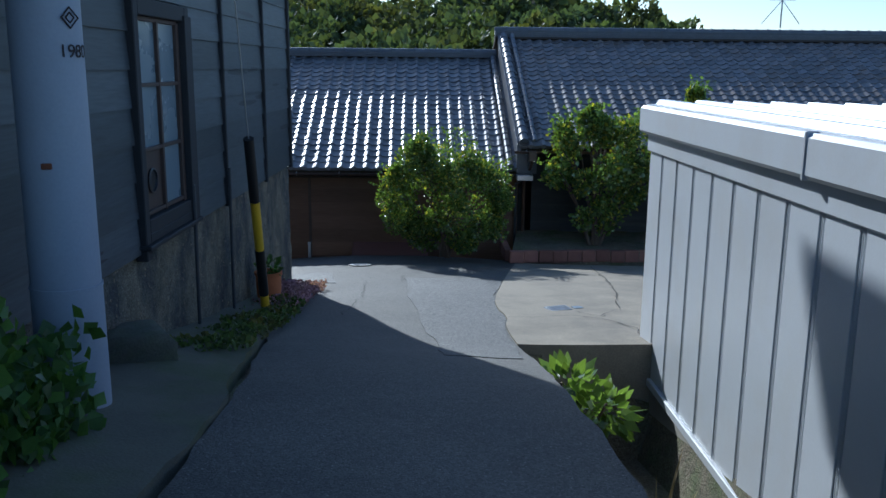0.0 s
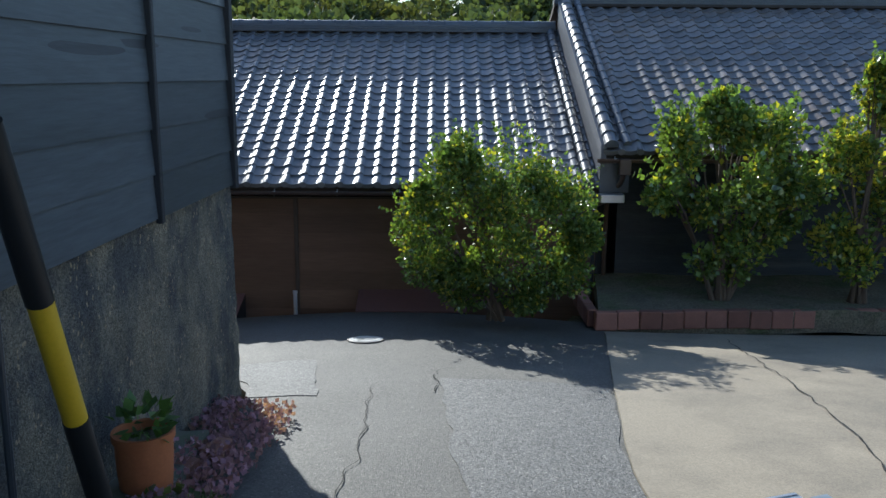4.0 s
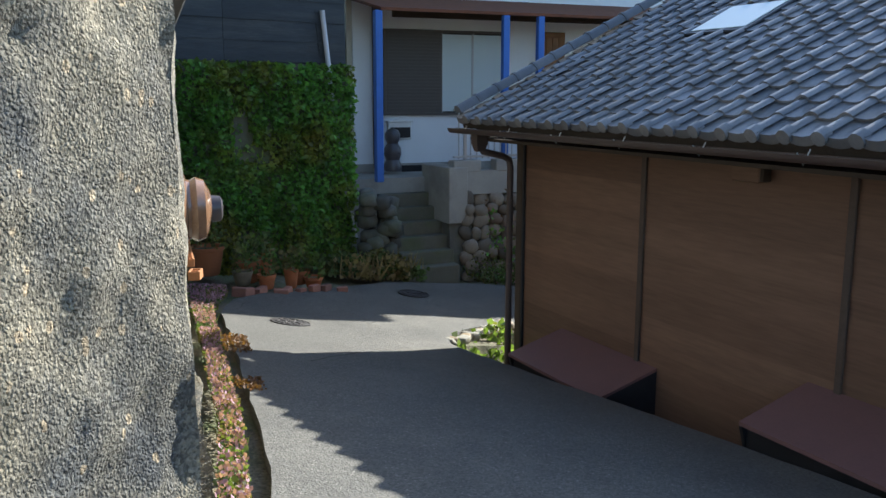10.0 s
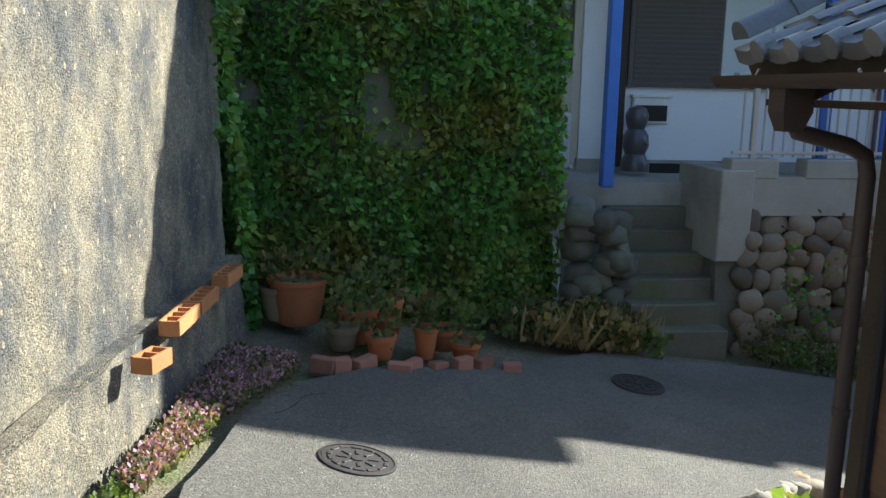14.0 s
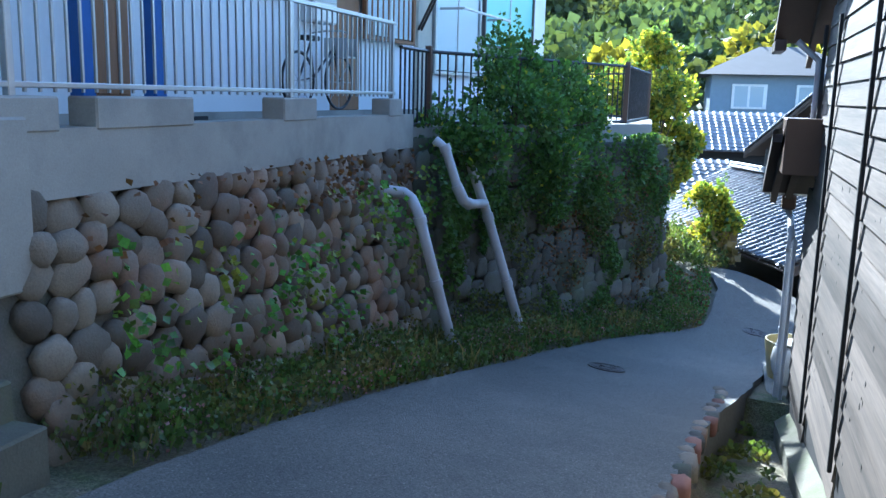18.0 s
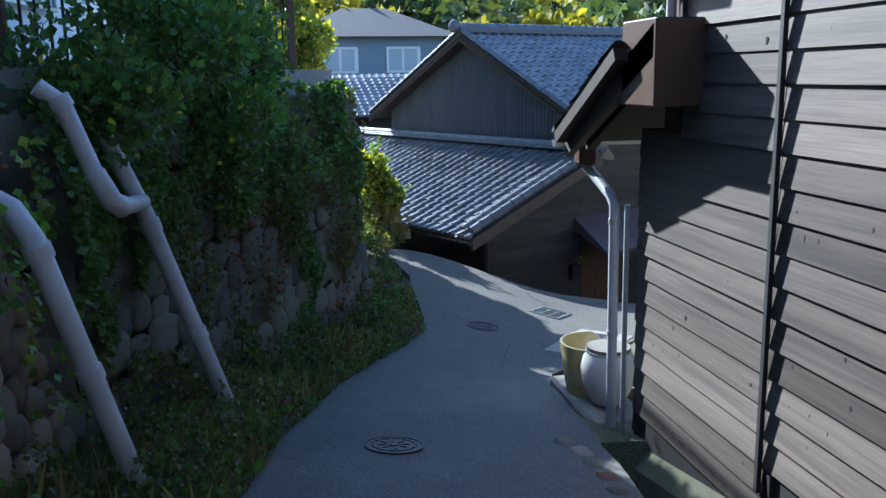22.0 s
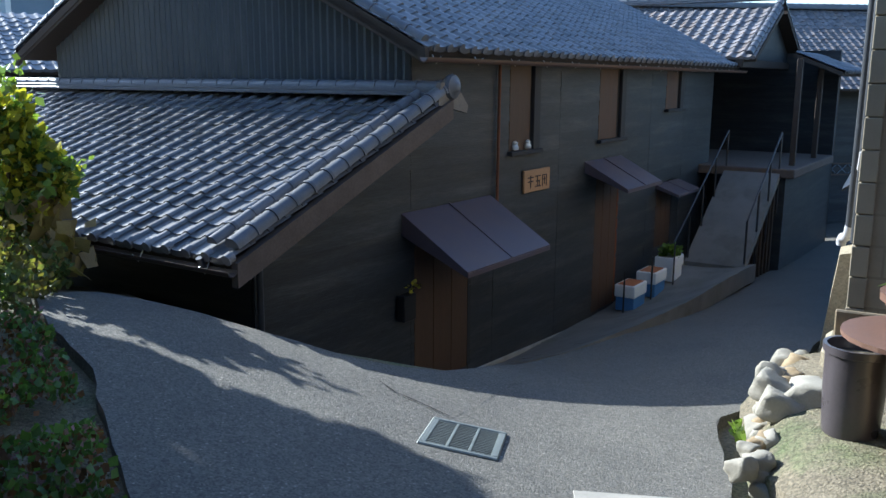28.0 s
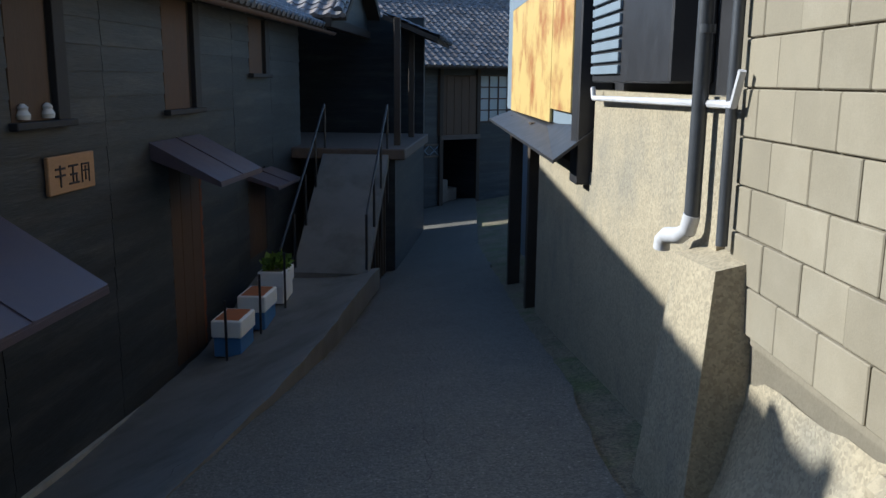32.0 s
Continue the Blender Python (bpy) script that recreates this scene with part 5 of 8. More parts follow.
def stone_rows(parent, a, b, z0f, z1, size, batter, meshes, limit=400, turn=1.0):
    """Rows of field stones on a sloping face from a to b."""
    a, b = Vector((*a, 0)), Vector((*b, 0))
    ln = (b - a).length
    d = (b - a) / ln
    out = Vector((d.y, -d.x, 0))
    ang = math.atan2(d.y, d.x)
    u_rows = 0
    z = z1 - size * .45
    while True:
        u = random.uniform(0, size * .5)
        any_left = False
        while u < ln:
            w = size * random.uniform(.75, 1.45)
            h = size * random.uniform(.8, 1.2)
            p = a + d * (u + w / 2)
            if z > z0f(p) - .1 and u_rows < limit:
                any_left = True
                off = batter * (z1 - z)
                ob = new("stone", random.choice(meshes))
                ob.parent = parent
                q = p + out * (off + random.uniform(-.03, .03) + (0 if turn == 1 else .04))
                ob.matrix_basis = Matrix.Translation((q.x, q.y, z + random.uniform(-.05, .05))) @ Matrix.Rotation(ang, 4, "Z") @ Matrix.Rotation(random.uniform(-.6, .6) * (1 if turn == 1 else .1), 4, "Y") @ Matrix.Diagonal((w * 1.16, size * (.75 if turn == 1 else .34), h * 1.2, 1))
                u_rows += 1
            u += w * .96
        z -= size * .82
        if not any_left:
            break


stone_rows(retain, (-13.42, 20.45), (-13.42, 26.6), lambda p: gz(-12.6, p.y) + .05, -2.0, .235, .12, STONES, 420)
SQUARE = [squared_mesh("stone", STONE_DARK, s + 20) for s in range(6)]
retain2 = thing("retaining_wall", "dark retaining wall of squared stones overgrown with creepers", "stone wall")
part("backing", MB().add([(-13.3, 26.5, -5.1), (-10.75, 31.75, -5.5), (-10.9, 31.85, -2.1), (-13.45, 26.6, -1.9), (-14, 27, -5), (-12, 32.5, -5), (-12, 32.5, -2.1), (-14, 27, -1.9)],
                         [(0, 1, 2, 3), (4, 7, 6, 5), (0, 4, 5, 1), (3, 2, 6, 7), (0, 3, 7, 4), (1, 5, 6, 2)]), STONE_DARK, retain2)
stone_rows(retain2, (-13.4, 26.6), (-10.85, 31.75), lambda p: gz(p.x + .6, p.y) + .1, -2.1, .29, .06, SQUARE, 330, .5)
stone_rows(retain2, (-10.85, 31.75), (-11.3, 35.5), lambda p: gz(p.x + .6, p.y) + .1, -2.3, .36, .06, SQUARE, 120, .5)
stairs = thing("stairs", "short flight of concrete steps up to the white house", "stairs")
for k in range(7):
    part("step", MB().cbox(-14.6, -13.05 - .22 * k + .02, 19.35, 20.32, -3.5, -3.14 + .22 * k, .015), CONC_MOSS, stairs)
for k in range(26):
    ob = new("side_stone", random.choice(SQUARE))
    ob.parent = stairs
    ob.matrix_basis = Matrix.Translation((-13.15 - .3 * random.random(), 18.75 + .55 * random.random(), -3.2 + 1.3 * (k / 26))) @ Matrix.Rotation(random.random() * 3, 4, "Z") @ Matrix.Diagonal((.34, .3, .27, 1))
# railing
rail = thing("railing", "grey steel railing on concrete blocks along the terrace", "railing")
RX = -13.45
for z, r in ((-.6, .025), (-1.38, .022)):
    part("rail", MB().cbox(RX - r, RX + r, 20.4, 26.28, z - r * .8, z + r * .8, .006), STEEL, rail)
for y in (20.62, 23.77, 26.2):
    part("post", MB().cbox(RX - .025, RX + .025, y - .025, y + .025, -1.6, -.6, .005), STEEL, rail)
bar = MB().cbox(-.009, .009, -.009, .009, -1.42, -.62, .002).mesh("bar", STEEL)
y = 20.5
while y < 26.2:
    part("bar", bar, None, rail, m=Matrix.Translation((RX, y, 0)))
    y += .115
for y, w in ((20.62, .52), (21.68, 1.0), (23.8, .62), (26.1, .4)):
    part("block", MB().cbox(RX - .12, RX + .1, y - w / 2, y + w / 2, -1.64, -1.44, .012), CONC, rail)
# plastic pipes on the wall
PIPES = (([(-13.25, 25.55, -2.42), (-13.05, 25.6, -2.44), (-12.95, 25.58, -2.5), (-12.84, 25.5, -2.65), (-12.5, 25.72, -4.1)], .06),
         ([(-12.88, 27.25, -2.0), (-12.78, 27.25, -2.26), (-12.55, 27.2, -2.8), (-12.03, 27.42, -4.55)], .06))
for k, (pts, r) in enumerate(PIPES):
    p = thing("drain_pipe", "pale grey plastic drain pipe leaning on the stone wall", "pipe")
    part("pipe", MB().tube(pts[:-1] + [Vector(pts[-2]).lerp(Vector(pts[-1]), q / 3) for q in (1, 2, 3)], r, 14), PVC, p, smooth=True)
    for q in (.02, .5):
        part("socket", MB().tube([Vector(pts[-2]).lerp(Vector(pts[-1]), q), Vector(pts[-2]).lerp(Vector(pts[-1]), q + .05)], r + .012, 14), PVC, p, smooth=True)
    if k:
        part("branch", MB().tube([(-12.98, 26.4, -1.9), (-12.86, 26.45, -2.0), (-12.7, 26.47, -2.48), (-12.64, 26.52, -2.6), (-12.58, 26.7, -2.66), (-12.56, 27.15, -2.7)], .056, 14), PVC, p, smooth=True)
        part("elbow", MB().tube([(-12.72, 26.46, -2.42), (-12.64, 26.5, -2.6), (-12.6, 26.62, -2.66)], .068, 14), PVC, p, smooth=True)
        part("collar", MB().tube([(-12.88, 26.44, -1.96), (-12.85, 26.45, -2.03)], .068, 14), PVC, p, smooth=True)
# metal fence beyond
fence = thing("fence", "brown metal fence above the retaining wall", "fence")
for z in (-.85, -1.75):
    part("rail", MB().tube([(-13.42, 26.4, z), (-13.42, 27.4, z), (-11.4, 31.6, z), (-11.37, 35.4, z), (-13.2, 37.0, z)], .025, 6), DARK_METAL, fence)
for k in range(64):
    u = k * .15
    q = Vector((-13.42, 26.4, 0)) + Vector((0, u, 0)) if u < 1 else Vector((-13.42, 27.4, 0)).lerp(Vector((-11.4, 31.6, 0)), (u - 1) / 4.66) if u < 5.66 else Vector((-11.4, 31.6, 0)).lerp(Vector((-11.37, 35.4, 0)), (u - 5.66) / 3.8)
    part("bar", MB().cbox(q.x - .01, q.x + .01, q.y - .01, q.y + .01, -1.85, -.85, .002), DARK_METAL, fence)
for x, y in ((-13.42, 27.4), (-11.4, 31.6), (-11.37, 35.4)):
    part("post", MB().cbox(x - .04, x + .04, y - .04, y + .04, -1.9, -.78, .006), PVC_BROWN, fence)
sign = thing("sign_board", "narrow weathered white board fixed to the stone wall", "sign")
part("board", MB().cbox(-.09, .09, -.02, .02, -.36, .36, .006), GLAZE_WHITE, sign, m=pose(-10.68, 31.85, -3.42, 0, 6, 68))

# ---- black building with the lean-to roof ----
CM = wall_frame(-7.9, 36.65, 26.2)
house_c = thing("house", "large black plank workshop with pantile roofs and sheet-metal awnings", "house")


def c_foot(x):
    return -7.0 - .06 * min(x, 6)


c_body = MB().box(2.62, 14.6, .02, 7.0, -7.6, -2.9).prism([(.02, -2.95), (7.0, -2.95), (3.5, -1.12)], 2.62, 14.6, Matrix(((0, 1, 0, 0), (1, 0, 0, 0), (0, 0, 1, 0), (0, 0, 0, 1))))
part("wall", c_body, PLANK_BLACK, house_c, m=CM)
part("lean_to_wall", MB().prism([(0, -6.8), (2.62, -7.0), (2.62, -3.45), (0, -4.65)], .02, 8.9), PLANK_BLACK, house_c, m=CM)
c_front = part("wall", MB().box(0, 14.6, -.002, .012, -7.6, -7.2), PLANK_BLACK, house_c, m=CM)
C_HOLES = [(4.98, 5.85, -4.22, -2.95), (8.1, 9.2, -4.22, -2.95), (11.42, 12.4, -3.78, -2.95), (2.68, 3.95, -7.1, -5.0), (8.1, 9.1, -7.3, -4.85), (11.16, 12.1, -6.6, -5.4)]
planks(c_front, CM, 0, 14.6, -7.4, -2.9, .24, [2.6, 4.6, 6.6, 8.6, 10.6, 12.6], PLANK_BLACK, C_HOLES, foot=lambda x: c_foot(x) - .1, lap=.022, clip=lambda z: (max(0, min(2.62, (z + 4.52) / .458)), 14.6))
part("footing", MB().prism([(0, -6.95), (3.9, -7.2), (8, -7.4), (14.6, -7.3), (14.6, -7.8), (0, -7.8)], -.06, .05), CONC, house_c, m=CM)
# corrugated gable
gab = MB()
n = 120
for k in range(n + 1):
    v0 = 7.0 * k / n
    x = 2.62 - (.03 if k % 2 else 0)
    gab.v += [(x, v0, -3.5), (x, v0, -.98 - abs(v0 - 3.5) * .49)]
gab.f = [(2 * k, 2 * k + 2, 2 * k + 3, 2 * k + 1) for k in range(n)]
part("gable_sheet", gab, GABLE, house_c, "dark blue-grey corrugated sheet gable", m=CM, fix=False)
# main roof
CR = CM @ Matrix.Translation((2.2, -.45, -2.88))
c_roof = tile_roof(house_c, CR, 49, 19, 26.5, TILE, single=lambda i, j: j < 4)
tile_roof(house_c, CM @ Matrix.Translation((15.2, 7.45, -2.88)) @ pose(0, 0, 0, 0, 0, 180), 49, 19, 26.5, TILE, name="back_roof")
roll_line(c_roof, CM @ Vector((2.15, 3.5, -.9)), CM @ Vector((15.25, 3.5, -.9)), .085, RIDGE, courses=3, width=.32)
for y0, y1 in ((-.45, 3.45), (7.45, 3.55)):
    roll_line(c_roof, CM @ Vector((2.25, y0, -2.79)), CM @ Vector((2.25, y1, -.87)), .07, RIDGE, name="verge_tile", step=.27)
part("barge_board", MB().prism([(-.5, -3.05), (-.5, -2.88), (3.5, -.9), (7.5, -2.88), (7.5, -3.05), (3.5, -1.1)], 2.2, 2.27, Matrix(((0, 1, 0, 0), (1, 0, 0, 0), (0, 0, 1, 0), (0, 0, 0, 1)))), TIMBER, house_c, m=CM)
part("ridge_end", MB().lathe([(.03, 0), (.13, .02), (.15, .1), (.12, .16), (.03, .18)], 14, CM @ pose(2.15, 3.5, -.76, 0, -90, 0)), RIDGE, house_c, smooth=True)
gutter(house_c, CM, 2.1, 15.25, -.55, -2.98, material=PVC_BROWN)
# lean-to roof, falling to the west
LM = CM @ Matrix.Translation((-.75, 8.98, -4.76)) @ pose(0, 0, 0, 0, 0, -90)
l_roof = tile_roof(house_c, LM, 36, 15, 21.5, TILE, single=lambda i, j: i > 15 and j < 15, name="lean_to_roof")
roll_line(l_roof, CM @ Vector((-.7, -.52, -4.63)), CM @ Vector((2.5, -.52, -3.35)), .085, RIDGE, name="verge_tile", step=.27)
roll_line(l_roof, CM @ Vector((-.7, -.27, -4.62)), CM @ Vector((2.5, -.27, -3.34)), .06, RIDGE, name="verge_tile", step=.27)
roll_line(l_roof, CM @ Vector((2.5, 8.8, -3.4)), CM @ Vector((2.5, -.52, -3.4)), .08, RIDGE, courses=2, width=.28)
part("barge_board", MB().prism([(-.75, -4.98), (-.75, -4.76), (2.6, -3.44), (2.6, -3.66)], -.62, -.54), TIMBER_OLD, house_c, m=CM)
part("ridge_end", MB().lathe([(.02, 0), (.13, .01), (.15, .06), (.13, .1), (.07, .12), (.05, .15), (.02, .16)], 16, CM @ pose(2.62, -.52, -3.3, 90, 0, 0)), RIDGE, house_c, smooth=True)
part("ridge_end_board", MB().prism([(2.35, -3.5), (2.95, -3.6), (2.98, -3.52), (2.7, -3.25), (2.4, -3.25)], -.58, -.52), TIMBER_GREY, house_c, m=CM)
gutter(house_c, LM, 0, 9.6, -.06, -.06)
downpipe(house_c, [CM @ Vector(p) for p in ((-.8, -.2, -4.75), (-.75, -.2, -4.86), (-.1, -.12, -4.92), (.02, -.08, -5.0), (.02, -.08, -6.4))], .035, PIPE_DARK)
# upper windows
for x0, x1, z0, z1 in C_HOLES[:3]:
    # near-black sheet on the wall paints the shade of the opening
    w = part("window", MB().box(x0, x1, .0, .019, z0, z1), DEPTH_SHADE, house_c, m=CM)
    part("panel", MB().cbox(x0 + .02, x0 + (x1 - x0) * .72, -.012, .018, z0, z1, .004), DOOR_DARK, w, m=CM)
    part("post", MB().cbox(x1 - .2, x1, -.06, .06, z0 - .02, z1, .006), BATTEN, w, m=CM)
    part("window_sill", MB().cbox(x0 - .05, x1 + .05, -.1, .06, z0 - .06, z0, .006), BATTEN, w, m=CM)
# doors and awnings
for k, (x0, x1, z0, z1) in enumerate(C_HOLES[3:]):
    d = part("door", MB().box(x0, x1, .0, .019, z0, z1), DOOR_DARK, house_c, "brown plank door", m=CM)
    nb = 3
    for q in range(nb):
        a = x0 + (x1 - x0) * q / nb
        part("board", MB().cbox(a + .006, a + (x1 - x0) / nb - .006, -.014, .0, z0, z1, .004), DOOR_DARK, d, m=CM)
    part("door_post", MB().cbox(x1 - .03, x1 + .05, -.02, .06, z0, z1, .005), RUST_DARK if k == 1 else BATTEN, d, m=CM)


def awning(x0, x1, ztop, drop, outw, lip=.1):
    a = part("awning", MB().prism([(0, ztop), (-outw, ztop - drop), (-outw, ztop - drop - .02), (0, ztop - .02)], x0, x1, Matrix(((0, 1, 0, 0), (1, 0, 0, 0), (0, 0, 1, 0), (0, 0, 0, 1)))), HOOD, house_c, "dark sheet-metal awning", m=CM)
    part("front_lip", MB().box(x0, x1, -outw - .006, -outw + .006, ztop - drop - lip, ztop - drop - .02), HOOD, a, m=CM)
    for x in (x0, x1 - .02):
        part("side", MB().add([(x, 0, ztop - .02), (x, -outw, ztop - drop - .02), (x, -outw, ztop - drop - lip), (x, 0, ztop - drop * .45),
                               (x + .02, 0, ztop - .02), (x + .02, -outw, ztop - drop - .02), (x + .02, -outw, ztop - drop - lip), (x + .02, 0, ztop - drop * .45)],
                              [(0, 1, 2, 3), (4, 7, 6, 5), (0, 4, 5, 1), (1, 5, 6, 2), (2, 6, 7, 3), (3, 7, 4, 0)]), HOOD, a, m=CM)
    k = x0 + (x1 - x0) * .5
    part("seam", MB().prism([(-.01, ztop + .012), (-outw, ztop - drop + .012), (-outw, ztop - drop - .01), (0, ztop - .01)], k - .012, k + .012, Matrix(((0, 1, 0, 0), (1, 0, 0, 0), (0, 0, 1, 0), (0, 0, 0, 1)))), HOOD, a, m=CM)


awning(2.42, 4.5, -4.78, .6, .95, .07)
awning(7.6, 9.2, -4.55, .42, .8, .06)
awning(11.1, 12.5, -5.28, .18, .5, .05)
part("vent_pipe", MB().tube([CM @ Vector((4.62, -.06, -2.98)), CM @ Vector((4.6, -.06, -4.9))], .022, 8), RUST_DARK, house_c)
sgn = thing("name_board", "pale wooden board with three brushed characters on the black wall", "sign")
part("board", MB().cbox(5.4, 6.22, -.06, -.02, -4.86, -4.53, .008), WOOD_SIGN, sgn, m=CM)


def strokes(x, z, bars):
    for bx, bz, w, h in bars:
        part("stroke", MB().box(x + bx, x + bx + w, -.068, -.061, z + bz, z + bz + h), INK, sgn, m=CM)


strokes(5.5, -4.8, [(0, .15, .17, .018), (0, .09, .17, .018), (.075, 0, .02, .19)])
strokes(5.73, -4.8, [(0, .16, .17, .018), (.02, .085, .13, .018), (0, .005, .18, .018), (.065, .02, .018, .14), (.125, .02, .016, .07)])
strokes(5.96, -4.8, [(0, .16, .15, .016), (0, .0, .015, .17), (.13, .0, .016, .17), (.03, .1, .09, .014), (.065, .02, .016, .13)])

# ---- ramp, apron and porch ----
def apron_z(x, y):
    """The forecourt falls from the lane's edge to the foot of the wall, and its outer rim rises towards the ramp."""
    u, w = (x + 7.9) * .897 + (y - 36.65) * .4415, (y - 36.65) * .897 - (x + 7.9) * .4415
    rim = gz(x, y) + .02 + .38 * smooth(3.0, 11.0, u)
    foot = -7.0 - .33 * smooth(2.0, 5.5, u) + .45 * smooth(8.5, 11.7, u)
    k = max(0, min(1, (w + 1.9) / 1.8))
    return rim * (1 - k) + foot * k


apron = sheet("apron", [tuple((CM @ Vector(p)).xy) for p in ((1.5, -.05, 0), (11.8, -.05, 0), (11.8, -1.93, 0), (6.5, -1.95, 0), (2.2, -1.9, 0), (1.4, -1.75, 0))],
              apron_z, .22, CONC_DARK, .35, label="grey concrete apron rising to the ramp", category="apron", amp=.03)
ramp = thing("ramp", "steep concrete ramp with pipe handrails up to a porch", "ramp")
part("slab", MB().prism([(11.4, -6.84), (14.0, -5.08), (14.0, -5.26), (11.4, -7.02)], -1.8, -.6), CONC_DARK, ramp, m=CM)
for y in (-1.77, -.63):
    for x in (11.5, 12.3, 13.1, 13.9):
        z = -6.78 + (x - 11.5) * .68
        part("post", MB().tube([(x, y, z - .9), (x, y, z + .85)], .022, 8), DARK_METAL, ramp, m=CM)
    part("handrail", MB().tube([(10.6 if y > -1 else 11.5, y, -6.35 if y > -1 else -5.93), (13.9, y, -4.3)], .02, 8), DARK_METAL, ramp, m=CM)
for k in range(7):
    part("support", MB().tube([(12.0 + .3 * k, -1.72, -7.9), (12.0 + .3 * k, -1.72, -6.62 + .2 * k)], .035, 6), TIMBER, ramp, m=CM)
porch = thing("porch", "dark timber porch between the two buildings", "porch")
part("floor", MB().cbox(13.85, 18.5, -2.1, 2.0, -5.28, -5.08, .02), TIMBER_OLD, porch, m=CM)
part("back_wall", MB().box(15.0, 19.6, 1.4, 1.6, -7.9, -2.4), PLANK_BLACK, porch, m=CM)
part("side_wall", MB().box(19.4, 19.6, -1.9, 1.6, -7.9, -2.4), PLANK_BLACK, porch, m=CM)
part("under_wall", MB().box(14.0, 19.6, -1.9, -1.7, -7.9, -5.28), PLANK_BLACK, porch, m=CM)
PW = CM @ Matrix.Translation((14.75, 6.3, -2.7)) @ pose(0, 0, 0, 0, 0, -90)
p_roof = tile_roof(porch, PW, 27, 11, 28, TILE_B, name="porch_roof")
tile_roof(porch, CM @ Matrix.Translation((20.05, -.85, -2.7)) @ pose(0, 0, 0, 0, 0, 90), 27, 11, 28, TILE_B, name="porch_roof")
roll_line(p_roof, CM @ Vector((17.4, 6.3, -1.22)), CM @ Vector((17.4, -.95, -1.22)), .1, RIDGE, courses=2, width=.3)
for x0, x1 in ((14.7, 17.35), (20.1, 17.45)):
    roll_line(p_roof, CM @ Vector((x0, -.75, -2.6)), CM @ Vector((x1, -.75, -1.25)), .085, RIDGE, name="verge_tile", step=.27)
part("gable", MB().prism([(14.9, -2.75), (19.9, -2.75), (17.4, -1.4)], -.55, -.45), PLANK_BLACK, porch, m=CM)
part("beam", MB().cbox(14.7, 20.0, -.62, -.45, -2.9, -2.72, .01), TIMBER, porch, m=CM)
for x in (14.75, 17.2, 19.6):
    part("porch_post", MB().cbox(x, x + .12, -1.9, -1.78, -5.1, -2.72, .008), TIMBER, porch, m=CM)
tile_roof(porch, CM @ Matrix.Translation((16.4, -2.5, -3.0)), 14, 5, 22, TILE, name="low_roof")
# ---- building that closes the lane ----
FM = wall_frame(12.2, 46.8, -24)
house_f = thing("house", "old dark timber workshop with a long tiled roof", "house")
part("wall", MB().box(-3, 2.85, 0, 6, -8.2, -3.4).box(4.2, 14, 0, 6, -8.2, -3.4).box(2.85, 4.2, 0, 6, -5.55, -3.4).box(2.85, 4.2, 2.5, 6, -8.2, -5.55), PLANK_BLACK, house_f, m=FM)
fw = part("wall", MB().box(-3, 12, -.01, 0, -8.2, -8.0), PLANK_BLACK, house_f, m=FM)
planks(fw, FM, -3, 12, -7.9, -3.5, .3, [.4, 1.3, 2.85, 4.2, 6.2, 9], PLANK_BLACK, [(2.85, 4.2, -8.2, -5.5), (2.72, 4.15, -5.5, -3.7), (4.3, 6.1, -5.1, -3.7)])
fsh = part("shutter", MB().cbox(2.72, 4.15, -.05, 0, -5.5, -3.7, .01), DOOR_DARK, house_f, m=FM)
for k in range(5):
    part("board", MB().cbox(2.74 + .28 * k, 2.74 + .28 * k + .265, -.062, -.05, -5.48, -3.72, .004), DOOR_DARK, fsh, m=FM)
fwin = part("window", MB().box(4.3, 6.1, -.02, 0, -5.1, -3.7), GLASS, house_f, m=FM)
for k in range(6):
    part("muntin", MB().cbox(4.3 + .36 * k - .02, 4.3 + .36 * k + .02, -.05, -.02, -5.1, -3.7, .004), WIN_WOOD, fwin, m=FM)
for k in range(5):
    part("muntin", MB().cbox(4.3, 6.1, -.045, -.02, -5.1 + .35 * k - .02, -5.1 + .35 * k + .02, .004), WIN_WOOD, fwin, m=FM)
for z in (-6.1, -5.75):
    part("lattice_rail", MB().cbox(1.3, 2.8, -.05, -.01, z - .025, z + .025, .004), TIMBER_OLD, house_f, m=FM)
for k in range(4):
    x = 1.36 + .36 * k
    part("lattice", MB().tube([(x, -.03, -6.06), (x + .3, -.03, -5.79)], .018, 4).tube([(x + .3, -.03, -6.06), (x, -.03, -5.79)], .018, 4), PALE_BLUE, house_f, m=FM)
for x in (1.25, 2.82, 4.22):
    part("post", MB().cbox(x - .07, x + .07, -.09, .0, -8.0, -3.5, .01), TIMBER, house_f, m=FM)
part("lintel", MB().cbox(2.8, 4.3, -.1, .0, -5.62, -5.48, .01), TIMBER_OLD, house_f, m=FM)
part("crate", MB().cbox(3.0, 3.5, .5, 1.1, -8.0, -6.9, .02).cbox(3.55, 4.0, .7, 1.2, -8.0, -7.2, .02), TIMBER_GREY, house_f, "stacked wooden crates in the opening", m=FM)
f_roof = tile_roof(house_f, FM @ Matrix.Translation((-4, -.8, -3.45)), 62, 22, 31, TILE_B)
roll_line(f_roof, FM @ Vector((-4, 3.6, -.75)), FM @ Vector((12.5, 3.6, -.75)), .1, RIDGE, courses=2)
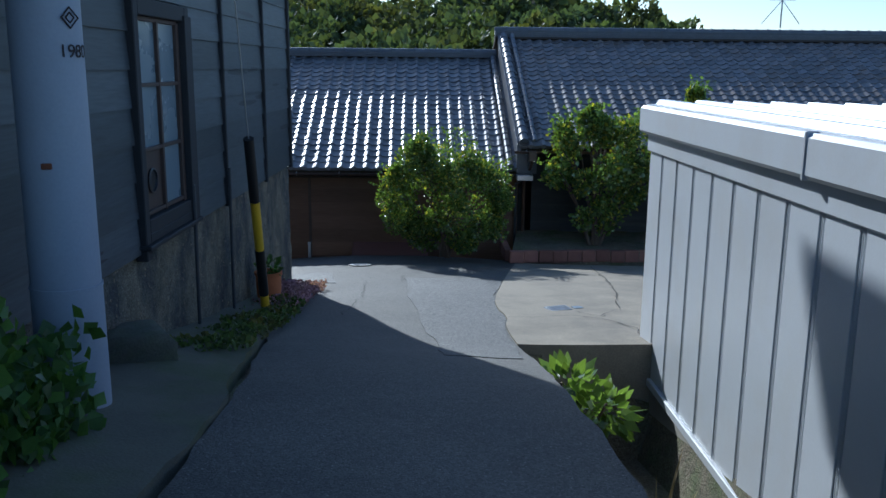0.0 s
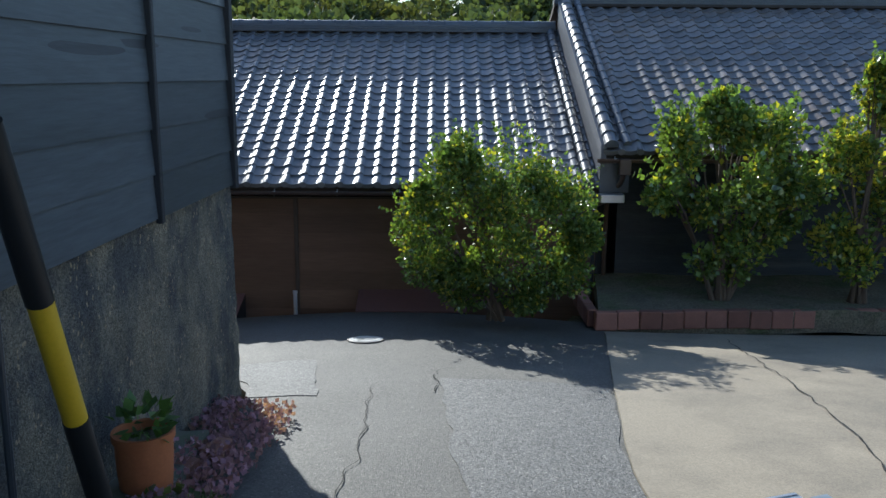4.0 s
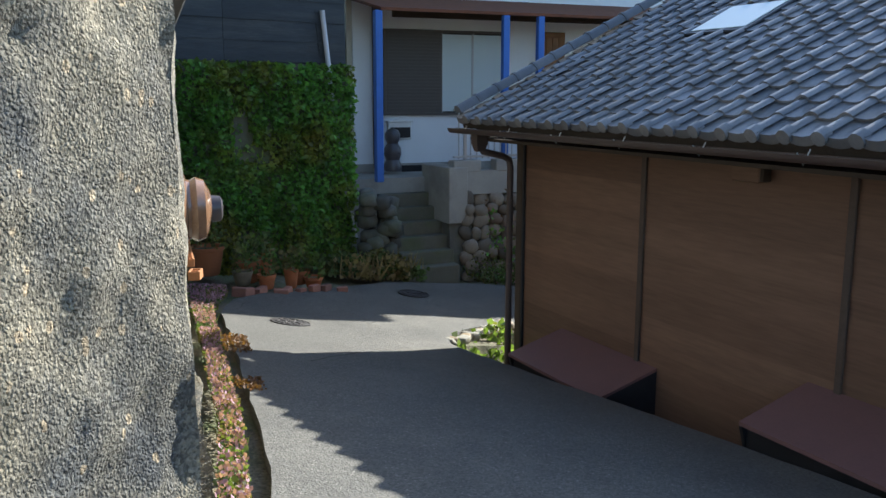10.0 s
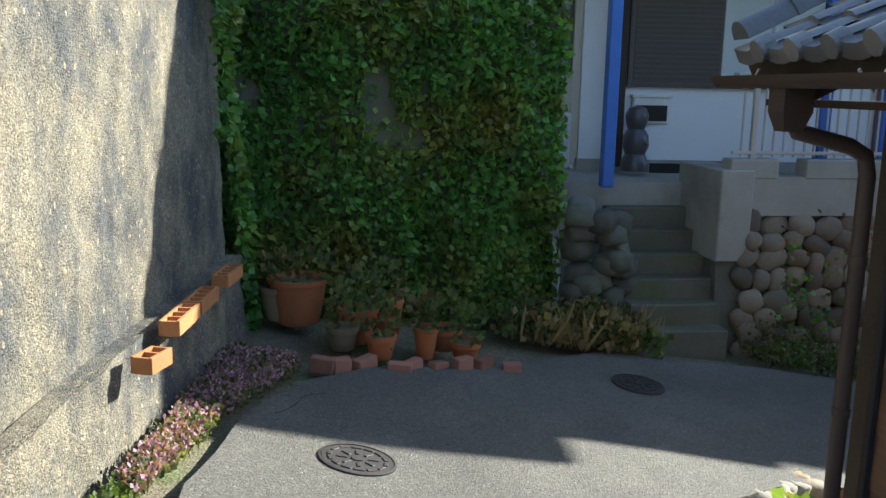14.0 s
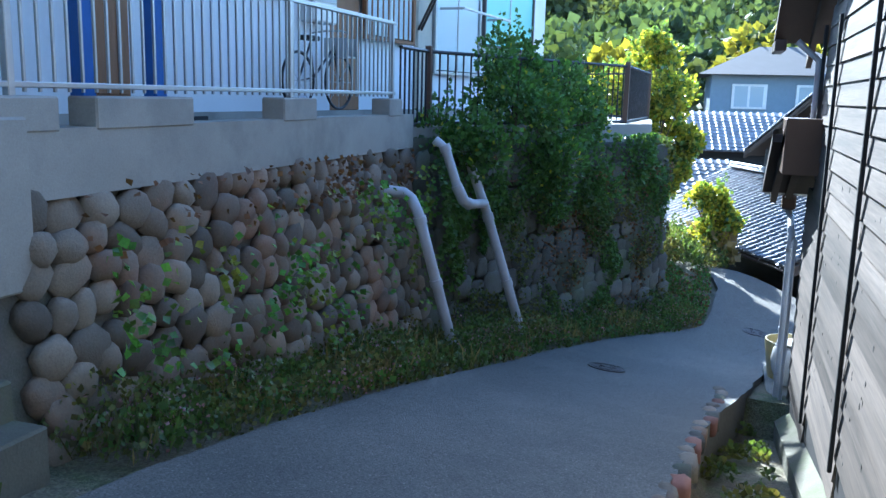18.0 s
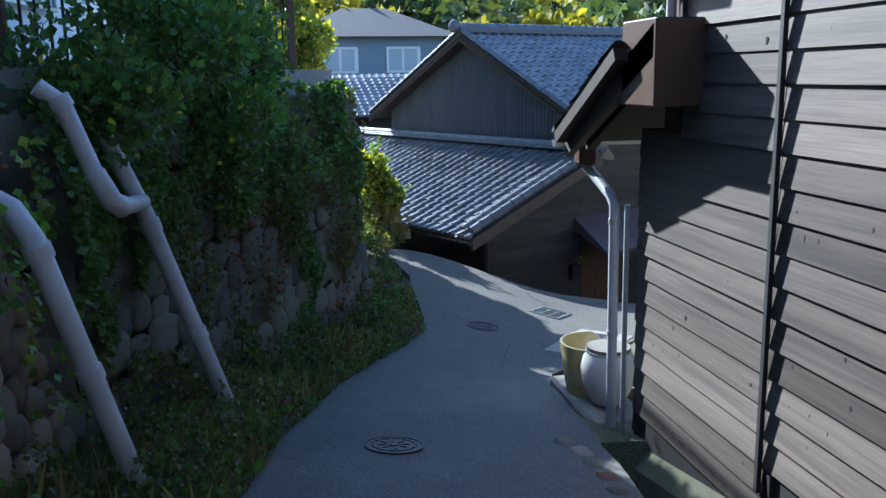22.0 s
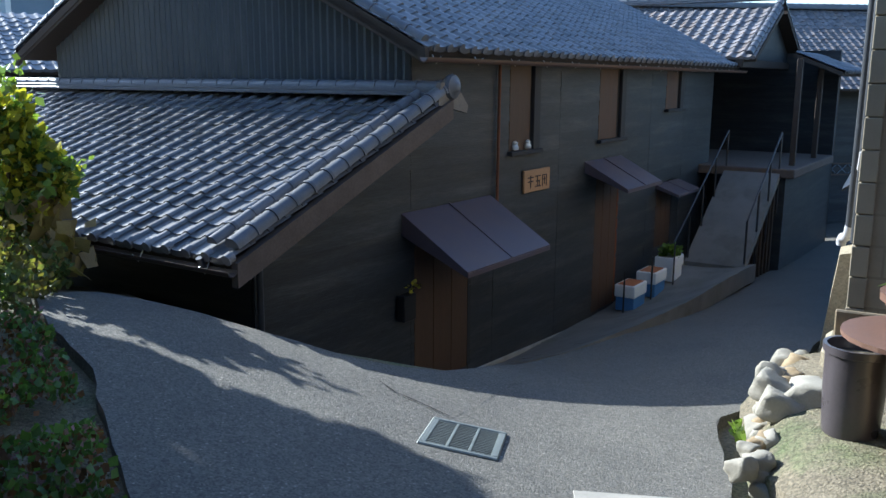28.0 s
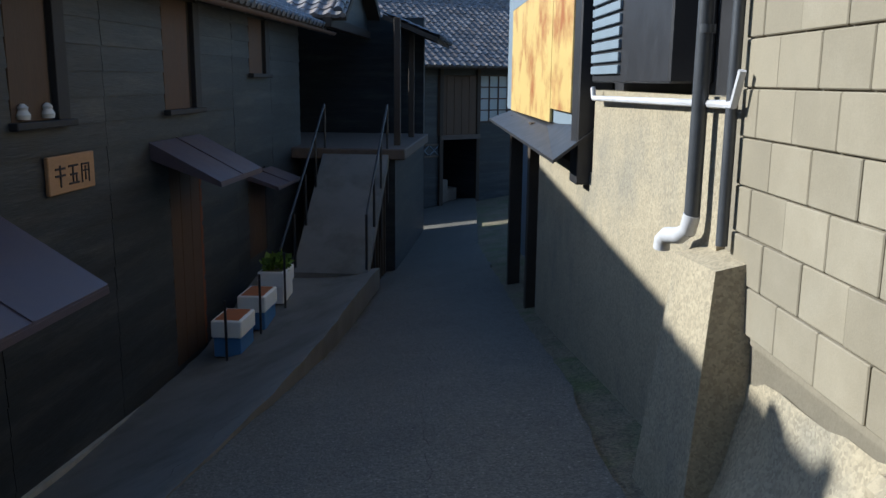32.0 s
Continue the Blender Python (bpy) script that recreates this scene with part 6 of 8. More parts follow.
# ---- block-walled house on the other side ----
DM = wall_frame(-5.03, 32.33, 212)
house_d = thing("house", "house with concrete block and rendered walls beside the lane", "house")
part("wall", MB().box(-1.95, 0, .03, 4, -5.3, .5), MORTAR, house_d, m=DM)
d_blocks = part("block_wall", MB().box(-1.95, -.0, .02, .03, -5.0, .4), MORTAR, house_d, m=DM)
blk = MB().cbox(0, .364, -.012, .1, 0, .21, .005).mesh("block", BLOCK)
half = MB().cbox(0, .18, -.012, .1, 0, .21, .005).mesh("block", BLOCK)
for r in range(14):
    z = -4.96 + .2175 * r
    x = -1.81 if r % 2 else -1.625
    if not r % 2:
        part("block", half, None, d_blocks, m=DM @ Matrix.Translation((-1.81, .012, z)))
    while x < -.05:
        if x + .37 > 0.06:
            part("block", half, None, d_blocks, m=DM @ Matrix.Translation((x, .012, z)))
        else:
            part("block", blk, None, d_blocks, m=DM @ Matrix.Translation((x, .012 + random.uniform(-.004, .004), z)))
        x += .37
DS = DM @ pose(0, 0, 0, 0, 0, 90)
part("wall", MB().box(0.03, 4, .03, 1.9, -5.3, -3.3).box(.03, .5, .03, 1.9, -3.3, .5), MORTAR, house_d, m=DS)
d_side = part("block_wall", MB().box(.02, 4, .02, .03, -5.0, -3.4), MORTAR, house_d, m=DS)
for r in range(7):
    z = -4.96 + .2175 * r
    x = 0.02 if r % 2 else -.165
    while x < 3.8:
        if x < 0:
            part("block", half, None, d_side, m=DS @ Matrix.Translation((.02, .012, z)))
        else:
            part("block", blk, None, d_side, m=DS @ Matrix.Translation((x, .012, z)))
        x += .37
# near-black panel paints the unlit depth behind the frame
part("wall", MB().box(.5, 4, .12, .2, -3.3, .5), DEPTH_SHADE, house_d, m=DS)
part("window_frame", MB().cbox(.42, .56, .0, .14, -3.3, .5, .01).cbox(.4, 4, .0, .14, -3.42, -3.3, .01), WIN_WOOD, house_d, m=DS)
part("concrete_wall", MB().box(-4.98, -1.95, -.02, 3, -7.0, -3.92).box(-8.1, -4.98, -.02, 3, -8.2, -4.6), CONC_D, house_d, m=DM)
part("recess_wall", MB().box(-14, -8.1, .5, 3, -8.2, -4.3), PALE_BLUE, house_d, m=DM)
part("pier", MB().add([(-2.12, -.16, -4.7), (-1.6, -.14, -4.68), (-1.6, .1, -4.62), (-2.12, .1, -4.62), (-2.3, -.3, -6.2), (-1.45, -.3, -6.2), (-1.45, .1, -6.2), (-2.3, .1, -6.2)],
                      [(0, 1, 2, 3), (4, 7, 6, 5), (0, 4, 5, 1), (1, 5, 6, 2), (2, 6, 7, 3), (3, 7, 4, 0)]), CONC_D, house_d, m=DM)
part("upper_wall", MB().box(-5.2, -1.95, .15, 3, -3.95, .5), DARK_METAL, house_d, m=DM)
wbx = part("window_box", MB().cbox(-4.75, -2.65, -.1, .15, -3.86, -1.5, .012), DARK_METAL, house_d, m=DM)
for k in range(26):
    part("louvre", MB().cbox(-4.7, -3.8, -.125, -.1, -3.8 + .085 * k, -3.74 + .085 * k, .004), PALE_BLUE, wbx, m=DM)
part("side_board", MB().cbox(-5.38, -5.08, -.14, .15, -4.71, .5, .012), DARK_METAL, house_d, m=DM)
dp = downpipe(house_d, [DM @ Vector(p) for p in ((-2.1, -.08, .4), (-2.1, -.1, -4.5), (-2.13, -.11, -4.6))], .04, PIPE_DARK, [(DM @ Vector((-2.1, -.09, -3.6)), 0)])
part("elbow", MB().tube([DM @ Vector(p) for p in ((-2.1, -.1, -4.5), (-2.12, -.11, -4.58), (-2.18, -.13, -4.62), (-2.3, -.16, -4.64), (-2.34, -.17, -4.67), (-2.35, -.17, -4.72))], .044, 12), PVC, dp, "pale grey elbow", smooth=True)
downpipe(house_d, [DM @ Vector(p) for p in ((-1.8, -.04, .4), (-1.8, -.05, -4.6))], .028, PIPE_DARK)
part("conduit", MB().tube([DM @ Vector(p) for p in ((-4.7, -.1, -3.9), (-4.65, -.1, -3.98), (-1.75, -.06, -3.95), (-1.7, -.05, -3.8))], .02, 8), PVC, house_d, smooth=True)
part("canopy", MB().add([(-5.05, -.34, -4.5), (-11.6, -.34, -4.44), (-11.6, .5, -4.12), (-5.05, .05, -4.2), (-5.05, -.34, -4.53), (-11.6, -.34, -4.47), (-11.6, .5, -4.15), (-5.05, .05, -4.23)],
                        [(0, 1, 2, 3), (4, 7, 6, 5), (0, 4, 5, 1), (2, 6, 7, 3), (0, 3, 7, 4), (1, 5, 6, 2)]), DARK_METAL, house_d, m=DM)
for x in (-10.6, -8.5):
    part("canopy_post", MB().cbox(x - .09, x + .09, -.1, .08, -8, -4.35, .01), TIMBER, house_d, m=DM)
house_g = thing("house", "shed with rusted yellow sheet-metal cladding", "shed")
part("sheet", MB().cbox(-11.5, -7.5, -.01, .02, -4.3, -2.78, .004).cbox(-7.46, -6.2, -.01, .02, -4.15, -2.78, .004), RUST, house_g, "yellow sheet metal with brown rust", m=DM)
part("body", MB().box(-12.5, -5.4, .035, 3, -4.3, -1.5), PALE_BLUE, house_g, m=DM)
rib = [(-11.5 + .05 * k, .008 * (k % 2)) for k in range(108)]
part("corrugated_sheet", MB().slabz([(x, -.01 - d) for x, d in rib] + [(x, .03) for x, d in rib[::-1]], -2.8, -1.5), PALE_BLUE, house_g, m=DM)

# ---- white steel shed ----
shed = thing("shed", "white ribbed steel storage shed with a flat seamed roof", "shed")
part("wall", MB().box(2.45, 6.2, -3.0, 8.75, -1.75, .84), SHED_WHITE, shed)
y = 8.74
while y > -2.6:
    part("wall_panel", MB().cbox(2.425, 2.45, y - .415, y - .004, -1.6, .83, .006), SHED_WHITE, shed)
    part("rib", MB().cbox(2.432, 2.45, y - .434, y - .424, -1.6, .83, .003).cbox(2.432, 2.45, y - .456, y - .444, -1.6, .83, .003), SHED_WHITE, shed)
    y -= .478
part("fascia", MB().cbox(2.33, 2.46, -3.1, 8.9, .86, 1.14, .03), SHED_WHITE, shed)
part("trim", MB().cbox(2.4, 2.47, -3.0, 8.78, .68, .86, .01), SHED_WHITE, shed)
part("fascia", MB().cbox(2.46, 6.3, 8.78, 8.9, .86, 1.14, .03), SHED_WHITE, shed)
roofm = pose(2.4, 0, 1.15, 0, 0.6, 0)
part("roof", MB().box(0, 3.9, -3.1, 8.9, -.03, 0, roofm), SHED_WHITE, shed)
for k in range(10):
    part("seam", MB().prism([(.08 + .39 * k, 0), (.11 + .39 * k, .05), (.2 + .39 * k, .05), (.23 + .39 * k, 0)], -3.05, 8.85, roofm), SHED_WHITE, shed)
part("gutter_joint", MB().cbox(2.322, 2.47, 5.04, 5.07, .855, 1.15, .006), PVC, shed)
part("sill", MB().cbox(2.39, 2.46, -3.0, 8.76, -1.68, -1.6, .006), SHED_WHITE, shed)
part("foundation", MB().box(2.43, 6.2, -3.0, 8.74, -2.6, -1.66), CONC, shed)
# ---- utility pole and guy wire ----
pole = thing("utility_pole", "grey concrete utility pole beside the lane", "utility pole", pose(-1.84, 4.48, 0))
part("shaft", MB().tube([(0, 0, -.8), (0, 0, .35), (0, 0, .352), (0, 0, 9)], [.185, .18, .176, .15], 28), POLE_GREY, pole, smooth=True)
part("band", MB().tube([(0, 0, .345), (0, 0, .36)], .184, 28), POLE_GREY, pole)
for k, ch in enumerate("1980"):
    txt = bpy.data.curves.new("digit", "FONT")
    txt.body, txt.size, txt.align_x, txt.extrude = ch, .09, "CENTER", .001
    txt.materials.append(INK)
    ang = radians(-67.7 + 24 + 14.5 * k)
    ob = new("digit", txt)
    ob.parent = pole
    ob.matrix_basis = Matrix.Rotation(ang + math.pi / 2, 4, "Z") @ Matrix.Translation((0, -.1775, 1.53)) @ Matrix.Rotation(math.pi / 2, 4, "X")
part("mark", MB().tube([(-.05, 0, 0), (0, 0, .05), (.05, 0, 0), (0, 0, -.05), (-.05, 0, 0)], .005, 5).tube([(-.025, 0, 0), (.0, 0, .025), (.025, 0, 0), (0, 0, -.025), (-.025, 0, 0)], .004, 5), INK, pole,
     m=placed(pole) @ Matrix.Rotation(radians(-67.7 + 40 + 90), 4, "Z") @ Matrix.Translation((0, -.176, 1.72)))
part("plate", MB().cbox(-.025, .025, -.01, .01, -.015, .015, .003), RUST_DARK, pole, m=placed(pole) @ Matrix.Rotation(radians(-67.7 - 15 + 90), 4, "Z") @ Matrix.Translation((0, -.18, 1.0)))
guy = thing("guy_wire", "steel guy wire in a yellow and black guard tube", "guy wire")
g0, g1 = Vector((-1.71, 9.68, -1.42)), Vector((-1.66, 8.72, .78))
for q0, q1, r, mt in ((0, .17, .05, YELLOW), (.17, .43, .054, BLACK), (.43, .69, .05, YELLOW), (.69, 1.0, .054, BLACK)):
    part("guard_band", MB().tube([g0.lerp(g1, q0), g0.lerp(g1, q1)], r, 14), mt, guy, smooth=True)
part("wire", MB().tube([g0, g0 + (g1 - g0) * 4.2], .006, 6), STEEL, guy)

# ---- pots, covers and other small things ----
def pot(x, y, z, r, h, material, label, taper=.72, rim=.03, soil=True, name="flower_pot", cat="flower pot", tilt=(0, 0), group=""):
    t = thing(name, label, cat, pose(x, y, z, tilt[0], tilt[1], random.uniform(0, 360)), group)
    prof = [(r * taper * .9, 0), (r * taper, .01), (r * (taper + 1) / 2 * 1.02, h * .5), (r * .97, h - rim * 1.6), (r * 1.05, h - rim * 1.4), (r * 1.06, h), (r * .94, h), (r * .9, h - .02), (r * .86, h * .75)]
    part("body", MB().lathe(prof, 22), material, t, smooth=True)
    if soil:
        part("soil", MB().lathe([(r * .9, h * .8), (r * .9, h * .86), (.02, h * .89)], 14), EARTH, t)
    return t


def blades(t, r, h, n, length, material, width=.1, droop=.6, name="leaves"):
    """Long leaves that arch out of a pot."""
    mb = MB()
    for _ in range(n):
        a = random.uniform(0, 2 * math.pi)
        d = Vector((math.cos(a), math.sin(a), 0))
        s = Vector((-d.y, d.x, 0))
        ln = length * random.uniform(.6, 1.1)
        w = width * ln * .5
        base = Vector((random.uniform(-.4, .4) * r, random.uniform(-.4, .4) * r, h))
        pts = []
        for k in range(5):
            q = k / 4
            p = base + d * ln * q * .8 + Vector((0, 0, ln * (q * .9 - droop * q * q)))
            ww = w * (math.sin(math.pi * (.12 + .88 * q)) + .05)
            pts += [p - s * ww, p + Vector((0, 0, -ww * .4)), p + s * ww]
        k0 = len(mb.v)
        mb.v += [tuple(p) for p in pts]
        for k in range(4):
            a0 = k0 + 3 * k
            mb.f += [(a0, a0 + 1, a0 + 4, a0 + 3), (a0 + 1, a0 + 2, a0 + 5, a0 + 4)]
    return part(name, mb, material, t, smooth=True, fix=False)


def cover(x, y, r, material, label, white=False):
    """A round iron cover flush with the lane, with a raised pattern."""
    n1 = Vector((gz(x - .3, y) - gz(x + .3, y), gz(x, y - .3) - gz(x, y + .3), .6)).normalized()
    m = Matrix.Translation((x, y, gz(x, y) + .006)) @ Vector((0, 0, 1)).rotation_difference(n1).to_matrix().to_4x4()
    t = thing("manhole_cover", label, "manhole cover", m)
    part("ring", MB().lathe([(r, -.03), (r, .006), (r * .93, .008), (r * .93, -.02)], 32), IRON, t)
    part("lid", MB().lathe([(r * .91, -.03), (r * .91, .004), (.01, .004)], 32), material, t)
    mb = MB()
    for k in range(14):
        a = 2 * math.pi * k / 14
        mb.cbox(-.012, .012, -.03, .03, .004, .011, .003, Matrix.Rotation(a, 4, "Z") @ Matrix.Translation((r * .72, 0, 0)))
    for k in range(8):
        a = 2 * math.pi * k / 8
        mb.cbox(-.03, .03, -.01, .01, .004, .011, .003, Matrix.Rotation(a, 4, "Z") @ Matrix.Translation((r * .4, 0, 0)))
    mb.lathe([(.04, .004), (.04, .011), (.01, .011)], 10)
    part("pattern", mb, material, t)
    return t


cover(-.98, 15.5, .22, MH_WHITE, "round pale worn steel manhole cover in the asphalt")
cover(2.91, 15.53, .19, MH_WHITE, "round pale steel cover in the concrete slab")
cover(-9.75, 16.46, .23, IRON, "round patterned cast-iron manhole cover")
cover(-11.84, 18.93, .23, IRON, "round patterned cast-iron manhole cover")
cover(-10.9, 26.8, .22, IRON, "round worn manhole cover in shade")
cover(-9.04, 31.87, .22, IRON, "round manhole cover at the bend of the lane")


def grate(x, y, deg, w, l, frame, label):
    z = gz(x, y)
    n1 = Vector((gz(x - .3, y) - gz(x + .3, y), gz(x, y - .3) - gz(x, y + .3), .6)).normalized()
    m = Matrix.Translation((x, y, z + .004)) @ Vector((0, 0, 1)).rotation_difference(n1).to_matrix().to_4x4() @ Matrix.Rotation(radians(deg), 4, "Z")
    t = thing("drain_grate", label, "drain grate", m)
    # shallow black plate, the pit's shade is in its colour
    part("pit", MB().box(-w / 2, w / 2, -l / 2, l / 2, -.02, .002), DEPTH_SHADE, t)
    f = frame
    for x0, x1, y0, y1 in ((-w / 2 - f, w / 2 + f, -l / 2 - f, -l / 2), (-w / 2 - f, w / 2 + f, l / 2, l / 2 + f), (-w / 2 - f, -w / 2, -l / 2, l / 2), (w / 2, w / 2 + f, -l / 2, l / 2)):
        part("frame", MB().cbox(x0, x1, y0, y1, -.1, .014, .008), CONC if f > .05 else GRATE, t)
    for i in range(int(l / .03)):
        a = -l / 2 + .03 * (i + .5)
        part("bar", MB().box(-w / 2, w / 2, a - .004, a + .004, -.02, .01), GRATE, t)
    for i in range(4):
        a = -w / 2 + w * i / 3
        part("cross_bar", MB().cbox(a - .009, a + .009, -l / 2, l / 2, -.02, .013, .002), GRATE, t)
    return t


grate(-7.73, 31.24, -35, .42, 1.42, .17, "steel drain grate in a concrete frame with moss on it")
grate(-7.72, 33.03, -41, .42, .46, .04, "square steel drain grate in the asphalt")
# lids over the cellar lights
for x0, x1, zt, zf in ((-7.9, -6.38, -2.79, -2.98), (-4.74, -3.12, -2.41, -2.6), (-1.35, .3, -2.34, -2.5)):
    h = thing("cellar_hatch", "red-brown sheet-metal hatch sloping from the brown wall", "hatch")
    part("lid", MB().prism([(18.88, zt), (18.22, zf), (18.22, zf - .03), (18.88, zt - .03)], x0, x1, Matrix(((0, 1, 0, 0), (1, 0, 0, 0), (0, 0, 1, 0), (0, 0, 0, 1)))), HATCH, h)
    for x in (x0, x1 - .03):
        part("side", MB().prism([(18.88, zt - .03), (18.22, zf - .03), (18.3, zf - .3), (18.88, zt - .5)], x, x + .03, Matrix(((0, 1, 0, 0), (1, 0, 0, 0), (0, 0, 1, 0), (0, 0, 0, 1)))), DARK_METAL, h)
    part("front", MB().box(x0 + .03, x1 - .03, 18.27, 18.3, zf - .35, zf - .04), DARK_METAL, h)
stub = thing("vent_stub", "short pale plastic pipe in front of the brown wall", "pipe")
part("pipe", MB().tube([(-2.3, 18.62, -3.2), (-2.3, 18.62, -2.32)], .03, 12), PVC, stub, smooth=True)
part("cap", MB().tube([(-2.3, 18.62, -2.34), (-2.3, 18.62, -2.3)], .036, 12), PVC, stub, smooth=True)
# brick edging of the planting bed
edging = thing("brick_edging", "low edging of weathered red bricks round the planting bed", "brick edging")
ebr = MB().cbox(0, .28, 0, .13, 0, .24, .012).mesh("brick", BRICK)
for k in range(20):
    x = 1.9 + .29 * k
    part("brick", ebr, None, edging, m=pose(x, 16.52 + .012 * k, gz(2.5, 16.5) + .02 + random.uniform(-.01, .012), random.uniform(-2, 2), random.uniform(-2, 2), 2 + random.uniform(-3, 3)))
for k in range(4):
    part("brick", ebr, None, edging, m=pose(1.95, 16.7 + .29 * k, gz(2.5, 16.5) + .02, 0, random.uniform(-2, 2), 90 + random.uniform(-4, 4)))
bed = sheet("planting_bed", [(1.95, 16.6), (9, 16.7), (9, 18.8), (2.3, 18.8)], lambda x, y: -2.06 + .05 * noise.noise(Vector((x * 2, y * 2, 1))), .3, EARTH, .3, label="dark soil of a planting bed", category="planting bed", amp=0)


# hollow bricks on the footing
def hollow_brick(x, y, z, deg, ln):
    t = thing("hollow_brick", "orange hollow clay brick lying on the footing ledge", "brick", pose(x, y, z, 0, 0, deg), "bricks on the ledge")
    n = max(2, int(ln / .09))
    mb = MB().cbox(0, ln, 0, .022, 0, .09, .003).cbox(0, ln, .1, .122, 0, .09, .003).box(0, ln, .02, .1, 0, .02)
    for k in range(n + 1):
        a = (ln - .016) * k / n
        mb.box(a, a + .016, .02, .1, .02, .088)
    part("body", mb, BRICK_HOLLOW, t)


hollow_brick(-9.95, 15.47, -2.2, 172.5, .42)
hollow_brick(-10.4, 15.53, -2.2, 172.5, .42)
hollow_brick(-11.05, 15.62, -2.18, 170, .38)
hollow_brick(-9.4, 15.42, -2.24, 160, .2)
bell = thing("ceramic_fitting", "brown glazed ceramic pot set sideways into the concrete wall", "ceramic", pose(-5.0, 14.5, -.93, -90, 0, -7.5))
part("body", MB().lathe([(.19, -.05), (.22, 0), (.225, .04), (.2, .07), (.155, .085), (.15, .1), (.165, .13), (.15, .17), (.09, .2), (.06, .205)], 28), GLAZE_BROWN, bell, smooth=True)
part("neck", MB().lathe([(.06, .19), (.07, .2), (.065, .25), (.04, .26)], 18), CLAY_DARK, bell, smooth=True)
part("mortar", MB().lathe([(.25, -.06), (.24, -.01), (.2, .0)], 16), GLAZE_WHITE, bell, smooth=True)
# clay pots at the foot of the ivy
random.seed(5)
for x, y, r, h, mt in ((-12.42, 16.05, .25, .4, TERRACOTTA), (-12.1, 16.55, .17, .3, TERRACOTTA), (-12.3, 16.8, .15, .36, TERRACOTTA), (-11.85, 16.42, .13, .2, CLAY_OLD), (-11.9, 17.1, .1, .27, TERRACOTTA),
                       (-12.2, 17.3, .15, .2, TERRACOTTA), (-12.45, 15.9, .18, .3, CLAY_OLD), (-12.0, 17.45, .13, .16, TERRACOTTA), (-11.75, 16.72, .12, .2, TERRACOTTA)):
    t = pot(x, y, gz(x, y) + .01, r, h, mt, "orange terracotta flower pot with a straggly plant", group="pots by the ivy wall")
    part("plant", leaf_mesh("plant", *(lambda q: (q[0], q[1] + [0, 0, .6]))(blob_points(90, [(0, 0, h + .12)], [(r * 1.2, r * 1.2, .2)], .2)), .07, WEED), None, t, kind="stuff")
row = thing("brick_edging", "row of old bricks in front of the clay pots", "brick edging")
for k in range(9):
    x, y = -11.35 + -.06 * k, 16.15 + .2 * k
    part("brick", ebr, None, row, m=pose(x, y, gz(x, y) - .08 + random.uniform(0, .05), 0, random.uniform(-8, 8), 105 + random.uniform(-35, 35)) @ Matrix.Diagonal((random.uniform(.5, .8), .75, .5, 1)))
# pot, bricks and a rock beside the concrete base
p1 = pot(-1.78, 10.3, gz(-1.8, 10.3) + .06, .16, .4, TERRACOTTA, "tall terracotta pot with a succulent beside the wall", taper=.85)
part("succulent", leaf_mesh("succulent", *(lambda q: (q[0], q[1] + [0, 0, .5]))(blob_points(60, [(0, 0, .46)], [(.15, .15, .1)], .2)), .09, LEAF_DARK, width=.35), None, p1)
for x, y, dz in ((-1.72, 10.75, .0), (-1.6, 11.1, .02)):
    tagged(part("brick", MB().cbox(-.11, .11, -.06, .06, 0, .09, .01), BRICK, None, m=pose(x, y, gz(x, y) + .02 + dz, 0, 0, 70)), "loose red brick among flowers at the wall", "brick", "loose bricks")
rock = stone_mesh("rock", STONE_DARK, 50, 3, .38, .6)
tagged(part("rock", rock, None, None, m=pose(-1.95, 5.75, gz(-1.9, 5.8) + .17, 0, 0, 35) @ Matrix.Diagonal((.72, .5, .48, 1))), "broken lump of old concrete and stone", "rock")
kerb = sheet("verge", [(-2.5, 2.0), (-1.15, 2.0), (-1.12, 4.6), (-1.3, 6.4), (-1.5, 9.0), (-1.75, 11.5), (-2.2, 11.5), (-2.4, 6)], lambda x, y: gz(x, y) + .03 + .09 * smooth(-1.15, -1.9, x) + .03 * noise.noise(Vector((x * 3, y * 3, 0))), .2, CONC_MOSS, .3, label="broken mossy concrete verge along the house base", category="verge", amp=.06)
for x0, y0 in ((-2.03, 7.9), (-2.0, 9.3)):
    part("wall_pipe", MB().tube([(x0, y0, gz(x0, y0) - .1), (x0 + .01, y0, .42)], .018, 8), PIPE_DARK, house_a, smooth=True)

# ---- jars and pots at the corner ----
half_pot = thing("broken_jar", "broken yellow-glazed stoneware jar, open to one side", "jar", pose(-8.76, 28.4, gz(-8.8, 28.4) + .02, 0, 0, 40))
v, f, nn = [], [], 26
for s, (r, z) in enumerate(((.24, 0), (.27, .2), (.3, .45), (.31, .52), (.33, .52), (.33, .48), (.29, .2), (.26, 0))):
    for k in range(nn):
        a = math.pi * 1.62 * k / (nn - 1)
        dip = 0
        v.append((r * math.cos(a), r * math.sin(a), z * (1 - (.45 * smooth(.8, 1.0, k / (nn - 1)) + .35 * (1 - smooth(0, .12, k / (nn - 1)))) if z > .3 else 1)))
for s in range(7):
    f += [(s * nn + k, s * nn + k + 1, (s + 1) * nn + k + 1, (s + 1) * nn + k) for k in range(nn - 1)]
mbj = MB()
mbj.v, mbj.f = v, f
part("body", mbj, GLAZE_YELLOW, half_pot, smooth=True)
part("base", MB().lathe([(.25, .0), (.26, .02), (.02, .025)], 20), GLAZE_YELLOW, half_pot, m=placed(half_pot))
